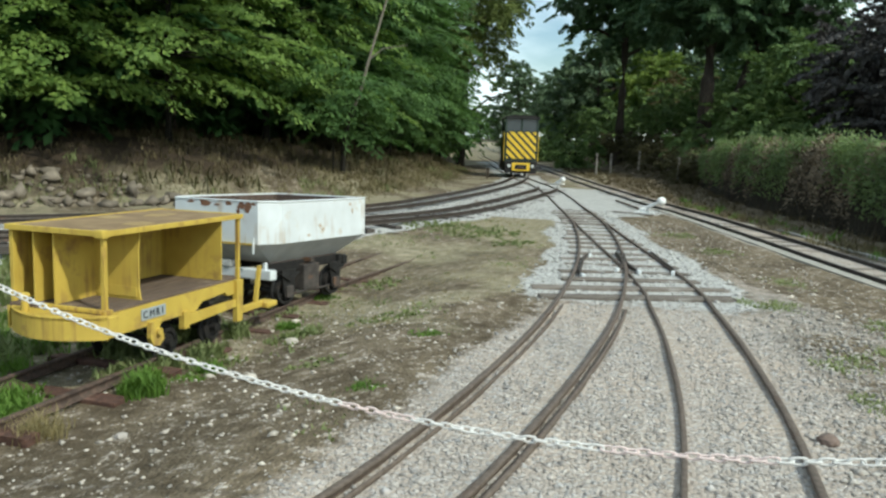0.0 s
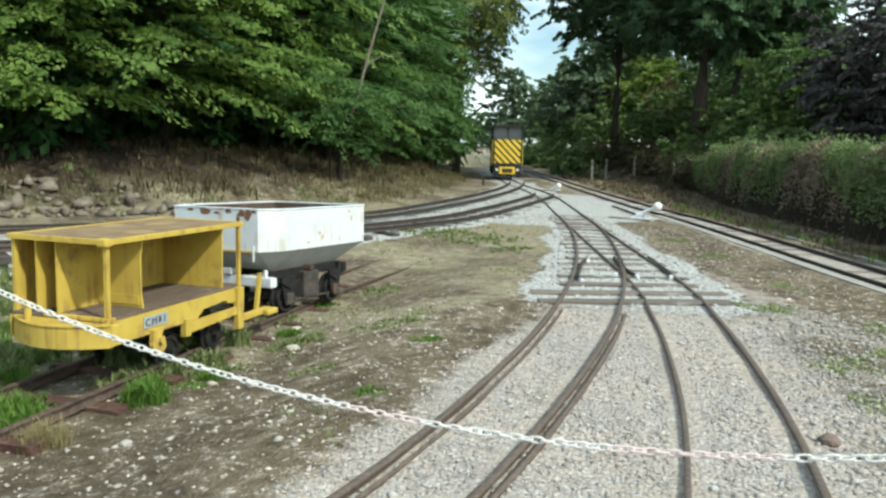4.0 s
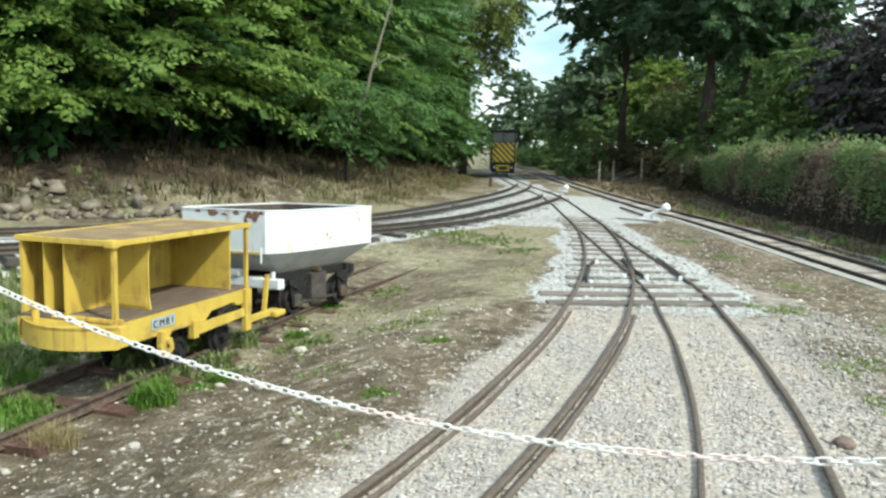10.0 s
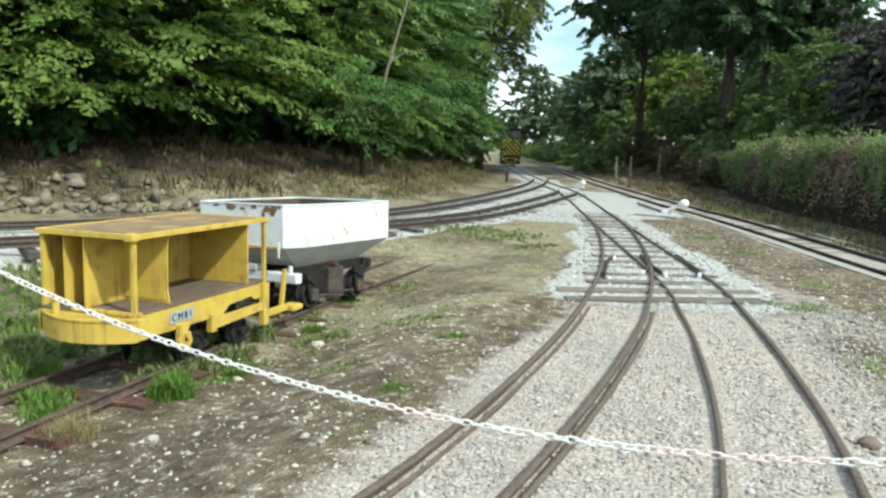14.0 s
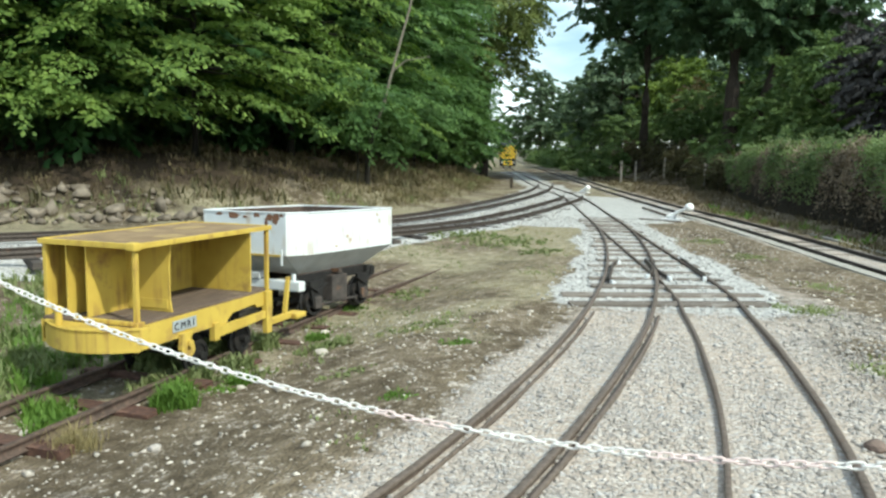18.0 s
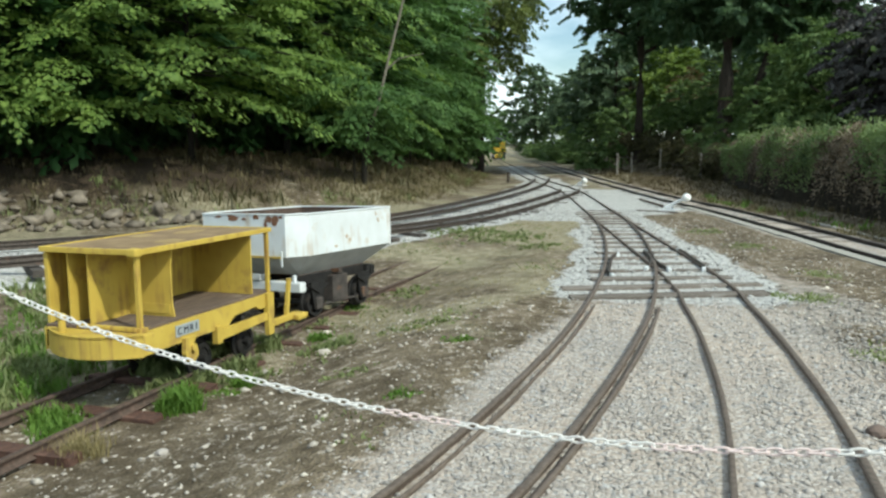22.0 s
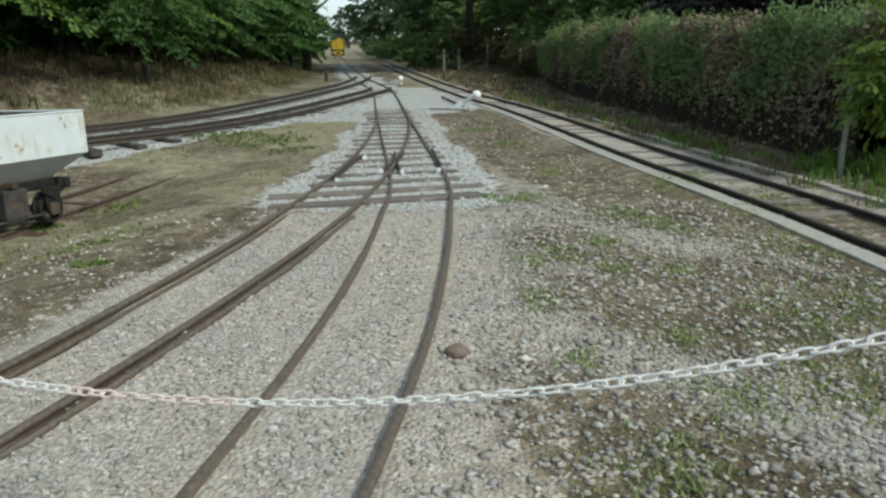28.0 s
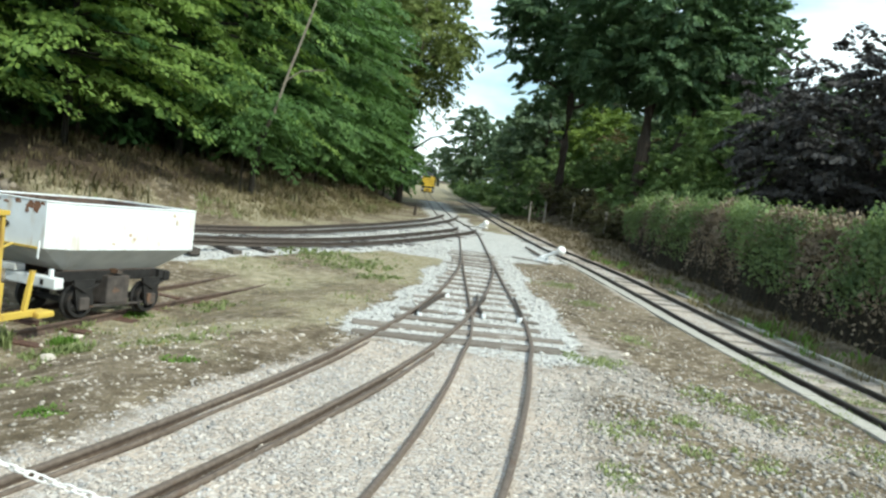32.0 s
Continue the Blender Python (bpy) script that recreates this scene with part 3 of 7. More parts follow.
def ground_material():
    m = bpy.data.materials.new("yard_ground")
    m.use_nodes = True
    n, l = m.node_tree.nodes, m.node_tree.links
    p = n["Principled BSDF"]
    p.inputs["Roughness"].default_value = 0.95
    p.inputs["Specular IOR Level"].default_value = 0.15
    at = n.new("ShaderNodeAttribute")
    at.attribute_name = "zones"
    sep = n.new("ShaderNodeSeparateColor")
    l.new(at.outputs["Color"], sep.inputs[0])
    co = n.new("ShaderNodeTexCoord")

    def noise_of(scale, detail=6):
        q = n.new("ShaderNodeTexNoise")
        q.inputs["Scale"].default_value, q.inputs["Detail"].default_value = scale, detail
        l.new(co.outputs["Object"], q.inputs["Vector"])
        return q.outputs["Fac"]

    def ramp(src, stops):
        r = n.new("ShaderNodeValToRGB")
        while len(r.color_ramp.elements) < len(stops):
            r.color_ramp.elements.new(0.5)
        for e, (pos, c) in zip(r.color_ramp.elements, stops):
            e.position, e.color = pos, (*c, 1)
        l.new(src, r.inputs["Fac"])
        return r.outputs["Color"]

    def mix(f, a, b, kind="MIX"):
        q = n.new("ShaderNodeMix")
        q.data_type, q.blend_type = "RGBA", kind
        l.new(f, q.inputs[0])
        l.new(a, q.inputs[6])
        l.new(b, q.inputs[7])
        return q.outputs[2]

    def sharpen(share, wob, lo, hi):
        a = n.new("ShaderNodeMath")
        a.operation = "ADD"
        l.new(share, a.inputs[0])
        l.new(wob, a.inputs[1])
        r = n.new("ShaderNodeMapRange")
        r.inputs["From Min"].default_value, r.inputs["From Max"].default_value = lo, hi
        l.new(a.outputs[0], r.inputs["Value"])
        return r.outputs["Result"]

    def cells(scale):
        v = n.new("ShaderNodeTexVoronoi")
        v.inputs["Scale"].default_value = scale
        l.new(co.outputs["Object"], v.inputs["Vector"])
        s = n.new("ShaderNodeSeparateColor")
        l.new(v.outputs["Color"], s.inputs[0])
        return v.outputs["Distance"], s.outputs[0]

    fine, mid, wide = noise_of(60), noise_of(7), noise_of(0.9, 4)
    d1, c1 = cells(38)
    d2, c2 = cells(26)
    soil = ramp(mid, [(0.3, (0.085, 0.067, 0.047)), (0.55, (0.165, 0.135, 0.094)), (0.75, (0.27, 0.23, 0.165))])
    soil_peb = ramp(c2, [(0.0, (0.12, 0.095, 0.07)), (0.7, (0.2, 0.165, 0.13)), (0.9, (0.44, 0.40, 0.36))])
    soil = mix(sharpen(fine, mid, 1.0, 1.12), soil, soil_peb)
    damp = ramp(noise_of(1.1, 5), [(0.36, (0.68, 0.65, 0.61)), (0.6, (1.2, 1.17, 1.13))])
    full = n.new("ShaderNodeValue")
    full.outputs[0].default_value = 1.0
    soil = mix(full.outputs[0], soil, damp, "MULTIPLY")
    grav = ramp(c1, [(0.0, (0.30, 0.278, 0.252)), (0.3, (0.375, 0.34, 0.303)), (0.6, (0.43, 0.39, 0.345)), (0.85, (0.41, 0.402, 0.39)), (1.0, (0.56, 0.535, 0.5))])
    tint = ramp(wide, [(0.35, (0.88, 0.86, 0.86)), (0.65, (1.07, 0.985, 0.925))])
    one = n.new("ShaderNodeValue")
    one.outputs[0].default_value = 1.0
    grav = mix(one.outputs[0], grav, tint, "MULTIPLY")
    bal = ramp(c2, [(0.0, (0.31, 0.303, 0.295)), (0.5, (0.43, 0.42, 0.405)), (1.0, (0.56, 0.55, 0.53))])
    veg = ramp(mid, [(0.3, (0.18, 0.165, 0.104)), (0.55, (0.29, 0.252, 0.175)), (0.75, (0.395, 0.342, 0.252))])
    c = mix(sharpen(sep.outputs[0], mid, 0.7, 1.2), soil, grav)
    c = mix(sharpen(sep.outputs[2], fine, 0.85, 1.15), c, veg)
    # litter browns, painted darker to give the deep shade beneath the trees
    litter_shade = ramp(fine, [(0.3, (0.026, 0.019, 0.014)), (0.55, (0.06, 0.044, 0.031)), (0.75, (0.12, 0.088, 0.06))])
    c = mix(sharpen(at.outputs["Alpha"], mid, 0.8, 1.2), c, litter_shade)
    c = mix(sharpen(sep.outputs[1], mid, 0.85, 1.1), c, bal)
    l.new(c, p.inputs["Base Color"])
    b1 = n.new("ShaderNodeBump")
    b1.inputs["Strength"].default_value, b1.inputs["Distance"].default_value = 0.9, 0.018
    b1.invert = True
    l.new(d1, b1.inputs["Height"])
    b2 = n.new("ShaderNodeBump")
    b2.inputs["Strength"].default_value, b2.inputs["Distance"].default_value = 0.5, 0.05
    l.new(mid, b2.inputs["Height"])
    l.new(b1.outputs["Normal"], b2.inputs["Normal"])
    l.new(b2.outputs["Normal"], p.inputs["Normal"])
    return m


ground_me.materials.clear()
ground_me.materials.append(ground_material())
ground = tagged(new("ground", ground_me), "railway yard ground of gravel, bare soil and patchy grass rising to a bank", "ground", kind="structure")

# ---- tracks ----
RAILPROF = [(-0.036, 0.0), (0.036, 0.0), (0.036, 0.010), (0.009, 0.018), (0.009, 0.055), (0.021, 0.062), (0.021, 0.082), (0.015, 0.086),
            (-0.015, 0.086), (-0.021, 0.082), (-0.021, 0.062), (-0.009, 0.055), (-0.009, 0.018), (-0.036, 0.010)]


SLIMPROF = [(-0.03, 0.0), (0.03, 0.0), (0.03, 0.008), (0.016, 0.016), (0.016, 0.08), (0.010, 0.084), (-0.010, 0.084), (-0.016, 0.08), (-0.016, 0.016), (-0.03, 0.008)]


def sleeper_mesh(name, ln, w, h, material, seed):
    r = np.random.default_rng(seed)
    bm = box(-ln / 2, ln / 2, -w / 2, w / 2, -h, 0, 0.012)
    for v in bm.verts:
        v.co += Vector(r.normal(0, 0.006, 3))
    me = bpy.data.meshes.new(name)
    bm.to_mesh(me)
    bm.free()
    me.materials.append(material)
    return me


# small play of each near rail: shift at 5 m, and its growth per 3 m
PLAY = {(0, -1): (-0.017, -0.002), (0, 1): (-0.078, 0.048), (1, -1): (-0.037, -0.031), (1, 1): (-0.056, -0.04)}


def eased(line, road, rail_side):
    """A rail's plan line with its play near the yard's end."""
    a, b = PLAY[(road, rail_side)]
    out = line.copy()
    out[:, 0] += (a + b * (line[:, 1] - 5) / 3) * np.clip((10 - line[:, 1]) / 4, 0, 1)
    return out


def track(label, line, z, rail_mat, sleepers, offs=(-GAUGE / 2 - 0.021, GAUGE / 2 + 0.021), zf=None, s_mat=None, ln=1.2, w=0.17, top=0.012, start=0.0, end=None, road=None):
    """Two rails and the sleepers that show, every 'sleepers' metres between two lengths along the line."""
    ob = thing("railway_track", Matrix(), label, "railway track", "tracks of the yard")
    for o in offs:
        c = aside(line, o)
        if road is not None:
            c = eased(c, road, 1 if o > 0 else -1)
        r = new("rail", sweep(c, SLIMPROF if road == 1 and o < 0 else RAILPROF, z, rail_mat, "rail", zf))
        r.parent = ob
    if sleepers:
        meshes = [sleeper_mesh("sleeper", ln, w, 0.1, s_mat or M_SLEEPER, k) for k in range(5)]
        s, k = start, 0
        while s < (end or length(line)):
            x, y, a = place_at(line, s)
            e = new("sleeper", meshes[k % 5])
            e.parent = ob
            e.matrix_basis = pose(x + RNG.normal(0, 0.02), y, z + top + (0 if zf is None else float(zf(x, y))) + RNG.normal(0, 0.004), 0, 0, math.degrees(a) - 90 + RNG.normal(0, 1.2))
            s += sleepers * RNG.uniform(0.93, 1.07)
            k += 1
    return ob


def upto(line, y0, y1):
    return line[(line[:, 1] >= y0) & (line[:, 1] <= y1)]


track("rusty rails of the straight road bedded flush in gravel", RIGHT, -0.052, M_RAIL, 0.62, ln=1.25, start=27.5, end=64, road=1)
track("rusty rails of the diverging road bedded flush in gravel", LEFT, -0.044, M_RAIL, 0, road=0)
track("curved inner track with rusty rails on pale ballast", INNER, 0.02, M_CURVERAIL, 0.62, ln=1.3, s_mat=M_OLDSLEEPER, top=-0.026)
track("curved outer track with rusty rails on pale ballast", OUTER, 0.04, M_CURVERAIL, 0.62, ln=1.3, s_mat=M_OLDSLEEPER, top=-0.055)
track("dark-railed running line beside the hedge on grey ballast", FARLINE, -0.03, M_DARKRAIL, 0.6, ln=1.1, end=70, top=0.024)
track("overgrown siding with rusty rails under the two wagons", SIDING, 0.0, M_RUST, 0.75, offs=(-0.345, 0.345), zf=siding_z, s_mat=M_STEELSLEEPER, ln=1.25, w=0.14, top=0.022, start=3.3)


def check_strips():
    """Flat bars that line the inner side of the diverging road's rails, with a gravel-filled groove."""
    ob = thing("check_bars", Matrix(), "rusty flat bars lining the inside of the bedded rails", "rail")
    for o, hw in ((-GAUGE / 2 + 0.052, 0.006), (GAUGE / 2 + 0.085, 0.016)):
        r = new("bar", sweep(eased(aside(upto(LEFT, -2, 8.0), o), 0, 1 if o > 0 else -1), [(-hw, 0.0), (hw, 0.0), (hw, 0.036), (-hw, 0.036)], -0.018, M_RAIL, "bar"))
        r.parent = ob


check_strips()


def turnout():
    """Long timbers, crossing and check rails where the two roads part."""
    ob = thing("turnout", Matrix(), "railway turnout with long weathered timbers, crossing and white-tipped check rails", "railway turnout")
    y, k = 8.42, 0
    while y < 19.4:
        xl = np.interp(y, LEFT[:, 1], LEFT[:, 0]) - (0.62 if k < 2 else 0.5)
        xr = np.interp(y, RIGHT[:, 1], RIGHT[:, 0]) + (0.62 if k < 2 else 0.48)
        tilt = 16.5 - 0.6 * (y - 8.4)
        if k % 4 == 1:
            xl -= 0.1
        e = new("sleeper", sleeper_mesh("sleeper", (xr - xl) * RNG.uniform(0.96, 1.06), 0.16, 0.1, M_SLEEPER, 40 + k))
        e.parent = ob
        cx = (xl + xr) / 2
        e.matrix_basis = pose(cx, y + math.tan(math.radians(tilt)) * (cx - 0.15), 0.022 if k < 2 else RNG.uniform(0.002, 0.022), 0, 0, tilt + RNG.normal(0, 1.5))
        y += RNG.uniform(0.5, 0.62)
        k += 1
    # check rails inside the outer rails, flared and white at both ends
    for pts_ in ([(-0.475, 9.5), (-0.53, 9.75), (-0.545, 10.4), (-0.555, 11.0), (-0.50, 11.3)], [(0.63, 10.2), (0.635, 10.45), (0.53, 11.05), (0.44, 11.65), (0.375, 11.95)]):
        c = smooth_line(pts_, 0.12)
        r = new("check_rail", sweep(c, SLIMPROF, -0.03, M_CURVERAIL, "check_rail"))
        r.parent = ob
        for e, f2 in ((0, 1), (-1, -2)):
            a = math.degrees(math.atan2(c[f2][1] - c[e][1], c[f2][0] - c[e][0])) - 90
            q = part("white_end", box(-0.024, 0.024, -0.07, 0.07, -0.01, 0.05, 0.012), M_WHITE, ob, "white-painted rail end")
            q.matrix_basis = pose(c[e][0], c[e][1], 0, 0, 0, a)
    # wing rails of the crossing, white at their near ends
    for pts_, a in (([(-0.07, 10.1), (-0.02, 10.45), (-0.03, 11.0), (-0.12, 11.7)], -8), ([(0.20, 10.05), (0.10, 10.45), (0.02, 10.9), (0.0, 11.6)], 14)):
        c = smooth_line(pts_, 0.12)
        r = new("wing_rail", sweep(c, SLIMPROF, -0.035, M_CURVERAIL, "wing_rail"))
        r.parent = ob
        q = part("white_end", box(-0.022, 0.022, -0.06, 0.06, -0.01, 0.05, 0.01), M_WHITE, ob, "white-painted wing rail end")
        q.matrix_basis = pose(c[0][0], c[0][1], 0, 0, 0, a)
    part("crossing_nose", prism([(0.03, 10.05), (0.08, 10.05), (0.03, 10.75), (0.015, 10.75)], "z", -0.05, 0.034), M_RUST, ob)
    return ob


turnout()


# ---- concrete edging beside the far line ----
def edging(name, line, w, z1, label):
    ob = thing(name, Matrix(), label, "kerb", kind="structure")
    s, step = 0.0, 1.0
    tot = length(line)
    while s < tot - step:
        x, y, a = place_at(line, s + step / 2)
        e = part("slab", box(-w / 2, w / 2, -step / 2 + 0.006, step / 2 - 0.006, -0.08, 0, 0.008), M_CONC, ob)
        e.matrix_basis = pose(x, y, z1 + RNG.normal(0, 0.003), RNG.normal(0, 0.3), RNG.normal(0, 0.4), math.degrees(a) - 90)
        s += step


edging("platform_edging", upto(aside(FARLINE, -0.475), 1.5, 21), 0.19, 0.012, "worn concrete edging strip along the running line")
edging("cable_trough", upto(aside(FARLINE, 0.86), 3.0, 17), 0.10, 0.026, "narrow concrete edging at the foot of the hedge")


# ---- wagons and locomotive ----
def wheel(name, m, r, parent, w=0.07, spokes=5, iron=None):
    """An iron wheel with tyre, flange, hub and spokes; its axle lies along x."""
    iron = iron or M_IRON
    tyre = bmesh.new()
    prof = [(r - 0.035, -w / 2), (r + 0.02, -w / 2), (r + 0.02, -w / 2 + 0.018), (r, -w / 2 + 0.025), (r - 0.006, w / 2), (r - 0.035, w / 2)]
    n = 24
    rings = [[tyre.verts.new((o, a * math.cos(2 * math.pi * i / n), a * math.sin(2 * math.pi * i / n))) for a, o in prof] for i in range(n)]
    for i in range(n):
        for j in range(len(prof)):
            k = (j + 1) % len(prof)
            tyre.faces.new((rings[i][j], rings[i][k], rings[(i + 1) % n][k], rings[(i + 1) % n][j]))
    bmesh.ops.recalc_face_normals(tyre, faces=tyre.faces)
    ob = part(name, tyre, iron, parent)
    ob.matrix_basis = m
    bm = rod((-w * 0.55, 0, 0), (w * 0.75, 0, 0), r * 0.27, 14)
    part("hub", bm, iron, ob)
    # without spokes a solid disc fills the wheel, to read as shadow
    if not spokes:
        part("disc", rod((-w * 0.2, 0, 0), (w * 0.2, 0, 0), r - 0.03, 20), iron, ob)
    for i in range(spokes):
        a = 2 * math.pi * i / spokes
        d = Vector((0, math.cos(a), math.sin(a)))
        part("spoke", rod(d * r * 0.2, d * (r - 0.03), 0.028, 8, 0.02), iron, ob)
    return ob


# both wagons stand a little further off and lower than the yard
FAR = Matrix.Translation((0, 0, 1.64)) @ Matrix.Scale(1.2, 4) @ Matrix.Translation((0, 0, -1.64))
FAR_Y = Matrix.Translation((0, 0, 1.64)) @ Matrix.Scale(1.26, 4) @ Matrix.Translation((0, 0, -1.64))


def yellow_wagon():
    g = thing("tool_wagon", FAR_Y @ pose(-3.235, 4.58, -0.022, -0.7, 0, -4.0) @ Matrix.Diagonal((0.95, 0.975, 1, 1)), "small weathered yellow wagon with open shelves and rusty roof", "wagon")
    # deck boards
    for i in range(6):
        x0 = -0.36 + i * 0.12
        part("deck_board", box(x0 + 0.002, x0 + 0.118, -0.76, 0.74, 0.555, 0.578, 0.004), M_DECK, g)
    # channel-shaped side beams and end beam
    for sx in (-1, 1):
        bm = prism([(sx * 0.375, 0.415), (sx * 0.30, 0.415), (sx * 0.30, 0.43), (sx * 0.36, 0.43), (sx * 0.36, 0.54), (sx * 0.30, 0.54), (sx * 0.30, 0.555), (sx * 0.375, 0.555)], "y", -0.76, 0.16)
        part("side_beam", bm, M_YEL, g)
        bm = prism([(0.16, 0.415), (0.24, 0.47), (0.52, 0.485), (0.56, 0.455), (0.64, 0.455), (0.66, 0.50), (0.74, 0.50), (0.74, 0.555), (0.16, 0.555)], "x", sx * 0.375, sx * 0.345)
        part("side_plate", bm, M_YEL, g)
        bm = prism([(0.02, 0.335), (0.70, 0.36), (0.70, 0.415), (0.02, 0.41)], "x", sx * 0.39, sx * 0.365)
        part("lower_bar", bm, M_YEL, g)
        part("bar_bracket", prism([(0.0, 0.32), (0.06, 0.32), (0.06, 0.44), (0.0, 0.44)], "x", sx * 0.395, sx * 0.35), M_YEL, g)
        part("end_bracket", prism([(0.655, 0.24), (0.725, 0.24), (0.735, 0.56), (0.645, 0.56)], "x", sx * 0.40, sx * 0.36), M_YEL, g)
    part("cross_beam", box(-0.36, 0.36, 0.70, 0.74, 0.42, 0.55, 0.006), M_YEL, g)
    # bowed front plate
    n = 14
    outer = [(-0.30 + 0.75 * i / n, -0.80 - 0.155 * (1 - (2 * i / n - 1) ** 2)) for i in range(n + 1)]
    inner = [(x * 0.97, y + 0.03) for x, y in outer]
    part("front_plate", prism(outer + inner[::-1], "z", 0.43, 0.565), M_YEL, g, "bowed yellow front plate with rust streaks")
    part("front_ledge", prism(outer + [(0.42, -0.74), (-0.35, -0.74)], "z", 0.545, 0.56), M_YEL, g)
    part("plate_return", box(0.40, 0.452, -0.80, -0.70, 0.435, 0.56, 0.006), M_YEL, g)
    part("plate_return", box(-0.302, -0.26, -0.80, -0.70, 0.435, 0.56, 0.006), M_YEL, g)
    part("coupling_pin", ball((-0.12, -0.86, 0.655), 0.034, rod((-0.12, -0.86, 0.55), (-0.12, -0.86, 0.65), 0.022), 2, 0.6), M_YEL, g, "mushroom-headed coupling pin")
    part("deck_lip", box(-0.10, 0.36, -0.765, -0.735, 0.566, 0.592, 0.006), M_YEL, g)
    # hooks on the side beam
    hook = [(-0.36, 0.44), (-0.37, 0.34), (-0.34, 0.285), (-0.28, 0.275), (-0.235, 0.31), (-0.24, 0.35), (-0.275, 0.35), (-0.285, 0.325), (-0.31, 0.325), (-0.315, 0.37), (-0.275, 0.40), (-0.25, 0.44)]
    part("hook", prism(hook, "x", 0.378, 0.41), M_YEL, g, "yellow drawhook")
    part("hook_eye", rod((0.38, -0.29, 0.37), (0.425, -0.29, 0.37), 0.026), M_YEL, g)
    # roof
    roof = thing_part("roof", box(-0.375, 0.375, -0.735, 0.735, 1.035, 1.05, 0.004), M_ROOFRUST, g, "rusty brown sheet roof")
    for a in (box(-0.39, 0.39, -0.75, -0.73, 1.022, 1.056, 0.004), box(-0.39, 0.39, 0.73, 0.75, 1.022, 1.056, 0.004),
              box(0.37, 0.39, -0.73, 0.73, 1.022, 1.056, 0.004), box(-0.39, -0.37, -0.73, 0.73, 1.022, 1.056, 0.004)):
        part("roof_edge", a, M_YEL, roof, "yellow angle-iron roof edge")
    part("corner_cap", box(0.32, 0.395, -0.765, -0.70, 1.012, 1.062, 0.012), M_YEL, roof)
    # posts
    for x, y, zb in ((0.355, -0.715, 0.56), (0.36, 0.715, 0.555), (-0.36, -0.715, 0.56), (-0.36, 0.715, 0.555)):
        part("post", box(x - 0.015, x + 0.015, y - 0.015, y + 0.015, zb, 1.02, 0.004), M_YEL, g)
    part("post_foot", box(0.32, 0.39, -0.75, -0.68, 0.553, 0.585, 0.006), M_YEL, g)
    part("post_hinge", rod((0.355, -0.715, 0.90), (0.355, -0.715, 0.96), 0.021), M_YEL, g)
    # shelves: longitudinal sheets, cross sheets and back
    part("side_wall", box(-0.372, -0.362, -0.72, 0.53, 0.58, 1.03), M_YEL, g)
    for x in (-0.20, -0.04):
        part("divider", box(x - 0.005, x + 0.005, -0.71, -0.36, 0.58, 1.03), M_YEL, g)
    part("cross_panel", prism([(-0.36, 0.58), (0.33, 0.58), (0.315, 0.66), (0.315, 0.90), (0.335, 1.03), (-0.36, 1.03)], "y", -0.365, -0.353), M_YEL, g)
    part("back_panel", box(-0.20, -0.19, -0.35, 0.50, 0.58, 1.03), M_YEL, g)
    part("end_panel", box(-0.36, 0.355, 0.50, 0.512, 0.58, 1.03), M_YEL, g)
    for x0, x1 in ((-0.355, -0.21), (-0.19, -0.05), (-0.03, 0.30)):
        part("shelf_lip", box(x0, x1, -0.372, -0.366, 0.60, 0.66), M_YEL, g)
    # fleet plate
    pl = part("plate", box(0.376, 0.382, -0.42, -0.18, 0.458, 0.532, 0.002), M_PLATE, g, "blue-grey number plate")
    for ch, off in (("C", -0.085), ("M", -0.02), ("R", 0.038), ("1", 0.085)):
        cu = bpy.data.curves.new("letter", "FONT")
        cu.body, cu.size, cu.align_x, cu.extrude = ch, 0.066, "CENTER", 0.0015
        tx = new("letter", cu)
        me = bpy.data.meshes.new_from_object(tx.evaluated_get(bpy.context.evaluated_depsgraph_get()))
        bpy.data.objects.remove(tx)
        me.materials.clear()
        me.materials.append(M_INK)
        lt = new("letter", me)
        lt.parent = pl
        lt.matrix_basis = pose(0.3845, -0.30 + off, 0.472, 90, 0, 90)
    # step and brake lever past the end
    part("end_step", box(0.30, 0.44, 1.04, 1.20, 0.275, 0.32, 0.012), M_YEL, g)
    part("step_arm", box(0.345, 0.385, 0.72, 1.07, 0.285, 0.335, 0.006), M_YEL, g)
    part("brake_lever", prism([(0.95, 0.31), (0.985, 0.31), (1.04, 0.62), (1.01, 0.62)], "x", 0.35, 0.38), M_YEL, g)
    part("lever_stay", rod((0.36, 0.73, 0.80), (0.20, 0.98, 0.80), 0.010), M_YEL, g)
    # wheels and axles; the black unspoked wheels stand in for shade under the deck
    for y in (-0.05, 0.48):
        part("axle", rod((-0.33, y, 0.23), (0.33, y, 0.23), 0.028), M_BLACK, g)
        for sx in (-1, 1):
            wheel("wheel", pose(sx * 0.27, y, 0.23, 0, 0, 0 if sx > 0 else 180), 0.11, g, 0.05, 0, M_BLACK)
            part("axle_box", box(sx * 0.21 - 0.02, sx * 0.21 + 0.02, y - 0.05, y + 0.05, 0.19, 0.42, 0.01), M_BLACK, g)
    # worn-through patches on the roof sheet
    for k in range(3):
        x, y = RNG.uniform(-0.25, 0.25), RNG.uniform(-0.6, 0.6)
        part("worn_patch", prism([(x + RNG.uniform(0.05, 0.12) * math.cos(a), y + RNG.uniform(0.08, 0.2) * math.sin(a)) for a in np.linspace(0, 6.0, 9)], "z", 1.0495, 1.0515), M_ROOFPAINT, roof, "patch of surviving yellow paint")
    return g


def thing_part(name, bm, material, parent, label=""):
    return part(name, bm, material, parent, label)


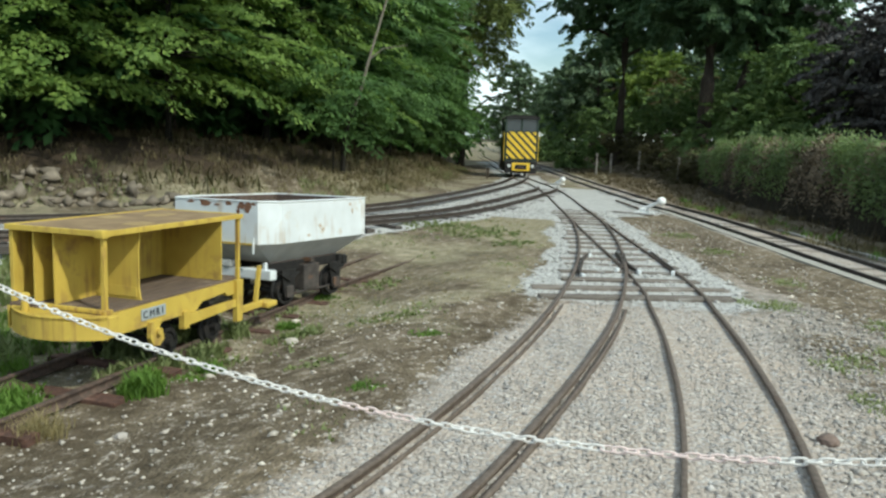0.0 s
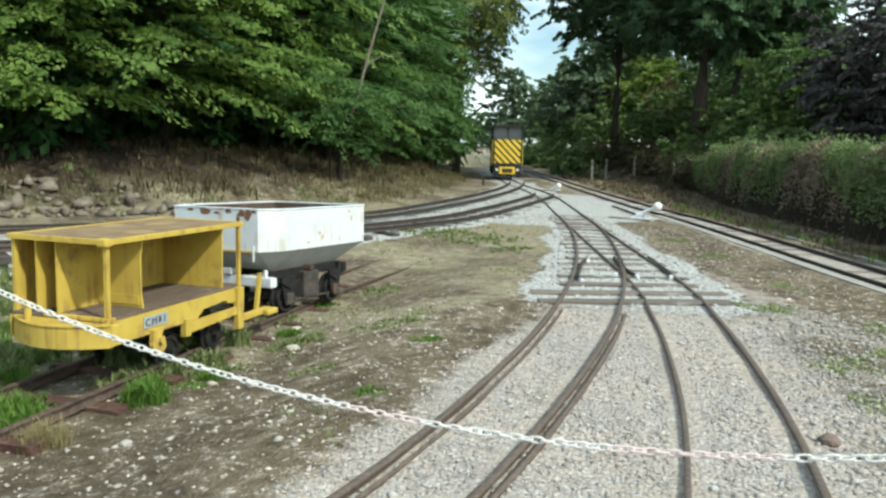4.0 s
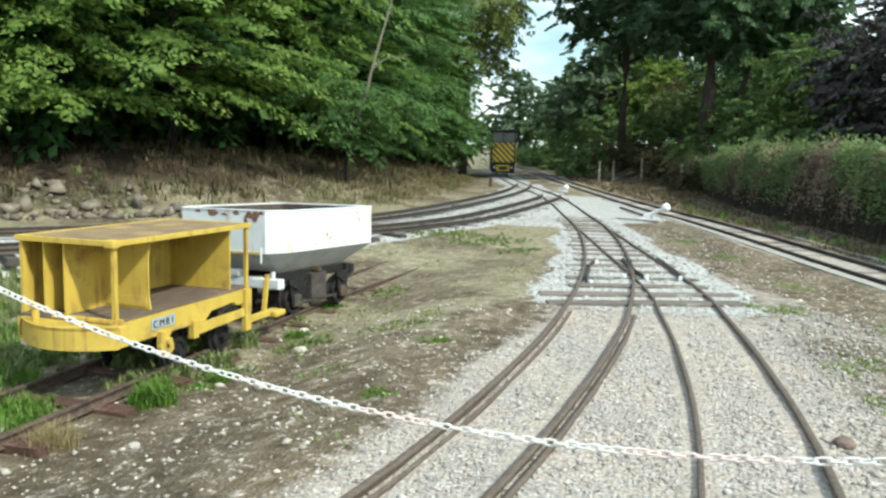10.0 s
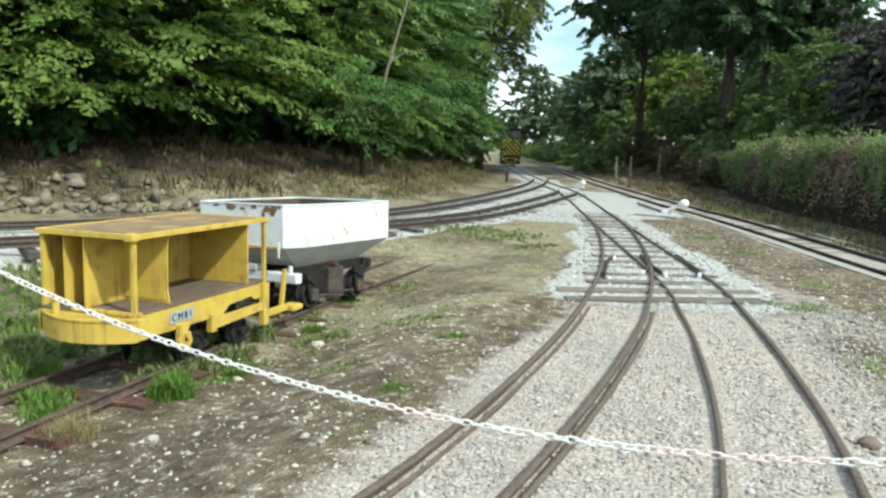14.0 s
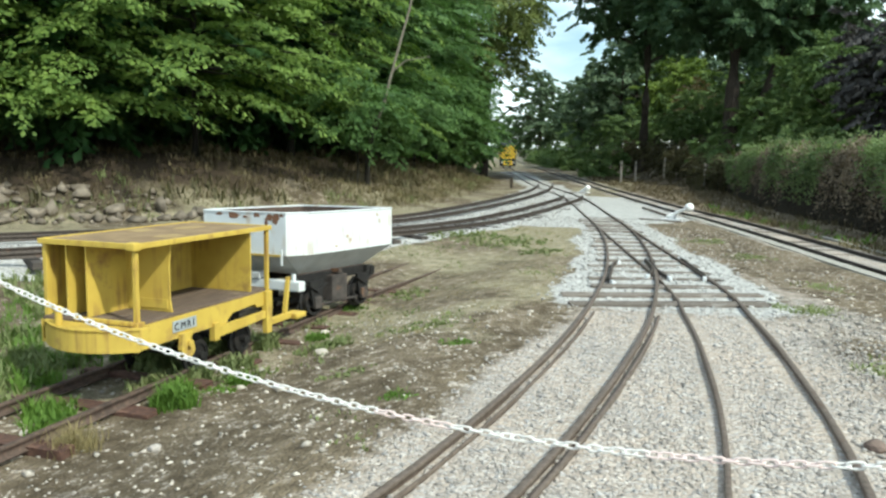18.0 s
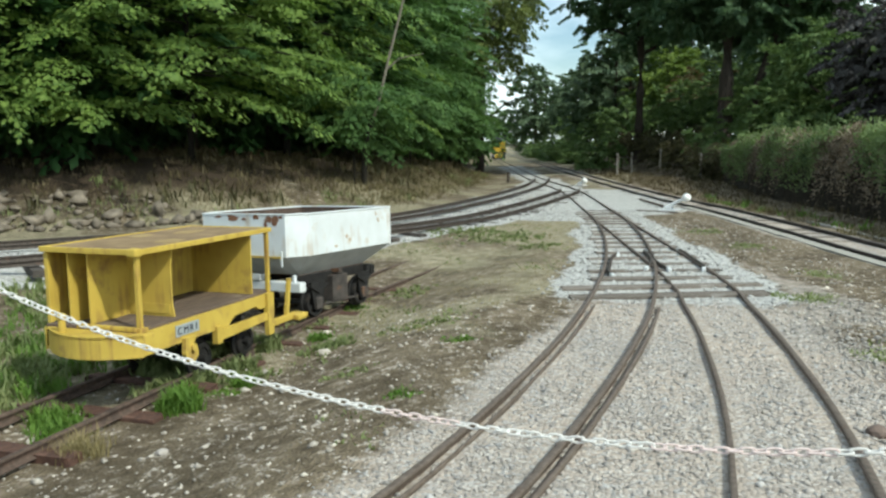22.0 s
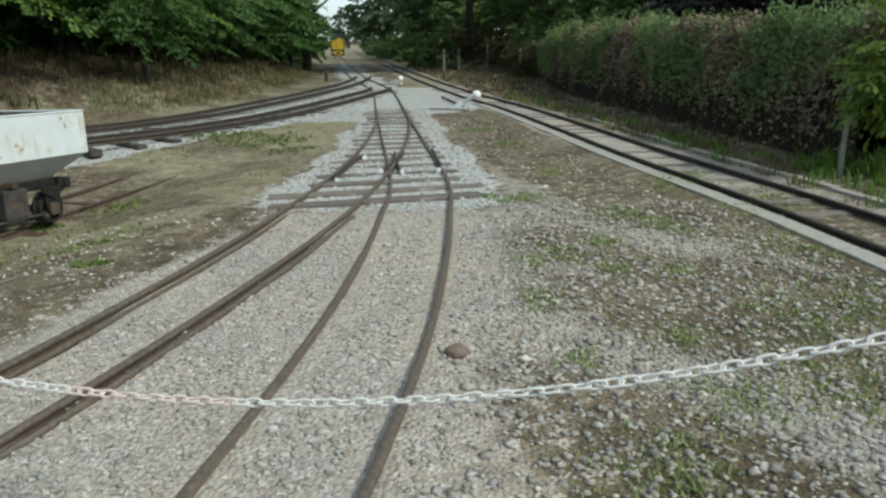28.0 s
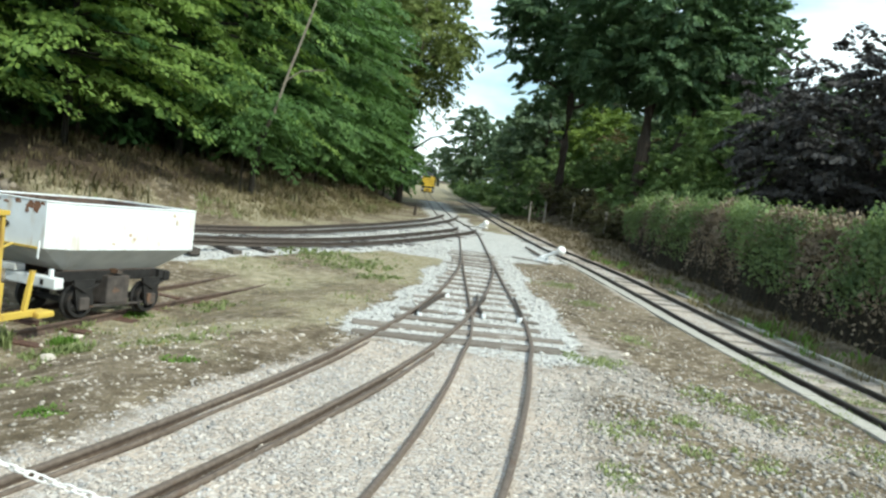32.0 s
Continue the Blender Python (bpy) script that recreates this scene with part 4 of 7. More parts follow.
def hopper_sheet(a, b, c, d, thick=0.007):
    """One plate of the hopper through four or three corners, thickened inwards."""
    bm = bmesh.new()
    pts = [p for p in (a, b, c, d) if p is not None]
    bm.faces.new([bm.verts.new(p) for p in pts])
    bmesh.ops.recalc_face_normals(bm, faces=bm.faces)
    f = bm.faces[:][0]
    mid = f.calc_center_median()
    if f.normal.dot(Vector((mid.x, mid.y, 0))) < 0:
        f.normal_flip()
    bmesh.ops.solidify(bm, geom=bm.faces[:], thickness=thick)
    return bm


def white_wagon():
    g = thing("hopper_wagon", FAR @ pose(-3.432, 7.028, -0.042, -1.72, -1.23, -12.7), "white steel hopper wagon with cut corners and sloping base greyed as shade", "wagon")
    X, Y, ZT, ZM, ZB = 0.60, 0.80, 1.045, 0.665, 0.47
    cx, cy = 0.11, 0.20
    # plan of the tub: eight corners, with the sloping base drawn in towards four
    ring = [(X, -Y + cy), (X, Y - 0.02), (X - 0.02, Y), (-X + 0.02, Y), (-X, Y - 0.02), (-X, -Y + cy), (-X + cx, -Y), (X - cx, -Y)]
    low = [(0.40, -0.52), (0.40, 0.52), (0.40, 0.52), (-0.40, 0.52), (-0.40, 0.52), (-0.40, -0.52), (-0.40, -0.52), (0.40, -0.52)]
    names = ["side_panel", "corner_panel", "end_panel", "corner_panel"] * 2
    for k in range(8):
        (ax, ay), (bx_, by_) = ring[k], ring[(k + 1) % 8]
        (lx, ly), (mx, my) = low[k], low[(k + 1) % 8]
        part(names[k], hopper_sheet((ax, ay, ZM), (bx_, by_, ZM), (bx_, by_, ZT), (ax, ay, ZT)), M_WHITE, g, "white painted sheet")
        # sloping undersides have their shade in the grey
        tri_ = (lx, ly) == (mx, my)
        part("slope_sheet", hopper_sheet((ax, ay, ZM), (bx_, by_, ZM), (mx, my, ZB), None if tri_ else (lx, ly, ZB)), M_SHADEDGREY, g, "sloping sheet, grey from shade put into its colour")
        # rolled top edge and dark lining
        part("top_rim", rod((ax, ay, ZT), (bx_, by_, ZT), 0.008, 8), M_WHITE, g, "white rolled top edge, chipped to rust")
        part("lining", hopper_sheet((ax * 0.975, ay * 0.98, ZM), (bx_ * 0.975, by_ * 0.98, ZM), (bx_ * 0.975, by_ * 0.98, ZT - 0.006), (ax * 0.975, ay * 0.98, ZT - 0.006), 0.004), M_RUST, g, "dark rusty inner face")
    part("floor_sheet", box(-0.40, 0.40, -0.52, 0.52, ZB - 0.008, ZB + 0.002), M_RUST, g)
    part("load", box(-0.48, 0.48, -0.70, 0.70, 0.70, 0.80, 0.03), M_IRON, g, "damp dark dirt inside")
    # rust flaking from the rim of the end, and faint stains on the side
    for x, z, w, h in ((0.30, 1.0, 0.07, 0.05), (0.37, 0.99, 0.06, 0.075), (-0.12, 1.015, 0.10, 0.035), (0.16, 1.02, 0.05, 0.03), (0.02, 1.0, 0.04, 0.02), (0.44, 1.02, 0.03, 0.02), (-0.3, 1.02, 0.06, 0.02), (0.27, 0.955, 0.03, 0.03)):
        r = np.random.default_rng(int(abs(x * 100)) + 3)
        poly = [(x + w * r.uniform(0.4, 1.0) * math.cos(a), min(z + h * r.uniform(0.4, 1.0) * math.sin(a), 1.04)) for a in np.linspace(0, 5.9, 14)]
        part("rust_patch", prism(poly, "y", -Y - 0.003, -Y + 0.001), M_RUSTSPOT, g, "flaking rust patch")
    for y, z, w, h in ((-0.02, 0.80, 0.03, 0.025), (0.03, 0.765, 0.04, 0.02), (0.50, 0.985, 0.03, 0.03), (0.54, 0.92, 0.02, 0.05), (-0.2, 0.72, 0.03, 0.02)):
        r = np.random.default_rng(int(abs(y * 100)) + 9)
        poly = [(y + w * r.uniform(0.3, 1.0) * math.cos(a), z + h * r.uniform(0.3, 1.0) * math.sin(a)) for a in np.linspace(0, 5.9, 11)]
        part("rust_patch", prism(poly, "x", X - 0.001, X + 0.003), M_STAIN, g, "faint rust stain")
    part("drip_strip", box(0.44, 0.455, -Y - 0.016, -Y - 0.004, 0.58, 0.72), M_WHITE, g)
    part("end_shelf", box(-0.35, 0.44, -Y - 0.022, -Y - 0.004, 0.655, 0.672), M_YEL, g)
    part("end_knob", ball((0.05, -Y - 0.01, 0.82), 0.028, None, 2), M_BLACK, g)
    # underframe
    for sx in (-1, 1):
        ux = 0.16 + sx * 0.23
        part("sole_bar", box(ux - 0.03, ux + 0.03, -0.66, 0.52, 0.37, 0.462, 0.008), M_BLACK, g)
        for y in (-0.38, 0.38):
            part("horn_plate", prism([(y - 0.11, 0.40), (y - 0.06, 0.15), (y + 0.06, 0.15), (y + 0.11, 0.40)], "x", ux + sx * 0.11 - 0.01, ux + sx * 0.11 + 0.01), M_BLACK, g)
            part("axle_box", box(ux + sx * 0.12 - 0.02, ux + sx * 0.12 + 0.02, y - 0.05, y + 0.05, 0.14, 0.25, 0.012), M_IRON, g)
            part("leaf_spring", prism([(y - 0.15, 0.37), (y, 0.29), (y + 0.15, 0.37), (y, 0.33)], "x", ux + sx * 0.12 - 0.022, ux + sx * 0.12 + 0.022), M_BLACK, g)
    part("middle_tank", box(-0.12, 0.49, -0.12, 0.13, 0.17, 0.42, 0.012), M_IRON, g)
    part("cross_tie", box(-0.3, 0.5, -0.03, 0.03, 0.44, 0.478), M_IRON, g)
    part("brake_rod", rod((0.47, -0.38, 0.16), (0.47, 0.38, 0.16), 0.012), M_IRON, g)
    for y in (-0.38, 0.38):
        part("axle", rod((-0.16, y, 0.195), (0.48, y, 0.195), 0.028), M_BLACK, g)
        for sx in (-1, 1):
            wheel("wheel", pose(0.16 + sx * 0.285, y, 0.205, 0, 0, 0 if sx > 0 else 180), 0.14, g, 0.07, 5, M_BLACK)
    part("buffer_beam", box(0.02, 0.60, -0.76, -0.67, 0.345, 0.435, 0.012), M_WHITE, g, "white buffer beam")
    part("buffer_slot", box(0.44, 0.475, -0.765, -0.755, 0.37, 0.415), M_BLACK, g)
    part("beam_bracket", box(-0.05, 0.16, -0.78, -0.68, 0.44, 0.50, 0.01), M_SHADEDGREY, g)
    part("hopper_stay", box(0.50, 0.525, -0.74, -0.71, 0.43, 0.50), M_WHITE, g)
    part("buffer_beam", box(-0.14, 0.46, 0.52, 0.58, 0.37, 0.46, 0.012), M_BLACK, g)
    part("buffer_face", box(0.30, 0.47, 0.58, 0.66, 0.35, 0.45, 0.02), M_BLACK, g)
    return g


M_RUSTSTONE = mat("reddish_stone", (0.20, 0.145, 0.12), (0.13, 0.095, 0.08), 0.9, 0, 14, 0.4)
M_STAIN = mat("faint_rust_stain", (0.50, 0.40, 0.30), (0.42, 0.3, 0.2), 0.7, 0, 25, 0.1)


def stripe_mat():
    """Black and yellow warning stripes, painted."""
    m = bpy.data.materials.new("warning_stripes")
    m.use_nodes = True
    n, l = m.node_tree.nodes, m.node_tree.links
    p = n["Principled BSDF"]
    p.inputs["Roughness"].default_value = 0.45
    co, sx = n.new("ShaderNodeTexCoord"), n.new("ShaderNodeSeparateXYZ")
    l.new(co.outputs["Object"], sx.inputs[0])
    ad = n.new("ShaderNodeMath")
    ad.operation = "ADD"
    l.new(sx.outputs["X"], ad.inputs[0])
    l.new(sx.outputs["Z"], ad.inputs[1])
    mo = n.new("ShaderNodeMath")
    mo.operation = "PINGPONG"
    mo.inputs[1].default_value = 0.17
    l.new(ad.outputs[0], mo.inputs[0])
    gt = n.new("ShaderNodeMath")
    gt.operation = "GREATER_THAN"
    gt.inputs[1].default_value = 0.068
    l.new(mo.outputs[0], gt.inputs[0])
    no = n.new("ShaderNodeTexNoise")
    no.inputs["Scale"].default_value = 5
    l.new(co.outputs["Object"], no.inputs["Vector"])
    ra = n.new("ShaderNodeValToRGB")
    ra.color_ramp.elements[0].color, ra.color_ramp.elements[1].color = (0.70, 0.46, 0.03, 1), (0.82, 0.57, 0.05, 1)
    l.new(no.outputs["Fac"], ra.inputs["Fac"])
    mx = n.new("ShaderNodeMix")
    mx.data_type = "RGBA"
    l.new(gt.outputs[0], mx.inputs[0])
    mx.inputs[6].default_value = (0.02, 0.02, 0.02, 1)
    l.new(ra.outputs["Color"], mx.inputs[7])
    l.new(mx.outputs[2], p.inputs["Base Color"])
    return m


M_STRIPE = stripe_mat()


def locomotive():
    """A small diesel seen from its cab end; its end towards the yard is at y = 0 and the body reaches along +y."""
    g = thing("diesel_locomotive", pose(-4.62, 34.3, 0.08), "small diesel locomotive with black and yellow striped end and dark cab", "locomotive")
    part("frame", box(-0.62, 0.62, 0.05, 3.9, 0.22, 0.62, 0.02), M_BLACK, g)
    part("buffer_beam", box(-0.70, 0.70, -0.04, 0.05, 0.16, 0.70, 0.02), M_BLACK, g)
    pk = part("coupler_surround", box(-0.40, 0.40, -0.10, -0.04, 0.26, 0.62, 0.03), M_LOCOYEL, g, "yellow coupler surround")
    part("coupler_slot", box(-0.26, 0.26, -0.115, -0.098, 0.34, 0.54, 0.01), M_BLACK, pk)
    part("coupler_hook", box(-0.13, 0.13, -0.16, -0.115, 0.38, 0.46, 0.02), M_RUST, pk)
    for sx in (-1, 1):
        lm = part("lamp", rod((sx * 0.52, -0.09, 0.48), (sx * 0.52, -0.04, 0.48), 0.07, 14), M_WHITE, g, "round pale marker lamp")
        part("lamp_rim", rod((sx * 0.52, -0.06, 0.48), (sx * 0.52, -0.035, 0.48), 0.085, 14), M_BLACK, lm)
    cab = part("cab", box(-0.74, 0.74, 0.06, 1.75, 0.62, 2.0, 0.03), M_LOCOGREEN, g, "dark green cab body")
    part("striped_panel", box(-0.65, 0.65, 0.03, 0.06, 0.80, 1.98, 0.008), M_STRIPE, g, "black and yellow warning stripes")
    for x in (-0.70, 0.70, 0.0):
        part("window_pillar", box(x - 0.045, x + 0.045, 0.07, 0.13, 2.0, 2.58, 0.01), M_LOCOGREEN, cab)
        part("window_pillar", box(x - 0.045, x + 0.045, 1.66, 1.72, 2.0, 2.58, 0.01), M_LOCOGREEN, cab)
    for x0, x1 in ((-0.655, -0.045), (0.045, 0.655)):
        part("windscreen", box(x0, x1, 0.095, 0.103, 2.02, 2.56), M_GLASS, cab, "cab window glass")
    part("roof", prism([(-0.80, 2.58), (0.80, 2.58), (0.74, 2.66), (0.4, 2.72), (-0.4, 2.72), (-0.74, 2.66)], "y", -0.02, 1.85), M_BLACK, g, "dark curved cab roof")
    part("bonnet", box(-0.58, 0.58, 1.75, 3.85, 0.62, 1.75, 0.06), M_LOCOGREEN, g)
    part("exhaust", rod((0.3, 2.4, 1.75), (0.3, 2.4, 2.25), 0.06), M_BLACK, g)
    for sx in (-1, 1):
        part("handrail", rod((sx * 0.765, 0.1, 0.7), (sx * 0.765, 0.1, 1.95), 0.016), M_LOCOYEL, g, "yellow handrail")
        part("step", box(sx * 0.62, sx * 0.76, 0.1, 0.45, 0.25, 0.29), M_BLACK, g)
    for y in (0.9, 2.9):
        part("axle", rod((-0.34, y, 0.235), (0.34, y, 0.235), 0.04), M_BLACK, g)
        for sx in (-1, 1):
            wheel("wheel", pose(sx * 0.31, y, 0.235, 0, 0, 0 if sx > 0 else 180), 0.235, g, 0.08, 6)
    return g


yellow_wagon()
white_wagon()
LOCO = locomotive()


# ---- point levers ----
M_LEVER = mat("bright_white_paint", (0.86, 0.86, 0.85), (0.78, 0.78, 0.77), 0.5, 0, 14, 0.05)


def point_lever(x, y, ang, r, reach, label):
    g = thing("point_lever", pose(x, y, 0.0, 0, 0, ang), label, "point lever")
    part("base_plate", box(-0.22, 0.2, -0.12, 0.12, -0.02, 0.05, 0.01), M_LEVER, g)
    part("lever_box", box(-0.12, 0.08, -0.07, 0.07, 0.05, 0.14, 0.02), M_LEVER, g)
    part("arm", rod((-0.05, 0, 0.12), (reach, 0, 0.12 + reach * 0.52), 0.042), M_LEVER, g)
    part("weight", ball((reach, 0, 0.12 + reach * 0.52), r, None, 3), M_LEVER, g, "round white counterweight")
    part("timber", box(-0.75, 0.3, -0.22, -0.08, -0.06, 0.02, 0.01), M_SLEEPER, g)
    return g


point_lever(0.38, 19.0, -28, 0.105, 0.42, "white-painted point lever with a round counterweight beside the track")
point_lever(-2.72, 30.4, -25, 0.11, 0.16, "low white counterweight of a point lever between the tracks")
pl_ = part("rod_run", rod((-0.35, 22.6, 0.04), (0.28, 20.0, 0.04), 0.03), M_RUST)
tagged(pl_, "rusty steel bar lying on the ballast beside the point lever", "steel bar")


# ---- plastic chain barrier ----
def at_plain(x, y):
    return pose(x, y, float(ground_z(x, y)))


def chain_z(x):
    return np.polyval([-0.039, -0.0112, 0.1452, 0.6446, 0.2296, 0.607], np.asarray(x) / 3.0)


def chain():
    g = thing("chain_barrier", Matrix(), "white plastic link chain sagging across the tracks, partly faded pink", "chain")
    # one link: a ring drawn out along y
    n, k, wire = 12, 6, 0.0043
    L, W = 0.014, 0.0105
    vs, fs = [], []
    for i in range(n):
        a = 2 * math.pi * i / n
        c = Vector((W * math.cos(a), (L if math.sin(a) > 0 else -L) * (abs(math.sin(a)) > 1e-6) + W * math.sin(a), 0))
        out = Vector((math.cos(a), math.sin(a), 0))
        for j in range(k):
            b = 2 * math.pi * j / k
            vs.append(c + out * wire * math.cos(b) + Vector((0, 0, wire * math.sin(b))))
    for i in range(n):
        for j in range(k):
            fs.append((i * k + j, ((i + 1) % n) * k + j, ((i + 1) % n) * k + (j + 1) % k, i * k + (j + 1) % k))
    links = []
    for mm in (M_CHAIN, M_CHAINPINK):
        links.append(raw_mesh("link", [tuple(v) for v in vs], fs, mm, True))
    xs = np.linspace(-3.55, 3.0, 3000)
    pts = np.stack([xs, 2.6 - 0.15 * xs, chain_z(xs)], 1)
    acc = np.r_[0, np.cumsum(np.linalg.norm(np.diff(pts, axis=0), axis=1))]
    pitch = 0.0395
    count = int(acc[-1] / pitch)
    for i in range(count):
        s = (i + 0.5) * pitch
        p = Vector([np.interp(s, acc, pts[:, q]) for q in range(3)])
        t = Vector([np.interp(s + 0.01, acc, pts[:, q]) for q in range(3)]) - p
        rot = t.to_track_quat("Y", "Z").to_matrix().to_4x4()
        pink = (-1.02 < p.x < -0.72) or (0.0 < p.x < 0.52)
        e = new("link", links[1 if pink else 0])
        e.parent = g
        e.matrix_basis = Matrix.Translation(p) @ rot @ pose(0, 0, 0, 0, (80 if i % 2 else 8) + RNG.normal(0, 14), 0) @ Matrix.Diagonal((1, 1, 1, 1))
    return g


CHAIN = chain()

for x in (-3.6, 3.05):
    cp = thing("chain_post", at_plain(x, 2.6 - 0.15 * x), "white plastic post that carries the chain", "post", "posts of the chain")
    part("tube", rod((0, 0, -0.05), (0, 0, float(chain_z(x)) + 0.12), 0.03, 12), M_CHAIN, cp)
    part("cap", ball((0, 0, float(chain_z(x)) + 0.12), 0.034, None, 2, 0.7), M_CHAIN, cp)


# ---- foliage ----
def unit(v):
    return v / np.maximum(np.linalg.norm(v, axis=-1, keepdims=True), 1e-9)


def leaf_mesh(name, c, axis, nrm, size, material, width=0.55, fold=0.16):
    """Many small folded leaves: centre, long axis, facing and length of each."""
    a = unit(axis)
    b = unit(np.cross(nrm, a))
    n = np.cross(a, b)
    s = size[:, None]
    v = np.stack([c - a * s * 0.5, c + b * s * width * 0.5 - n * s * fold, c + a * s * 0.5 - n * s * fold * 0.6, c - b * s * width * 0.5 - n * s * fold], 1)
    k = len(c)
    i = np.arange(k, dtype=np.int32)[:, None] * 4
    f = np.concatenate([i + np.array([[0, 1, 2]]), i + np.array([[0, 2, 3]])], 1).reshape(-1, 3)
    return raw_mesh(name, v.reshape(-1, 3), f, material)


def sprays(r, tips, dirs, ln, per, size, droop=0.35, flat=0.42, wide=0.30):
    """Leafy twigs: from each base a flat fan of leaves that reaches along dirs and hangs at its tip."""
    m = len(tips)
    t = r.uniform(0, 1, (m, per))
    d = unit(dirs)
    side = unit(np.cross(d, np.array([0, 0, 1.0])))
    lat = r.normal(0, wide, (m, per)) * (1.15 - 0.75 * t)
    L = ln[:, None]
    c = tips[:, None] + d[:, None] * (t * L)[..., None] + side[:, None] * (lat * L)[..., None]
    c[..., 2] += -droop * L * t ** 2 - 0.25 * L * lat ** 2 + r.normal(0, 0.035, (m, per)) * L
    ax = d[:, None] * 0.9 + side[:, None] * (np.sign(lat) * r.uniform(0.2, 1.2, (m, per)))[..., None] + r.normal(0, 0.25, (m, per, 3))
    ax[..., 2] -= 0.35 + 0.4 * t
    nr = np.array([0, 0, 1.0]) + 0.45 * d[:, None] + r.normal(0, flat, (m, per, 3))
    sz = size * r.uniform(0.6, 1.25, (m, per))
    return c.reshape(-1, 3), ax.reshape(-1, 3), nr.reshape(-1, 3), sz.ravel()


def limb(bm, pts, r0, r1, n=7):
    """A tapered, bent limb through points."""
    pts = [Vector(p) for p in pts]
    rings = []
    for i, p in enumerate(pts):
        d = (pts[min(i + 1, len(pts) - 1)] - pts[max(i - 1, 0)]).normalized()
        q = d.to_track_quat("Z", "Y").to_matrix()
        rr = r0 + (r1 - r0) * i / (len(pts) - 1)
        rings.append([bm.verts.new(p + q @ Vector((rr * math.cos(2 * math.pi * k / n), rr * math.sin(2 * math.pi * k / n), 0))) for k in range(n)])
    for a, b in zip(rings, rings[1:]):
        for k in range(n):
            bm.faces.new((a[k], a[(k + 1) % n], b[(k + 1) % n], b[k]))
    bm.faces.new(rings[-1])
    return bm


def tree(name, m, label, seed, h, rad, low, count, per, leaf, lmat, trunk_r, bark=None, spray=1.4, droop=0.35, lean=(0, 0), group="", inner=0.35, category="tree", clump=0.0, lumps=26, size=(0.30, 0.5), limbs_from=0.22):
    """Trunk with limbs and a crown of leafy sprays set round an uneven ellipsoid."""
    r = np.random.default_rng(seed)
    g = thing(name, m, label, category, group)
    top = Vector((lean[0] * h, lean[1] * h, h * 0.86))
    bend = [Vector((top.x * s + r.normal(0, 0.05) * s * 2, top.y * s + r.normal(0, 0.05) * s * 2, top.z * s - 0.3 * (s == 0))) for s in np.linspace(0, 1, 8)]
    bm = limb(bmesh.new(), bend, trunk_r, trunk_r * 0.2, 10)
    for v in bm.verts:
        if v.co.z < 0.5:
            v.co.x *= 1 + 0.5 * (0.5 - v.co.z)
            v.co.y *= 1 + 0.5 * (0.5 - v.co.z)
    part("trunk", bm, bark or M_BARK, g)
    nl = 9
    for i in range(nl):
        s = limbs_from + (0.92 - limbs_from) * i / nl
        b = Vector((top.x * s, top.y * s, top.z * s))
        a = i * 2.4 + r.uniform(-0.4, 0.4)
        reach = rad * (0.85 - 0.35 * s)
        tip = b + Vector((math.cos(a) * reach, math.sin(a) * reach, reach * r.uniform(0.15, 0.55)))
        mid = (b + tip) / 2 + Vector((0, 0, 0.12 * reach))
        part("limb", limb(bmesh.new(), [b, mid, tip], trunk_r * (0.5 - 0.3 * s), trunk_r * 0.06, 6), bark or M_BARK, g)
    # crown: lumps of sprays
    u = r.normal(0, 1, (lumps, 3))
    u = unit(u)
    cz, hz = (low + h) / 2, (h - low) / 2
    lc = np.stack([u[:, 0] * rad * 0.62, u[:, 1] * rad * 0.62, cz + u[:, 2] * hz * 0.66], 1)
    lr = rad * r.uniform(*size, lumps)
    which = r.integers(0, lumps, count)
    w = unit(r.normal(0, 1, (count, 3)) + np.array([0, 0, 0.15]))
    shell = np.where(r.uniform(0, 1, count) < inner, r.uniform(0.2, 0.8, count), r.uniform(0.8, 1.05, count))
    base = lc[which] + w * (lr[which] * shell)[:, None] * np.array([1, 1, 0.8])
    base[:, :2] += np.array(lean) * base[:, 2:3]
    out = base - np.array([lean[0] * h * 0.5, lean[1] * h * 0.5, cz])
    d = unit(out * np.array([1, 1, 0.25]) + r.normal(0, 0.35, (count, 3)) * rad * 0.5)
    d[:, 2] = np.clip(d[:, 2], -0.3, 0.5)
    if clump:
        d = unit((1 - clump) * d + clump * (w + r.normal(0, 0.4, (count, 3))))
    ln = spray * r.uniform(0.6, 1.2, count)
    keep = base[:, 2] > low
    c, ax, nr, sz = sprays(r, base[keep], d[keep], ln[keep], per, leaf, droop, 0.42 + 0.7 * clump)
    cr = new("crown", leaf_mesh("crown", c, ax, nr, sz, lmat))
    cr.parent = g
    return g


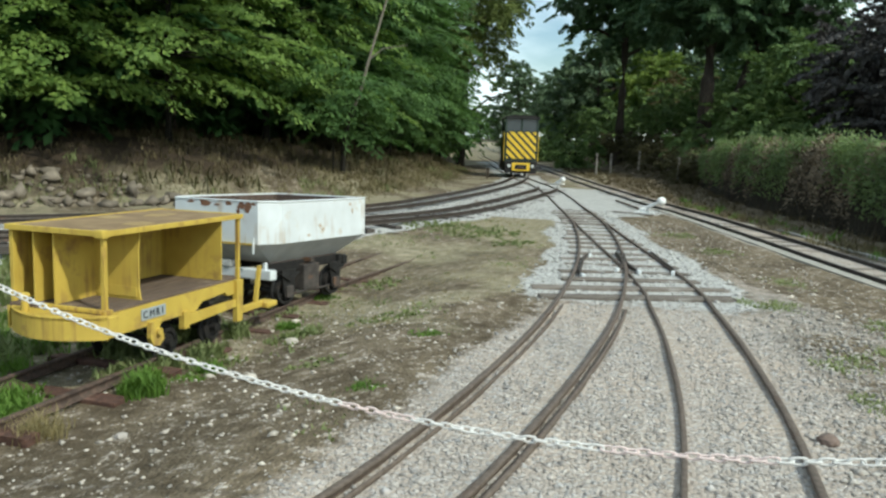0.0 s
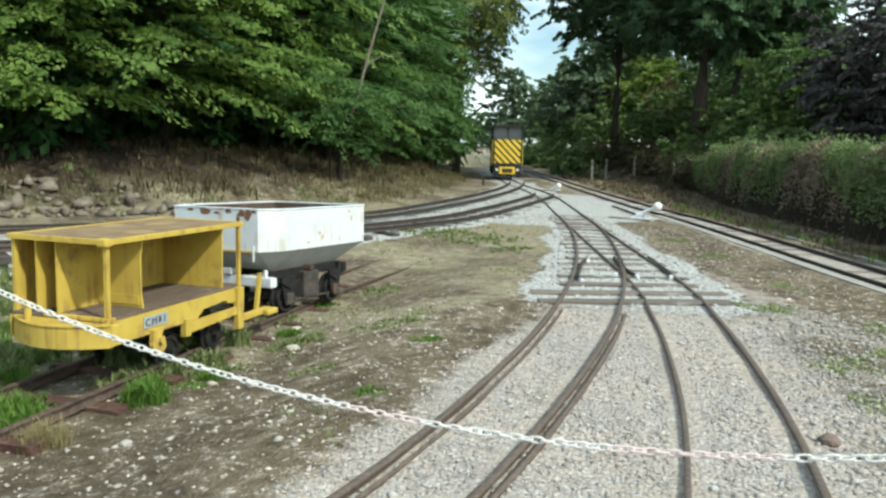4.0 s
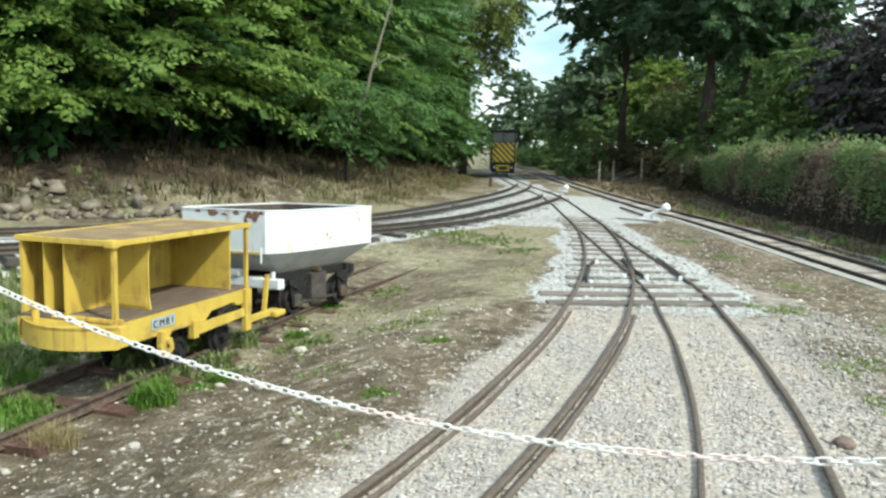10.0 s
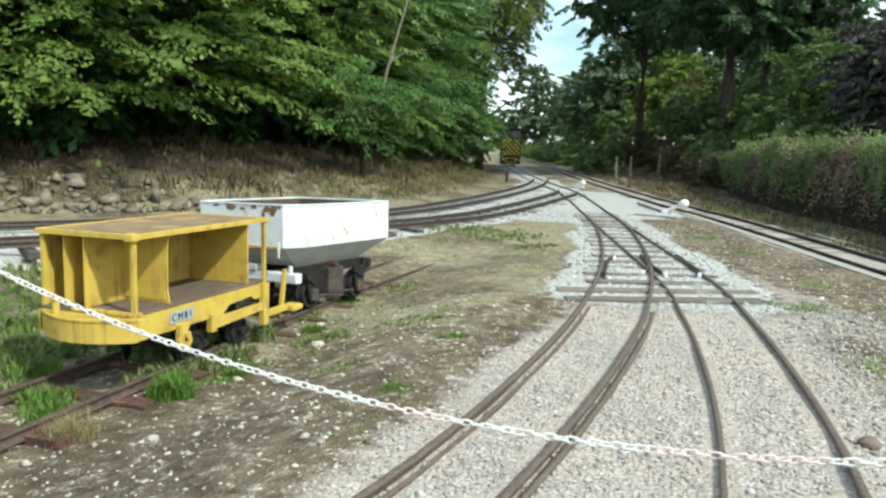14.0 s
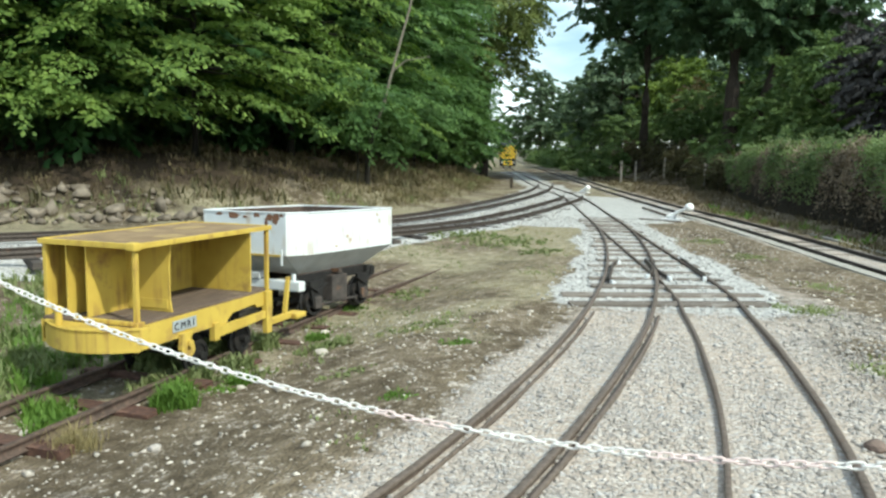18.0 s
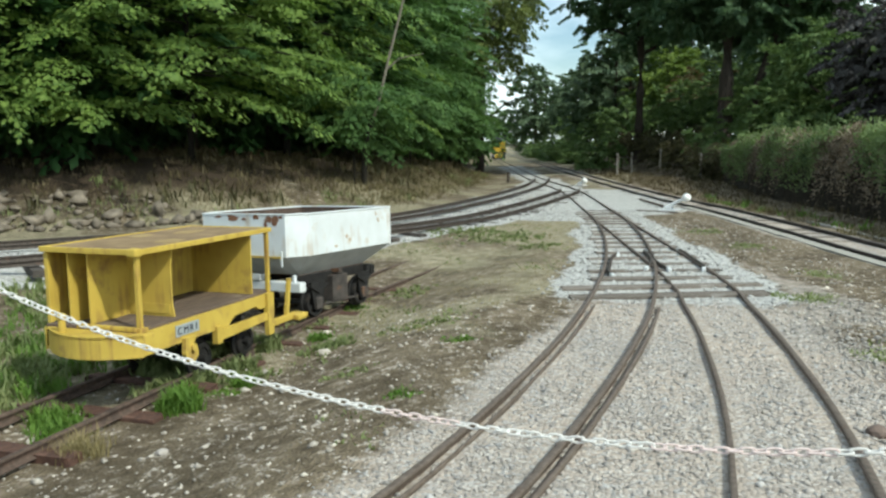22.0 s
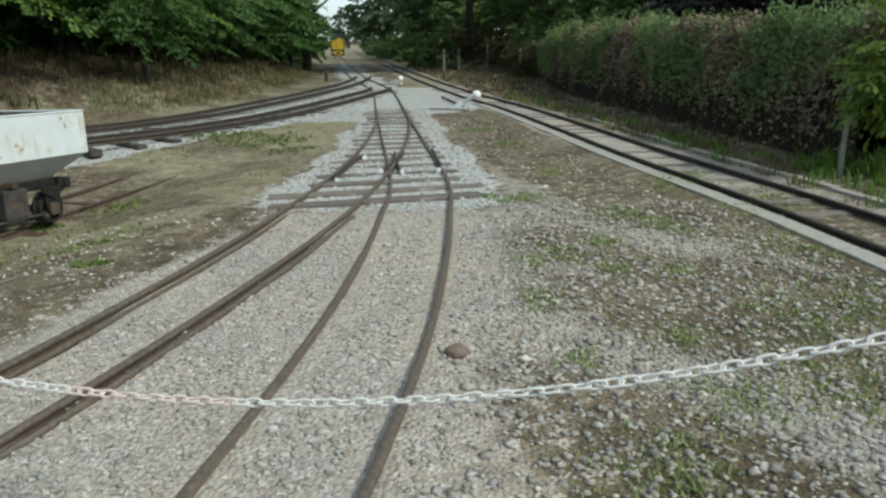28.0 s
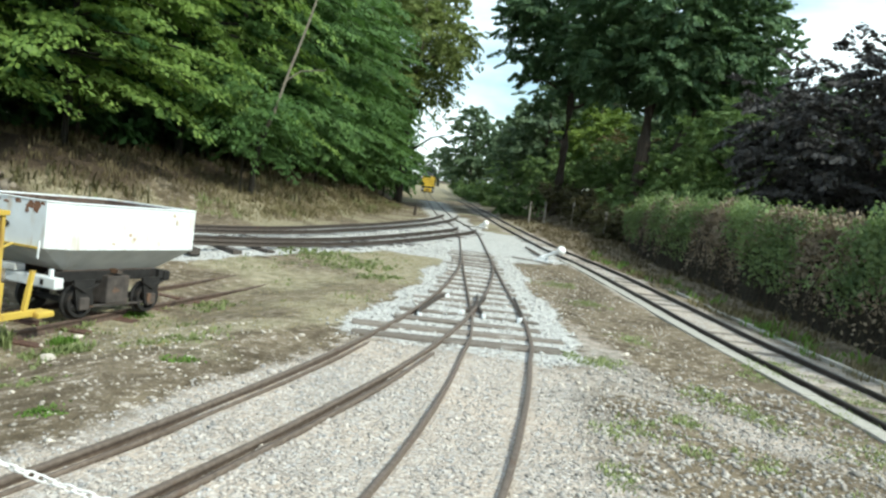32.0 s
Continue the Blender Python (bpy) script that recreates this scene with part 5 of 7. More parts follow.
def layered_tree(name, m, label, seed, h, rad, low, tiers, boughs, per, leaf, lmat, trunk_r, fans=9, fan=1.25, group="", category="tree", start=0.22, gap=0.15):
    """Tree whose long boughs carry flat, hanging fans of leaves in tiers, with dark gaps between."""
    r = np.random.default_rng(seed)
    g = thing(name, m, label, category, group)
    # trunk and limbs use the bark with shade in its colour
    part("trunk", limb(bmesh.new(), [(r.normal(0, 0.04) * k, r.normal(0, 0.04) * k, h * 0.9 * k / 6 - 0.3 * (k == 0)) for k in range(7)], trunk_r, trunk_r * 0.25, 9), M_SHADEBARK, g)
    base, dirs, ln = [], [], []
    for i in range(tiers):
        s = i / max(tiers - 1, 1)
        z0 = low + (h - low) * s
        reach = rad * (0.88 + 0.16 * math.sin(3.0 * s)) * (1 - 0.45 * max(0.0, s - 0.55) / 0.45)
        nb = max(3, int(boughs * (1 - 0.4 * s)))
        for k in range(nb):
            if r.uniform() < gap:
                continue
            a = 2 * math.pi * (k + 0.5 * (i % 2) + r.uniform(-0.3, 0.3)) / nb
            d = np.array([math.cos(a), math.sin(a), 0.0])
            L = reach * r.uniform(0.72, 1.12)
            zz = z0 + r.uniform(-0.3, 0.3) * (h - low) / tiers
            rise, fall = r.uniform(0.05, 0.2), r.uniform(0.12, 0.34)
            at = lambda q: d * (L * q) + np.array([0, 0, zz + L * (rise * q - fall * q * q)])
            part("limb", limb(bmesh.new(), [tuple(at(q)) for q in (0.0, 0.35, 0.7, 0.97)], trunk_r * 0.26, trunk_r * 0.05, 4), M_SHADEBARK, g)
            for j in range(fans):
                q = start + (1 - start) * (j + r.uniform(0, 0.6)) / fans
                turn = (1 if j % 2 else -1) * r.uniform(0.25, 1.05) * (1.15 - 0.7 * q)
                if j == fans - 1:
                    q, turn = 0.97, 0.0
                e = np.array([math.cos(a + turn), math.sin(a + turn), rise - fall * q + r.normal(0, 0.12)])
                base.append(at(q) + np.array([0, 0, r.normal(0, 0.07)]))
                dirs.append(e)
                ln.append(fan * r.uniform(0.6, 1.25))
    c, ax, nr, sz = sprays(r, np.array(base), np.array(dirs), np.array(ln), per, leaf, 0.28, 0.24, 0.22)
    cr = new("crown", leaf_mesh("crown", c, ax, nr, sz, lmat, 0.62, 0.10))
    cr.parent = g
    return g


def at_ground(x, y, turn=0.0, dz=-0.05):
    return pose(x, y, float(ground_z(x, y)) + dz, 0, 0, turn)


# wood on the left bank: three kinds of tree, repeated
W_LABEL = "broad-leaved woodland tree with layered drooping sprays on the bank"
wood_a = layered_tree("woodland_tree", at_ground(-12.2, 18.6, 20), W_LABEL, 11, 8.2, 4.5, 1.75, 10, 10, 66, 0.152, L_WOOD, 0.14, group="trees of the bank wood")
wood_b = layered_tree("woodland_tree", at_ground(-16.2, 14.9, 80), W_LABEL, 12, 8.4, 4.4, 1.6, 10, 10, 66, 0.152, L_WOOD, 0.15, group="trees of the bank wood")
# inner tree in the darkened leaves, a backdrop of shade behind the boughs
wood_c = tree("woodland_tree", at_ground(-15.8, 21.5, 10), "dense woodland tree deep in the bank wood, leaves coloured dark for shade", 13, 13.0, 4.6, 0.2, 360, 30, 0.33, L_WOOD2, 0.2, spray=1.9, group="trees of the bank wood")
wood_d = layered_tree("woodland_tree", at_ground(-11.4, 26.5, 200), "tall cool-green woodland tree at the turn of the bank", 14, 10.5, 4.2, 1.0, 12, 9, 58, 0.165, L_WOOD3, 0.15, fans=10, fan=1.15, group="trees of the bank wood", gap=0.1)
far_wood = tree("woodland_tree", at_ground(-15.4, 50.0, 190), "tall green woodland tree along the railway", 16, 12.5, 5.2, 0.3, 330, 40, 0.3, L_WOOD3, 0.2, spray=1.5, group="trees of the bank wood", inner=0.15, clump=0.5, lumps=40, size=(0.2, 0.36))
WOOD = [(wood_a, -14.0, 16.2, 215, 0.92), (wood_a, -20.0, 9.5, 120, 1.0), (wood_b, -11.6, 23.2, 150, (0.95, 0.95, 1.3)), (wood_d, -11.3, 31.0, 250, 1.0), (wood_d, -12.0, 36.3, 20, 1.1),
        (wood_d, -13.6, 42.5, 140, 1.15), (far_wood, -17.8, 59.0, 130, 1.05), (far_wood, -21.2, 71.0, 20, 1.1), (far_wood, -25.6, 86.0, 200, 1.1), (far_wood, -31.0, 104.0, 90, 1.2),
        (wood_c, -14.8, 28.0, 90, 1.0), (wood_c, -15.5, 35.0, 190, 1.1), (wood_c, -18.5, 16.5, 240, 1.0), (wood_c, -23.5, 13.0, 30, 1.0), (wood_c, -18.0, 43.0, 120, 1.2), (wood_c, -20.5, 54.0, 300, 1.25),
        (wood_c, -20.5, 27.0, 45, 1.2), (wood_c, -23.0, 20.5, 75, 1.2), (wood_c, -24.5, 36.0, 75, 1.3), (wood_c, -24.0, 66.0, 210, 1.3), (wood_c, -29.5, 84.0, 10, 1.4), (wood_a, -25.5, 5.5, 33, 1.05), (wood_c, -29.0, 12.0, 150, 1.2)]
for src, x, y, turn, k in WOOD:
    copy_thing(src, at_ground(x, y, turn)).scale = k if isinstance(k, tuple) else (k, k, k)

tree("turning_tree", at_ground(-10.2, 46.0, 30), "tall tree with yellowing leaves leaning over the line", 15, 15.5, 4.2, 4.6, 620, 46, 0.24, L_ASH, 0.22, spray=1.2, droop=0.35, lean=(0.03, 0), inner=0.25, clump=0.5, lumps=40, size=(0.2, 0.36))

# undergrowth that closes the wood under the crowns, shade put into its leaf colour
under = tree("undergrowth", at_ground(-13.2, 20.5, 0), "dense undergrowth beneath the woodland trees, darkened to stand for shade", 22, 4.2, 2.6, 0.0, 130, 24, 0.34, L_WOOD2, 0.05, spray=1.1, group="undergrowth of the wood", inner=0.5, category="shrub")
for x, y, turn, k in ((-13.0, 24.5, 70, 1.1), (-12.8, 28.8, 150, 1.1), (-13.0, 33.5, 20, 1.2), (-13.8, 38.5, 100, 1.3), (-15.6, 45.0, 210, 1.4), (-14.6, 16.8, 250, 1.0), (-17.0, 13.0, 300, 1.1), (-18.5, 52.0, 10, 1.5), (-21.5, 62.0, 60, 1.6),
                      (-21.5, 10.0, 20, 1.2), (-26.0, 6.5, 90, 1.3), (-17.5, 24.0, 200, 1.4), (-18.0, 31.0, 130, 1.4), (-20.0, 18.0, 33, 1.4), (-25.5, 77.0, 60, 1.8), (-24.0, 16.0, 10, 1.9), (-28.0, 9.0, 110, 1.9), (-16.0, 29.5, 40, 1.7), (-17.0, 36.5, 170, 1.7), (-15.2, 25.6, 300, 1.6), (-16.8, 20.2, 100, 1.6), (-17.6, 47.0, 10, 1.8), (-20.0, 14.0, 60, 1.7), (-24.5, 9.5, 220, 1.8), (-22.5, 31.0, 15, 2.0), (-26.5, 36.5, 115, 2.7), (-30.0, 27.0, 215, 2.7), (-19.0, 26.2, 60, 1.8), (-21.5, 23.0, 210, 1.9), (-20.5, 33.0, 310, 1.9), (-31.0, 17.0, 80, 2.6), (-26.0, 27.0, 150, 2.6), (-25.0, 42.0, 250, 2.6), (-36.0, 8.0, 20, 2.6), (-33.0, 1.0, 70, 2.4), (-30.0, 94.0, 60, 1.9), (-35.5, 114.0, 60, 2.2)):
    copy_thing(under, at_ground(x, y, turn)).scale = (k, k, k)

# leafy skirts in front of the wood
skirt = tree("bank_shrub", at_ground(-8.5, 21.3, 0), "leafy shrub overhanging the grassy bank", 21, 3.5, 1.45, 1.2, 120, 40, 0.14, L_WOOD3, 0.035, bark=M_SHADEBARK, spray=0.9, group="shrubs on the bank", category="shrub")
for x, y, turn, k in ((-9.3, 26.2, 200, 1.0), (-9.5, 30.0, 70, 1.1), (-9.9, 34.5, 150, 1.25), (-11.0, 40.5, 20, 1.4), (-12.8, 47.0, 100, 1.5), (-14.6, 14.9, 250, 0.5), (-17.5, 11.6, 300, 0.6), (-15.4, 56.0, 10, 1.7)):
    copy_thing(skirt, at_ground(x, y, turn)).scale = (k, k, k)

# dead pale stem leaning out of the wood
pale = thing("bare_trunk", at_ground(-8.45, 21.9, 0, -0.45), "pale leaning bare trunk at the edge of the wood", "tree trunk")
# foot of the stem, coloured dark as though shaded by the shrub
part("shaded_foot", limb(bmesh.new(), [(0.0, 0, -0.2), (0.05, -0.1, 1.0), (0.3, -0.45, 1.9), (0.62, -0.72, 2.4)], 0.09, 0.08, 8), M_SHADEBARK, pale)
part("trunk", limb(bmesh.new(), [(0.6, -0.7, 2.38), (0.84, -0.9, 2.75), (1.16, -0.92, 3.9), (1.55, -0.9, 5.2), (2.1, -0.9, 7.3)], 0.05, 0.028, 8), M_PALEBARK, pale)
part("branch", limb(bmesh.new(), [(1.1, -0.9, 3.7), (1.5, -0.88, 4.0), (2.2, -0.85, 4.1)], 0.03, 0.012, 6), M_PALEBARK, pale)

# trees on the right
oak = tree("oak_tree", at_ground(3.5, 42.5, 0), "large dark oak with a wide dense crown behind the hedge", 31, 16.5, 6.3, 5.4, 1500, 84, 0.225, L_OAK, 0.46, spray=0.85, droop=0.15, inner=0.25, clump=0.8, lumps=54, size=(0.2, 0.36), limbs_from=0.44)
tree("oak_tree", at_ground(-0.9, 50.0, 40), "tall slender dark oak beside the railway cutting", 32, 17.5, 5.8, 6.2, 1300, 84, 0.235, L_OAK, 0.34, spray=0.85, droop=0.15, inner=0.25, clump=0.8, lumps=54, size=(0.2, 0.36), limbs_from=0.44)
tree("oak_tree", at_ground(4.3, 43.4, 0), "dark oak leaning away with its crown in the larger oak", 33, 12.6, 4.8, 4.9, 900, 80, 0.225, L_OAK, 0.30, spray=0.8, droop=0.15, lean=(0.22, 0.02), inner=0.25, clump=0.8, lumps=46, size=(0.2, 0.38), limbs_from=0.5)
copper = tree("copper_beech", at_ground(10.6, 30.0, 0), "purple-leaved beech with dark foliage to the ground behind the hedge", 34, 8.2, 4.8, 0.3, 900, 52, 0.20, L_PURPLE, 0.25, spray=0.8, droop=0.2, clump=0.7, lumps=60, size=(0.2, 0.34))
copper.scale = (1.1, 1.1, 1.06)
copy_thing(copper, at_ground(14.5, 25.0, 130)).scale = (1.05, 1.05, 1.1)
copy_thing(copper, at_ground(17.5, 32.5, 240)).scale = (1.15, 1.15, 1.2)
green_b = tree("garden_tree", at_ground(7.4, 37.5, 0), "mid-green garden tree behind the hedge", 35, 6.6, 3.5, 0.3, 420, 40, 0.23, L_HEDGE2, 0.16, spray=0.8, droop=0.2, clump=0.7, lumps=46, size=(0.2, 0.36))
copy_thing(green_b, at_ground(12.8, 40.0, 120)).scale = (1.05, 1.05, 1.0)
lime = tree("yellow_green_tree", at_ground(1.0, 64.0, 0), "bright yellow-green tree beyond the oaks", 36, 8.2, 3.4, 0.6, 330, 46, 0.30, L_BUSH, 0.2, spray=0.9, clump=0.6, lumps=36, size=(0.22, 0.4))
copy_thing(lime, at_ground(9.5, 68.0, 150)).scale = (1.0, 1.0, 1.0)
tan = tree("tan_shrub", at_ground(3.3, 56.0, 0), "brownish tan shrub on the cutting side", 37, 4.8, 2.6, 0.3, 220, 40, 0.24, L_TAN, 0.1, spray=0.7, clump=0.6, category="shrub")
mid_a = tree("background_tree", at_ground(-3.2, 68.0, 0), "olive-green tree on the far cutting side", 38, 10.5, 4.4, 0.6, 240, 28, 0.5, L_FAR, 0.25, spray=1.0, clump=0.7, lumps=44, size=(0.2, 0.36), group="trees along the far cutting")
for x, y, turn, k in ((-1.0, 84.0, 60, 1.0), (-6.4, 78.0, 250, 0.85), (-16.5, 112.0, 140, 1.3), (-9.5, 96.0, 20, 0.8), (1.5, 76.0, 100, 0.9), (-6.0, 112.0, 200, 1.1), (6.0, 88.0, 20, 1.0), (-12.0, 128.0, 45, 1.15), (-22.0, 150.0, 300, 1.1), (15.0, 62.0, 260, 0.75), (22.0, 56.0, 150, 0.7), (30.0, 48.0, 10, 0.75), (10.5, 57.0, 10, 0.95), (15.5, 52.0, 80, 0.9), (8.0, 76.0, 200, 1.1), (21.0, 68.0, 140, 1.0), (38.0, 40.0, 99, 0.8),
                      (-48.0, 150.0, 30, 1.3), (-50.0, 126.0, 30, 1.3), (-34.5, 200.0, 30, 0.9), (-45.0, 230.0, 80, 1.2), (44.0, 28.0, 99, 0.8), (4.0, 72.0, 15, 1.15), (9.0, 63.0, 105, 1.05), (12.8, 70.0, 205, 1.25), (-2.2, 75.0, 305, 1.0)):
    copy_thing(mid_a, at_ground(x, y, turn)).scale = (k, k, k)
bush = tree("cutting_bush", at_ground(-0.2, 56.0, 0), "rounded green bush on the cutting side", 39, 3.2, 2.3, 0.0, 120, 25, 0.26, L_HEDGE2, 0.06, spray=0.6, clump=0.7, lumps=30, size=(0.22, 0.4), group="bushes along the cutting", category="bush", inner=0.4)
for x, y, turn, k in ((1.9, 48.5, 40, 1.0), (-2.0, 61.0, 90, 1.2), (-3.8, 70.0, 10, 1.25), (-6.2, 80.0, 200, 1.2), (-8.6, 92.0, 120, 1.3), (3.9, 46.5, 77, 0.95), (6.3, 49.0, 140, 1.3), (2.9, 40.0, 290, 0.8), (-11.0, 106.0, 20, 1.4), (9.0, 44.0, 20, 1.3), (1.0, 66.0, 111, 1.4),
                      (6.4, 38.5, 11, 1.0), (8.2, 32.0, 51, 0.9), (8.6, 26.5, 91, 0.7), (10.5, 20.5, 131, 0.8), (12.5, 17.5, 171, 0.9), (13.5, 12.5, 210, 1.0), (17.5, 18.0, 250, 1.3), (26.0, 22.0, 290, 1.6), (22.0, 13.0, 20, 1.5), (31.0, 30.0, 66, 1.9), (12.0, 33.0, 200, 1.1), (18.0, 39.0, 100, 1.5), (26.0, 42.0, 100, 1.6), (5.4, 36.0, 33, 1.0), (6.2, 42.0, 73, 1.3), (7.6, 45.0, 113, 1.5), (3.6, 52.0, 153, 1.4), (5.2, 58.0, 193, 1.7), (2.6, 62.0, 233, 1.6), (8.5, 54.0, 20, 1.8), (11.0, 48.0, 60, 1.7), (10.0, 36.5, 20, 1.2)):
    copy_thing(bush, at_ground(x, y, turn)).scale = (k, k, k)

far_bush = tree("cutting_bush", at_ground(-3.6, 51.0, 0), "low green bush on the far cutting side", 41, 2.8, 2.2, 0.0, 80, 26, 0.3, L_HEDGE2, 0.05, spray=0.7, group="bushes along the cutting", category="bush", clump=0.7)
for k, y in enumerate(np.arange(56.0, 118.0, 4.6)):
    fx = float(np.interp(y, FARLINE[:, 1], FARLINE[:, 0]))
    copy_thing(far_bush, at_ground(fx + 2.6 + 0.5 * math.sin(k * 2.3), y, k * 67)).scale = (0.85 + 0.25 * math.sin(k * 1.7), 0.85 + 0.25 * math.sin(k * 1.7), 0.75 + 0.2 * math.cos(k * 2.9))
far_skirt = tree("bank_shrub", at_ground(-9.6, 36.6, 0), "leafy shrub at the foot of the wood", 42, 3.2, 1.9, 0.1, 80, 30, 0.24, L_WOOD3, 0.05, bark=M_SHADEBARK, spray=0.9, group="shrubs on the bank", category="shrub", clump=0.5)
for k, y in enumerate(np.arange(41.0, 104.0, 4.8)):
    bx = float(np.interp(y, BANKFOOT[:, 1], BANKFOOT[:, 0]))
    copy_thing(far_skirt, at_ground(bx - 1.6 + 0.5 * math.sin(k * 1.9), y, k * 53)).scale = (1.25, 1.25, 1.0 + 0.25 * math.sin(k * 2.1))


bramble = tree("bramble", at_ground(2.5, 34.5, 0), "brown-green tangled bramble along the fence", 40, 1.3, 0.95, 0.0, 90, 36, 0.11, L_BRAMBLE, 0.03, spray=0.5, droop=0.6, clump=0.8, lumps=34, size=(0.2, 0.4), group="brambles along the fence", category="bramble", inner=0.4)
for x, y, turn, k in ((2.75, 30.5, 40, 1.0), (1.0, 38.2, 90, 1.1), (0.5, 41.5, 10, 1.2), (-0.2, 45.0, 200, 1.3), (-1.2, 49.0, 120, 1.3), (2.1, 36.0, 77, 1.2), (-2.2, 53.0, 140, 1.4), (-3.3, 57.5, 290, 1.4), (1.2, 44.0, 20, 1.3), (3.2, 33.0, 220, 1.0)):
    copy_thing(bramble, at_ground(x + 0.95, y, turn)).scale = (k, k, k)


# ---- clipped hedge ----
def hedge():
    g = thing("hedge", Matrix(), "clipped field hedge, leafy green above and brown below", "hedge", kind="")
    r = np.random.default_rng(5)
    # woody core with an uneven surface, coloured dark as the shade between stems
    line = smooth_line(HEDGELINE, 0.3)
    n, k = len(line), 14
    d = np.gradient(line, axis=0)
    d = unit(d)
    side = np.stack([d[:, 1], -d[:, 0]], 1)
    y = line[:, 1]
    top = np.interp(y, [4, 8, 10, 14, 20, 26, 31, 36, 42], [1.64, 1.64, 1.64, 1.62, 1.70, 1.66, 1.35, 1.2, 1.1]) + 0.07 * wobble(y, 0 * y, 1.3, 2.0) + 0.04 * wobble(y, 0 * y, 3.7, 1.0)
    ang = np.linspace(0, np.pi, k)
    prof_u = -np.sign(np.cos(ang)) * np.abs(np.cos(ang)) ** 0.35
    prof_v = np.sin(ang) ** 0.35
    half = np.interp(y, [4, 20, 30, 42], [0.62, 0.62, 0.5, 0.45])
    u = 0.6 + prof_u[None] * half[:, None] * 0.82
    v = prof_v[None] * top[:, None] * 0.93
    u = u + 0.07 * wobble(y[:, None] * 1.0 + 0 * u, v * 3 + 7 * prof_u[None], 2.1, 1.0)
    v = v + 0.05 * wobble(y[:, None] * 1.0 + 0 * u, 3 * prof_u[None] + 0 * u, 3.1, 2.0)
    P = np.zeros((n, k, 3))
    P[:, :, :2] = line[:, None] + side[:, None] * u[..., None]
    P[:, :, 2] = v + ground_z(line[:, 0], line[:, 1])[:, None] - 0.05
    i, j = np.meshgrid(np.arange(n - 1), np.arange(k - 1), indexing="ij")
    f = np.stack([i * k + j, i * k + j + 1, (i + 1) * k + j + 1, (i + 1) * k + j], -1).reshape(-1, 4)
    core = new("shaded_woody_core", raw_mesh("shaded_woody_core", P.reshape(-1, 3), f, mat("hedge_core", (0.05, 0.04, 0.028), (0.02, 0.018, 0.012), 0.95, 0, 14, 1.0, dist=0.08)))
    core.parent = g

    def coat(cnt, lo, hi, mm, name, size, push):
        a = r.integers(0, n - 1, cnt)
        # denser where the hedge is close
        a = np.minimum(a, r.integers(0, n - 1, cnt)) if lo < 0.5 else a
        b = r.uniform(0, 1, cnt) * np.pi
        uu = -np.sign(np.cos(b)) * np.abs(np.cos(b)) ** 0.35
        vv = np.sin(b) ** 0.35
        fr = r.uniform(0, 1, cnt)[:, None]
        p = line[a] * (1 - fr) + line[a + 1] * fr
        lump = 1 + 0.16 * wobble(p[:, 1], 4 * uu, 1.7, 3.0) + 0.10 * wobble(p[:, 1], 9 * uu, 4.1, 1.0) + r.normal(0, push, cnt)
        c = np.zeros((cnt, 3))
        c[:, :2] = p + side[a] * (0.6 + uu * half[a] * lump)[:, None]
        zrel = vv * lump
        c[:, 2] = zrel * top[a] + ground_z(p[:, 0], p[:, 1]) - 0.02
        ok = (zrel > lo) & (zrel < hi) & (r.uniform(0, 1, cnt) < 0.55 + 0.3 * wobble(p[:, 1], c[:, 2] * 2.5, 1.9, 2.0) + (1.7 if mm is L_HEDGE else -1.0) * wobble(p[:, 1], c[:, 2] * 0.9, 1.15, 1.0) + (np.clip(1.3 * (zrel - 0.55), -0.5, 0) if mm is L_HEDGE else 0))
        out = np.zeros((cnt, 3))
        out[:, :2] = side[a] * uu[:, None]
        out[:, 2] = 0.4 + vv ** 6
        out += r.normal(0, 0.55, (cnt, 3))
        ax = r.normal(0, 1, (cnt, 3))
        ax[:, 2] -= 0.4
        ob = new(name, leaf_mesh(name, c[ok], ax[ok], out[ok], size * r.uniform(0.6, 1.3, cnt)[ok], mm))
        ob.parent = g
        return ob

    tagged(coat(84000, 0.22, 1.5, L_HEDGE, "green_foliage", 0.09, 0.085), "green leafy growth")
    tagged(coat(80000, 0.02, 1.2, L_HEDGEBROWN, "brown_foliage", 0.085, 0.045), "brown withered leaves and twigs")
    tagged(coat(26000, 0.955, 1.3, L_TWIGS, "clipped_top", 0.07, 0.03), "pale clipped twig ends along the top")
    # wild shoots over the clipped top
    m = 1100
    a = r.integers(0, n - 1, m)
    a = a[wobble(line[a][:, 1], 0 * a, 1.15, 1.0) > -0.1]
    m = len(a)
    tips = np.zeros((m, 3))
    over = r.uniform(0, 1, m) < 0.45
    face = 0.6 - half[a] * r.uniform(0.85, 1.1, m)
    tips[:, :2] = line[a] + side[a] * np.where(over, r.uniform(0.1, 1.1, m), face)[:, None]
    tips[:, 2] = np.where(over, 0.96, r.uniform(0.3, 1.0, m) ** 0.7) * top[a] + ground_z(line[a][:, 0], line[a][:, 1])
    dd = unit(r.normal(0, 0.4, (m, 3)) + np.array([-0.1, 0, 1.0]) * np.where(over, 1.0, 0.25)[:, None])
    dd[:, :2] -= side[a] * np.where(over, 0.0, 0.8)[:, None]
    c, ax, nr, sz = sprays(r, tips, dd, r.uniform(0.08, 0.24, m), 26, 0.065, 0.3, 0.7)
    sh = new("wild_growth", leaf_mesh("wild_growth", c, ax, nr, sz, L_HEDGE))
    sh.parent = g
    # a few long shoots that escaped the shears
    m = 34
    a = np.clip(r.normal(n * 0.42, n * 0.16, m), 0, n - 2).astype(int)
    tips = np.zeros((m, 3))
    tips[:, :2] = line[a] + side[a] * r.uniform(0.1, 0.8, m)[:, None]
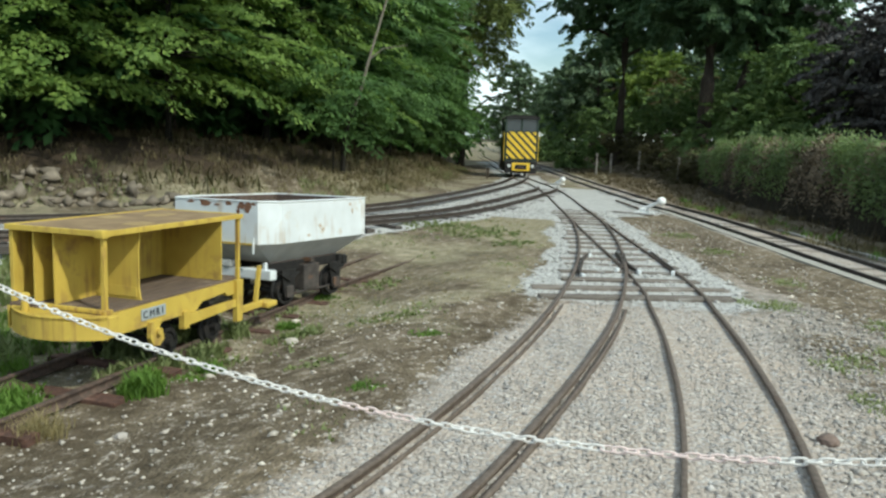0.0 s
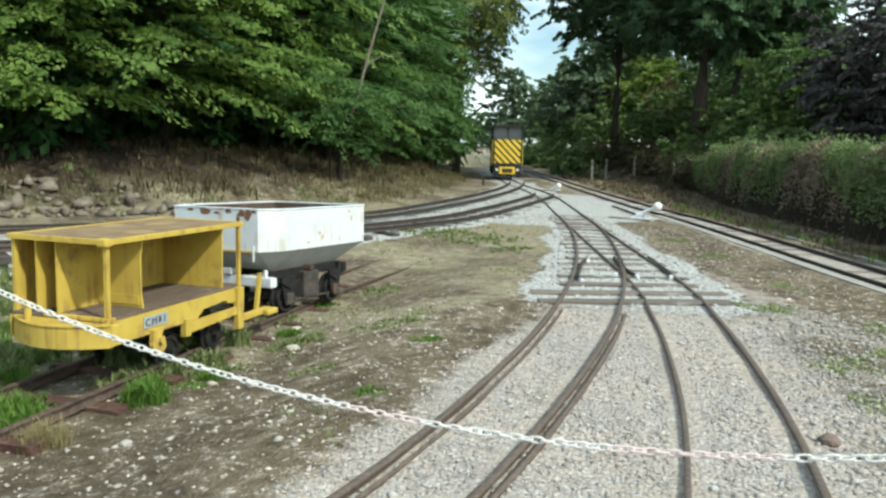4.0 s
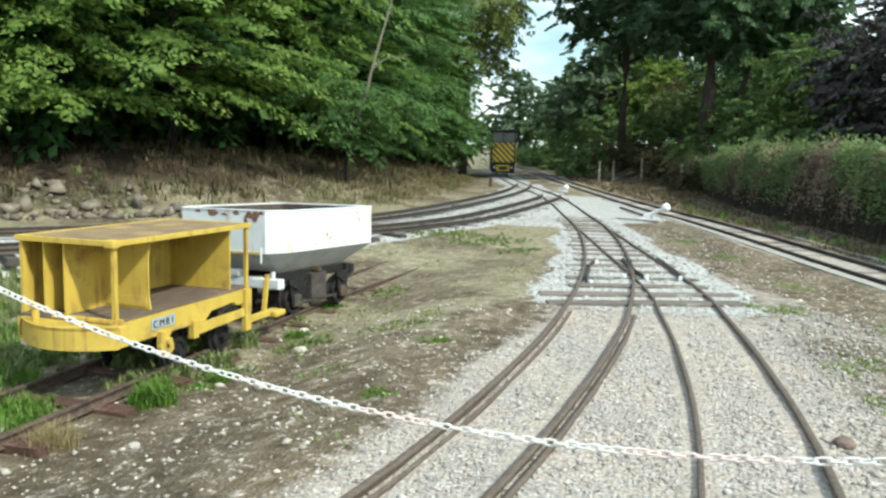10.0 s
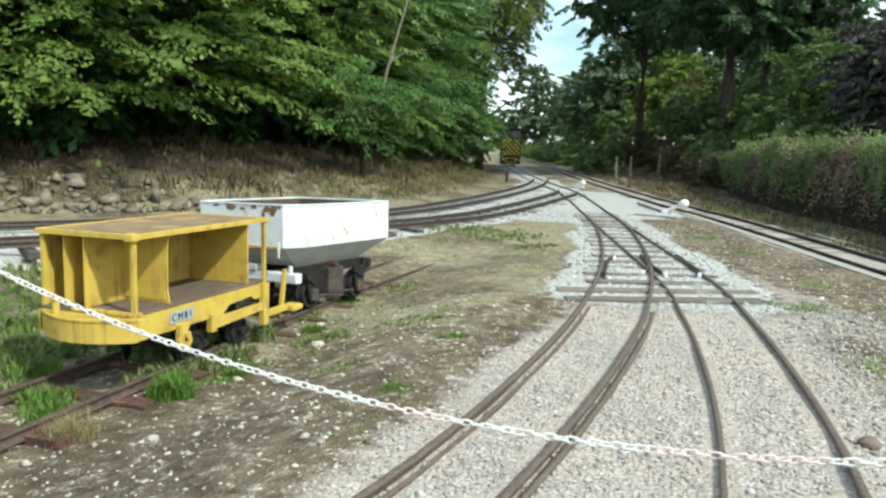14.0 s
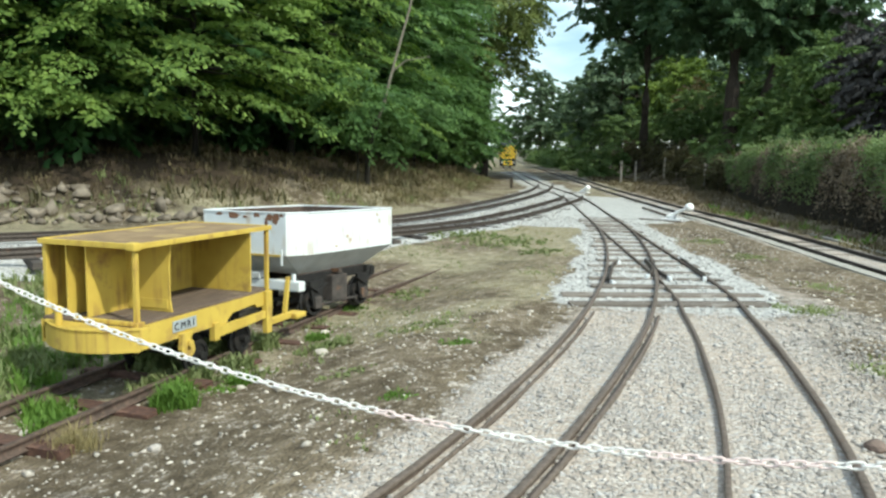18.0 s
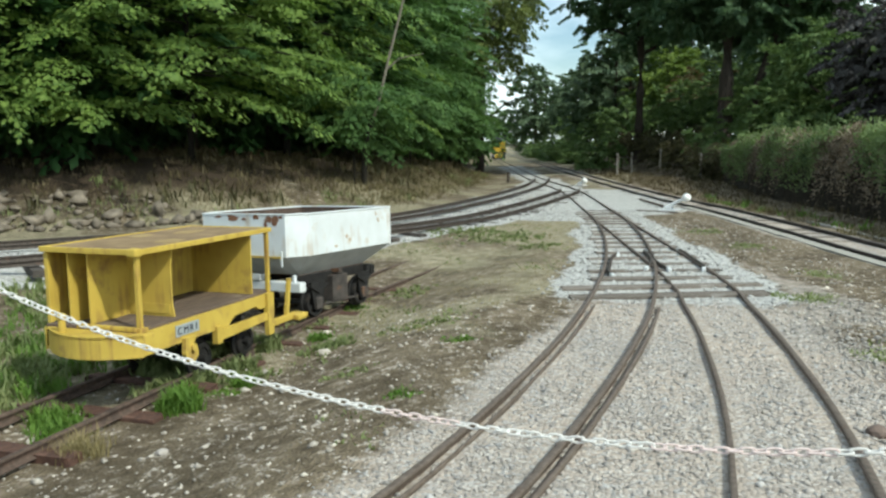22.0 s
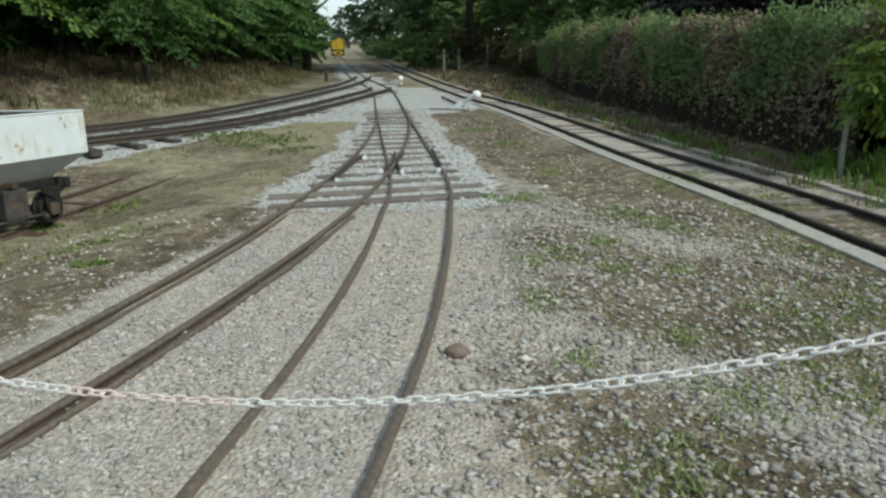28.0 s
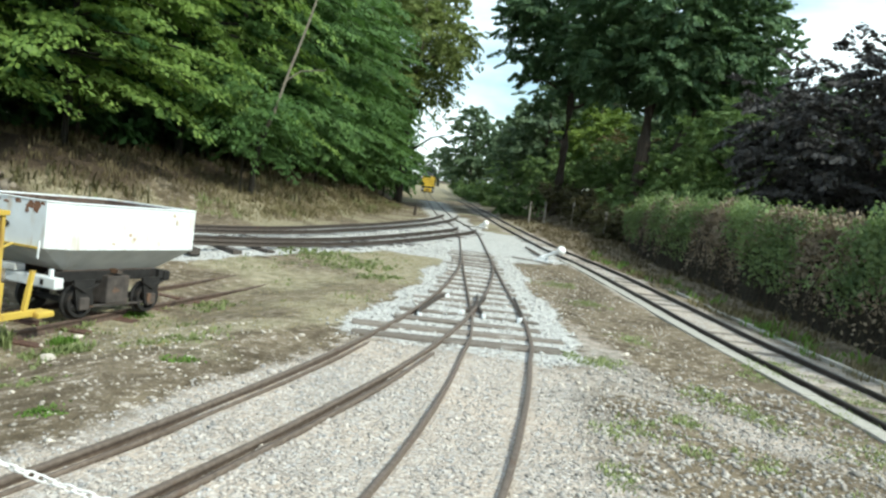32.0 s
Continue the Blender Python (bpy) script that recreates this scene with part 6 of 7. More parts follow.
    tips[:, 2] = top[a] + ground_z(line[a][:, 0], line[a][:, 1]) - 0.08
    c, ax, nr, sz = sprays(r, tips, unit(r.normal(0, 0.28, (m, 3)) + np.array([0, 0, 1.0])), r.uniform(0.3, 0.62, m), 22, 0.085, 0.1, 0.6, 0.12)
    ls = new("tall_growth", leaf_mesh("tall_growth", c, ax, nr, sz, L_BUSH))
    ls.parent = g
    tagged(ls, "long bright shoots above the clipped top", kind="stuff")
    # bare stems at the foot
    for q in range(70):
        i0 = int(r.integers(0, n // 2))
        p = line[i0] + side[i0] * r.uniform(-0.06, 0.1)
        z0 = float(ground_z(p[0], p[1]))
        part("stem", limb(bmesh.new(), [(p[0], p[1], z0 - 0.05), (p[0] + r.normal(0, 0.08), p[1] + r.normal(0, 0.08), z0 + 0.5), (p[0] + r.normal(0, 0.15), p[1] + r.normal(0, 0.15), z0 + 1.0)], 0.013, 0.006, 4), M_BARK, g)
    return g


hedge()
tree("ivy_bush", pose(5.72, 9.75, -0.05), "bright green climbing bush at the end of the hedge", 51, 2.2, 0.5, 0.25, 130, 40, 0.09, L_BUSH, 0.04, spray=0.4, category="bush")


# ---- grass, weeds and stones as loose stuff ----
def blades(name, x, y, h, spread, material, label, per=9, width=0.012, seed=1, category="grass"):
    """Tufts of bent blades at plan points."""
    r = np.random.default_rng(seed)
    k = len(x)
    bx = np.repeat(x, per) + r.normal(0, 1, k * per) * np.repeat(spread, per)
    by = np.repeat(y, per) + r.normal(0, 1, k * per) * np.repeat(spread, per)
    bz = ground_z(bx, by) - 0.01
    hh = np.repeat(h, per) * r.uniform(0.45, 1.15, k * per)
    a = r.uniform(0, 2 * np.pi, k * per)
    out = np.stack([np.cos(a), np.sin(a), 0 * a], 1)
    wd = np.stack([-np.sin(a), np.cos(a), 0 * a], 1) * (width * r.uniform(0.6, 1.4, k * per))[:, None]
    b = np.stack([bx, by, bz], 1)
    mid = b + out * (hh * 0.18)[:, None] + np.array([0, 0, 1.0]) * (hh * 0.6)[:, None]
    tip = b + out * (hh * r.uniform(0.3, 0.75, k * per))[:, None] + np.array([0, 0, 1.0]) * (hh * r.uniform(0.75, 1.0, k * per))[:, None]
    v = np.stack([b - wd, b + wd, mid + wd * 0.8, mid - wd * 0.8, tip], 1).reshape(-1, 3)
    i = np.arange(k * per, dtype=np.int32)[:, None] * 5
    f = np.concatenate([i + np.array([[0, 1, 2]]), i + np.array([[0, 2, 3]]), i + np.array([[3, 2, 4]])], 1).reshape(-1, 3)
    ob = new(name, raw_mesh(name, v, f, material))
    return tagged(ob, label, category, kind="stuff")


def scatter(n, x0, x1, y0, y1, seed, test):
    r = np.random.default_rng(seed)
    x, y = r.uniform(x0, x1, n), r.uniform(y0, y1, n)
    ok = test(x, y, r.uniform(0, 1, n))
    return x[ok], y[ok]


# tall dry grass on the bank
x, y = scatter(7500, -22, -5.5, 9, 40, 61, lambda x, y, u: (bank_height(x, y) > 0.03) & (u < (0.9 - 0.25 * (x < -9.5) * (y < 15.6)) * np.clip(1.35 - 1.5 * bank_height(x, y) + 0.4 * wobble(x, y, 1.1, 3.0), 0.05, 1)))
blades("bank_grass", x, y, RNG.uniform(0.06, 0.26, len(x)), np.full(len(x), 0.08), L_BANK, "tall dry grass on the bank", 10, 0.007, 2)
x, y = scatter(5000, -22, -5.5, 9, 40, 62, lambda x, y, u: (bank_height(x, y) > 0.02) & (bank_height(x, y) < 1.1) & (wobble(x, y, 0.8, 1.0) > 0.15 + 0.4 * bank_height(x, y)))
blades("bank_green_grass", x, y, RNG.uniform(0.08, 0.28, len(x)), np.full(len(x), 0.07), L_WEED, "green grass and weeds on the bank", 9, 0.009, 3)
x, y = scatter(9000, -24, -6.0, 8, 44, 71, lambda x, y, u: (bank_height(x, y) > 0.35) & (bank_height(x, y) < 1.9) & (u < 0.62 + 0.4 * wobble(x, y, 0.9, 2.0)))
blades("bank_litter_growth", x, y, RNG.uniform(0.08, 0.36, len(x)) * (1 + 0.5 * wobble(x, y, 0.7, 5.0)), np.full(len(x), 0.12), L_DEAD, "dead brown stalks and leaf litter under the wood", 9, 0.013, 15)
x, y = scatter(2600, -24, -6.0, 8, 44, 72, lambda x, y, u: (bank_height(x, y) > 0.3) & (bank_height(x, y) < 1.7) & (wobble(x, y, 0.6, 7.0) + 0.4 * wobble(x, y, 1.9, 1.0) > 0.25))
blades("bank_nettles", x, y, RNG.uniform(0.12, 0.5, len(x)), np.full(len(x), 0.14), L_BRAMBLE, "low brambles and nettles creeping down the bank", 9, 0.024, 16)
x, y = scatter(1900, -9.5, -6.2, 19, 44, 69, lambda x, y, u: (bank_height(x, y) > 0.02) & (bank_height(x, y) < 0.75))
blades("tall_straw", x, y, RNG.uniform(0.04, 0.24, len(x)) * (1 + 0.5 * wobble(x, y, 1.7, 2.0)), np.full(len(x), 0.3), L_BANK, "tall pale dry grass at the bank foot", 9, 0.009, 12)
# dry and green grass of the yard, left of the tracks
x, y = scatter(7000, -9, -0.9, 6.5, 18, 63, lambda x, y, u: (zones(x, y)[2] + 0.25 > u + 0.15) & (zones(x, y)[0] < 0.3) & (zones(x, y)[1] < 0.35) & (near_line(x, y, SIDING) > 0.1))
blades("yard_dry_grass", x, y, RNG.uniform(0.01, 0.04, len(x)), np.full(len(x), 0.09), L_STRAW, "short dry grass in the yard", 7, 0.005, 4)
x, y = scatter(4500, -9, -1.2, 2.5, 17, 64, lambda x, y, u: (wobble(x, y, 1.1, 4.0) + 0.5 * wobble(x, y, 3.1, 2.0) > 0.42) & (zones(x, y)[0] < 0.25) & (zones(x, y)[1] < 0.3))
blades("yard_weeds", x, y, RNG.uniform(0.015, 0.06, len(x)), np.full(len(x), 0.06), L_WEED, "low weeds on bare soil", 6, 0.008, 5)
# lush tufts and weeds by the siding: place, height, spread, number
TUFTS = [(-3.1, 4.42, 0.2, 0.12, 90), (-3.22, 4.62, 0.16, 0.08, 40), (-2.92, 4.98, 0.13, 0.07, 40), (-3.0, 4.8, 0.08, 0.08, 20), (-2.97, 6.38, 0.1, 0.09, 36), (-3.55, 3.85, 0.16, 0.14, 60), (-3.75, 4.0, 0.18, 0.12, 40), (-4.05, 5.32, 0.2, 0.08, 36),
         (-4.6, 5.1, 0.2, 0.3, 50), (-5.2, 5.6, 0.24, 0.45, 60), (-4.3, 4.5, 0.18, 0.18, 40), (-5.0, 4.4, 0.22, 0.35, 60), (-6.0, 6.4, 0.2, 0.6, 50), (-4.9, 6.6, 0.18, 0.3, 30), (-3.2, 7.75, 0.09, 0.12, 30), (-1.55, 6.2, 0.05, 0.09, 20), (-1.62, 4.75, 0.04, 0.07, 26)]
SOFT = [(-3.35, 5.0, 0.17, 0.12, 60), (-3.2, 5.35, 0.15, 0.12, 50), (-3.45, 4.75, 0.14, 0.12, 50), (-2.7, 6.05, 0.1, 0.16, 40), (-3.75, 5.15, 0.26, 0.16, 110), (-3.95, 5.35, 0.26, 0.14, 80), (-3.5, 5.65, 0.26, 0.1, 80), (-3.3, 6.0, 0.2, 0.1, 40), (-3.95, 6.05, 0.14, 0.12, 30), (-3.1, 5.2, 0.09, 0.2, 40), (-3.3, 5.55, 0.08, 0.15, 30), (-4.5, 5.8, 0.2, 0.35, 120), (-5.4, 6.5, 0.22, 0.5, 160), (-4.7, 4.9, 0.2, 0.4, 110), (-5.6, 5.2, 0.22, 0.5, 140), (-6.6, 7.2, 0.2, 0.7, 160), (-4.6, 3.9, 0.2, 0.4, 90),
        (-3.3, 6.9, 0.08, 0.2, 40), (-2.3, 5.5, 0.05, 0.15, 20), (-2.2, 7.1, 0.06, 0.25, 40), (-2.75, 8.6, 0.07, 0.3, 50), (-2.6, 13.6, 0.09, 0.5, 120), (-1.8, 12.4, 0.06, 0.3, 60), (-3.6, 14.2, 0.09, 0.5, 110)]
for lst, mm, nm, lb, per, wd in ((TUFTS, L_GRASS, "green_tufts", "lush green grass tufts beside the siding", 9, 0.007), (SOFT, L_WEED, "weed_clumps", "dull grey-green weeds along the siding", 10, 0.010)):
    r = np.random.default_rng(70)
    tx = np.concatenate([r.normal(a * (1.13 if a < -2.5 and b < 9 else 1.0), s * 0.7, k) for a, b, hgt, s, k in lst])
    ty = np.concatenate([r.normal(b * (1.13 if a < -2.5 and b < 9 else 1.0), s * 0.7, k) for a, b, hgt, s, k in lst])
    th = np.concatenate([hgt * r.uniform(0.3, 1.05, k) for a, b, hgt, s, k in lst])
    blades(nm, tx, ty, th, np.full(len(tx), 0.025), mm, lb, per, wd, 6)
tx, ty = RNG.normal(-3.62, 0.07, 46), RNG.normal(4.07, 0.07, 46)
blades("straw_tuft", tx, ty, np.full(46, 0.19), np.full(46, 0.02), L_STRAW, "pale straw-coloured grass tuft", 9, 0.0022, 8)
# weeds and dry grass along the foot of the hedge
def hedge_foot(n, seed, lo, hi):
    x, y = scatter(n, 1.5, 6.5, 5.0, 28.0, seed, lambda x, y, u: (x - np.interp(y, FARLINE[:, 1], FARLINE[:, 0]) > lo) & (x - np.interp(y, FARLINE[:, 1], FARLINE[:, 0]) < hi) & (u < 0.35 + 0.9 * wobble(x, y, 1.6, 0.4 * seed)))
    return x, y


x, y = hedge_foot(5200, 3, 0.62, 1.5)
blades("foot_straw", x, y, RNG.uniform(0.05, 0.2, len(x)), np.full(len(x), 0.06), L_BANK, "dry grass along the foot of the hedge", 9, 0.007, 23)
x, y = hedge_foot(2600, 8, 0.7, 1.5)
blades("foot_weeds", x, y, RNG.uniform(0.06, 0.24, len(x)), np.full(len(x), 0.05), L_GRASS, "green weeds along the foot of the hedge", 9, 0.010, 24)
# tall weeds where the hedge ends
x, y = scatter(900, 4.95, 9.0, 6.8, 10.6, 97, lambda x, y, u: (x > np.interp(y, FARLINE[:, 1], FARLINE[:, 0]) + 1.15) & (u < 0.5 + 0.5 * wobble(x, y, 2.3, 1.0)))
blades("verge_weeds", x, y, RNG.uniform(0.12, 0.42, len(x)), np.full(len(x), 0.05), L_GRASS, "tall bright weeds at the end of the hedge", 10, 0.010, 14)
# grass among the stones on the right
CLUMPS = [(1.24, 8.75, 0.10), (1.48, 8.5, 0.12), (1.67, 8.63, 0.14), (1.61, 6.35, 0.12), (1.9, 6.57, 0.16), (2.22, 6.88, 0.12), (2.49, 7.99, 0.2), (2.89, 7.32, 0.16), (3.29, 9.41, 0.3), (2.71, 7.55, 0.14), (1.67, 5.43, 0.12), (2.21, 6.16, 0.10),
          (2.61, 6.13, 0.12), (4.1, 8.6, 0.3), (3.62, 6.85, 0.35), (3.66, 8.09, 0.2), (3.5, 9.9, 0.3), (3.1, 5.2, 0.3), (2.4, 4.9, 0.14), (3.5, 4.2, 0.3), (2.0, 10.2, 0.2), (1.4, 12.8, 0.25), (0.9, 14.8, 0.3),
          (2.1, 3.55, 0.2), (1.85, 2.95, 0.2), (2.95, 4.35, 0.3), (3.75, 5.6, 0.3), (1.8, 4.55, 0.1), (2.45, 4.15, 0.16), (1.95, 3.3, 0.22), (3.6, 5.0, 0.35)]
r = np.random.default_rng(65)
tx = np.concatenate([r.normal(a, s * 0.6, int(s * 420)) for a, b, s in CLUMPS])
ty = np.concatenate([r.normal(b, s * 0.9, int(s * 420)) for a, b, s in CLUMPS])
blades("gravel_grass", tx, ty, r.uniform(0.01, 0.05, len(tx)), np.full(len(tx), 0.035), L_TURF, "sparse green grass growing through gravel", 9, 0.006, 9)
x, y = scatter(6500, -4, 6, 12, 58, 66, lambda x, y, u: (near_line(x, y, upto(FARLINE, 10, 60)) > 0.75) & (x > np.interp(y, FARLINE[:, 1], FARLINE[:, 0])) & (u < 0.7))
blades("cutting_grass", x, y, RNG.uniform(0.06, 0.22, len(x)), np.full(len(x), 0.08), L_DEAD, "dry brown grass beside the running line", 7, 0.014, 10)


def stones(name, x, y, size, material, label, seed, sink=0.3, flat=0.65, category="stones", jag=0.2):
    """Loose angular stones on the ground, as one mesh."""
    r = np.random.default_rng(seed)
    base = np.array([(1, 0, 0), (-1, 0, 0), (0, 1, 0), (0, -1, 0), (0, 0, 1), (0, 0, -1), (0.6, 0.6, 0.55), (-0.6, -0.5, 0.6)], float)
    k = len(x)
    tri = np.array([(6, 4, 0), (6, 2, 4), (6, 0, 2), (7, 4, 1), (7, 3, 4), (7, 1, 3), (4, 2, 1), (4, 3, 0), (5, 2, 0), (5, 1, 2), (5, 3, 1), (5, 0, 3)], np.int32)
    p = base[None] * (1 + r.normal(0, jag, (k, 8, 1))) + r.normal(0, 0.09, (k, 8, 3))
    a = r.uniform(0, 2 * np.pi, k)
    ca, sa = np.cos(a)[:, None], np.sin(a)[:, None]
    st = r.uniform(0.7, 1.35, (k, 1))
    px, py = p[..., 0] * st, p[..., 1] / st
    s = size[:, None] * 0.5
    v = np.stack([(px * ca - py * sa) * s + x[:, None], (px * sa + py * ca) * s + y[:, None],
                  p[..., 2] * s * flat + (ground_z(x, y) + size * 0.5 * flat * (1 - 2 * sink))[:, None]], -1)
    f = (np.arange(k, dtype=np.int32)[:, None, None] * 8 + tri[None]).reshape(-1, 3)
    return tagged(new(name, raw_mesh(name, v.reshape(-1, 3), f, material)), label, category, kind="stuff")


def off_rails(x, y):
    out = np.full(len(x), 9.0)
    for k, line in enumerate((LEFT, upto(RIGHT, -2, 20), upto(FARLINE, 0, 20))):
        for o in (-GAUGE / 2, GAUGE / 2):
            c = aside(line, o)
            if k < 2:
                c = eased(c, k, 1 if o > 0 else -1)
            out = np.minimum(out, near_line(x, y, c))
    return out > 0.10


x, y = scatter(56000, -2.6, 4.4, 2.1, 8.6, 81, lambda x, y, u: (u < 1.3 * zones(x, y)[0] * np.clip(1.15 - (y - 2) / 9, 0.25, 1)) & off_rails(x, y))
stones("gravel_stones", x, y, np.exp(RNG.normal(-3.82, 0.38, len(x))), M_PEBBLE, "loose grey and pinkish gravel between the rails", 82, 0.45, 0.5, category="gravel")
gl = np.concatenate([eased(aside(upto(LEFT, 1.5, 8.0), o), 0, 1 if o > 0 else -1) for o in (-GAUGE / 2 + 0.028, GAUGE / 2 + 0.056)])
gi = np.random.default_rng(77).integers(0, len(gl), 900)
stones("groove_stones", gl[gi, 0] + np.random.default_rng(78).normal(0, 0.007, 900), gl[gi, 1] + np.random.default_rng(79).uniform(-0.12, 0.12, 900), np.exp(np.random.default_rng(80).normal(-4.1, 0.25, 900)), M_PEBBLE, "small pale stones caught in the rail grooves", 76, 0.1, 0.7, category="gravel")
x, y = scatter(5200, -4.5, -0.8, 2.3, 8.0, 83, lambda x, y, u: (zones(x, y)[0] < 0.5) & (u < 0.28 + 0.3 * wobble(x, y, 1.4, 2.2)))
stones("soil_pebbles", x, y, np.exp(RNG.normal(-3.8, 0.45, len(x))), M_SOILPEB, "scattered pale pebbles on bare soil", 84, category="gravel")
x, y = scatter(7000, 0.2, 4.4, 3.0, 17.0, 93, lambda x, y, u: (zones(x, y)[0] < 0.6) & (zones(x, y)[1] < 0.3) & (x < np.interp(y, FARLINE[:, 1], FARLINE[:, 0]) - 0.85) & (u < 0.55) & off_rails(x, y))
stones("patch_pebbles", x, y, np.exp(RNG.normal(-3.7, 0.4, len(x))), M_SOILPEB, "pebbles scattered over a brown soil patch", 94, category="gravel")
x, y = scatter(14000, -2.6, 2.0, 7.8, 19.5, 85, lambda x, y, u: (u < zones(x, y)[1] * 0.6) & off_rails(x, y))
stones("turnout_ballast", x, y, np.exp(RNG.normal(-3.4, 0.28, len(x))), M_BALLAST, "pale crushed ballast round the turnout", 86, category="ballast")
x, y = scatter(16000, -10, -2.4, 9.0, 26, 87, lambda x, y, u: (u < zones(x, y)[1] * 0.5) & (np.minimum(np.abs(near_line(x, y, INNER) - 0.32), np.abs(near_line(x, y, OUTER) - 0.32)) > 0.09))
stones("curve_ballast", x, y, np.exp(RNG.normal(-3.1, 0.28, len(x))), M_BALLAST, "pale crushed ballast along the curved tracks", 88, category="ballast")
x, y = scatter(15000, 0.9, 4.3, 1.7, 8.5, 89, lambda x, y, u: (u < 0.75 * soft((x - 0.9 + 0.3 * wobble(x, y, 2.0, 1.0)) / 0.9) * np.clip(1.2 - (y - 2) / 9, 0.3, 1)) & off_rails(x, y) & (x < np.interp(y, FARLINE[:, 1], FARLINE[:, 0]) - 0.7))
stones("coarse_stones", x, y, np.exp(RNG.normal(-3.55, 0.38, len(x))), M_COARSE, "coarse rounded grey stones by the soil edge", 90, 0.35, 0.6, category="stones")
x, y = scatter(560, -14.5, -8.6, 10.8, 15.4, 91, lambda x, y, u: (np.abs(x - np.interp(y, BANKFOOT[:, 1], BANKFOOT[:, 0]) + 0.8) < 1.3))
stones("rock_pile", x, y, np.clip(np.exp(RNG.normal(-1.85, 0.5, len(x))), 0.06, 0.45), M_ROCK, "heap of brownish-grey rocks at the foot of the bank", 92, 0.25, 0.8, category="rocks", jag=0.42)
for i, (sx_, sy_, d_, mm) in enumerate(((1.21, 4.6, 0.13, M_RUSTSTONE), (-0.16, 3.08, 0.07, M_RUSTSTONE), (1.45, 4.15, 0.09, M_PEBBLE), (-2.98, 6.55, 0.13, M_SOILPEB), (-3.02, 4.1, 0.08, M_PEBBLE), (-2.75, 5.3, 0.11, M_SOILPEB), (2.65, 3.0, 0.10, M_PEBBLE), (3.05, 2.75, 0.12, M_PEBBLE))):
    bm = ball((0, 0, 0), d_ / 2, None, 2, 0.62)
    rr = np.random.default_rng(i)
    for v in bm.verts:
        v.co *= 1 + rr.normal(0, 0.07)
    st = part("stone", bm, mm)
    st.matrix_basis = at_ground(sx_, sy_, i * 40, 0.012)
    tagged(st, "single larger reddish stone lying on the gravel" if mm is M_RUSTSTONE else "single larger pale stone lying on the gravel", "stone", "larger stones")


# ---- fence posts ----
for i, (x, y) in enumerate(FENCE + [(5.15, 9.8)]):
    g = thing("fence_post", at_ground(x, y, 0, 0), "grey weathered fence post in front of the hedge", "fence post", "posts of the fence")
    h = 1.15 if i < 4 else 1.0
    part("post", box(-0.05, 0.05, -0.05, 0.05, -0.1, h, 0.012) if i < 4 else rod((0, 0, -0.1), (0.03, 0, h), 0.03, 10), M_POST, g)
    part("staple", box(-0.055, 0.055, -0.056, -0.05, h * 0.8, h * 0.83), M_BLACK, g)
for z in (0.45, 0.9):
    w = new("fence_wire", raw_mesh("fence_wire", *[np.array(q) for q in ([(x + dx, y, float(ground_z(x, y)) + z + dz) for x, y in FENCE for dx, dz in ((-0.004, 0), (0.004, 0), (0, 0.007))],
            [(i * 3 + a, i * 3 + b, i * 3 + 3 + b, i * 3 + 3 + a) for i in range(len(FENCE) - 1) for a, b in ((0, 1), (1, 2), (2, 0))])], M_POST))
    tagged(w, "thin rusty wire strung between the fence posts", "wire", "wires of the fence")

wp = thing("fence_post", at_ground(6.25, 9.0), "short weathered wooden post standing in tall weeds", "fence post", "posts of the fence")
part("post", box(-0.06, 0.06, -0.06, 0.06, -0.1, 0.95, 0.012), M_POST, wp)


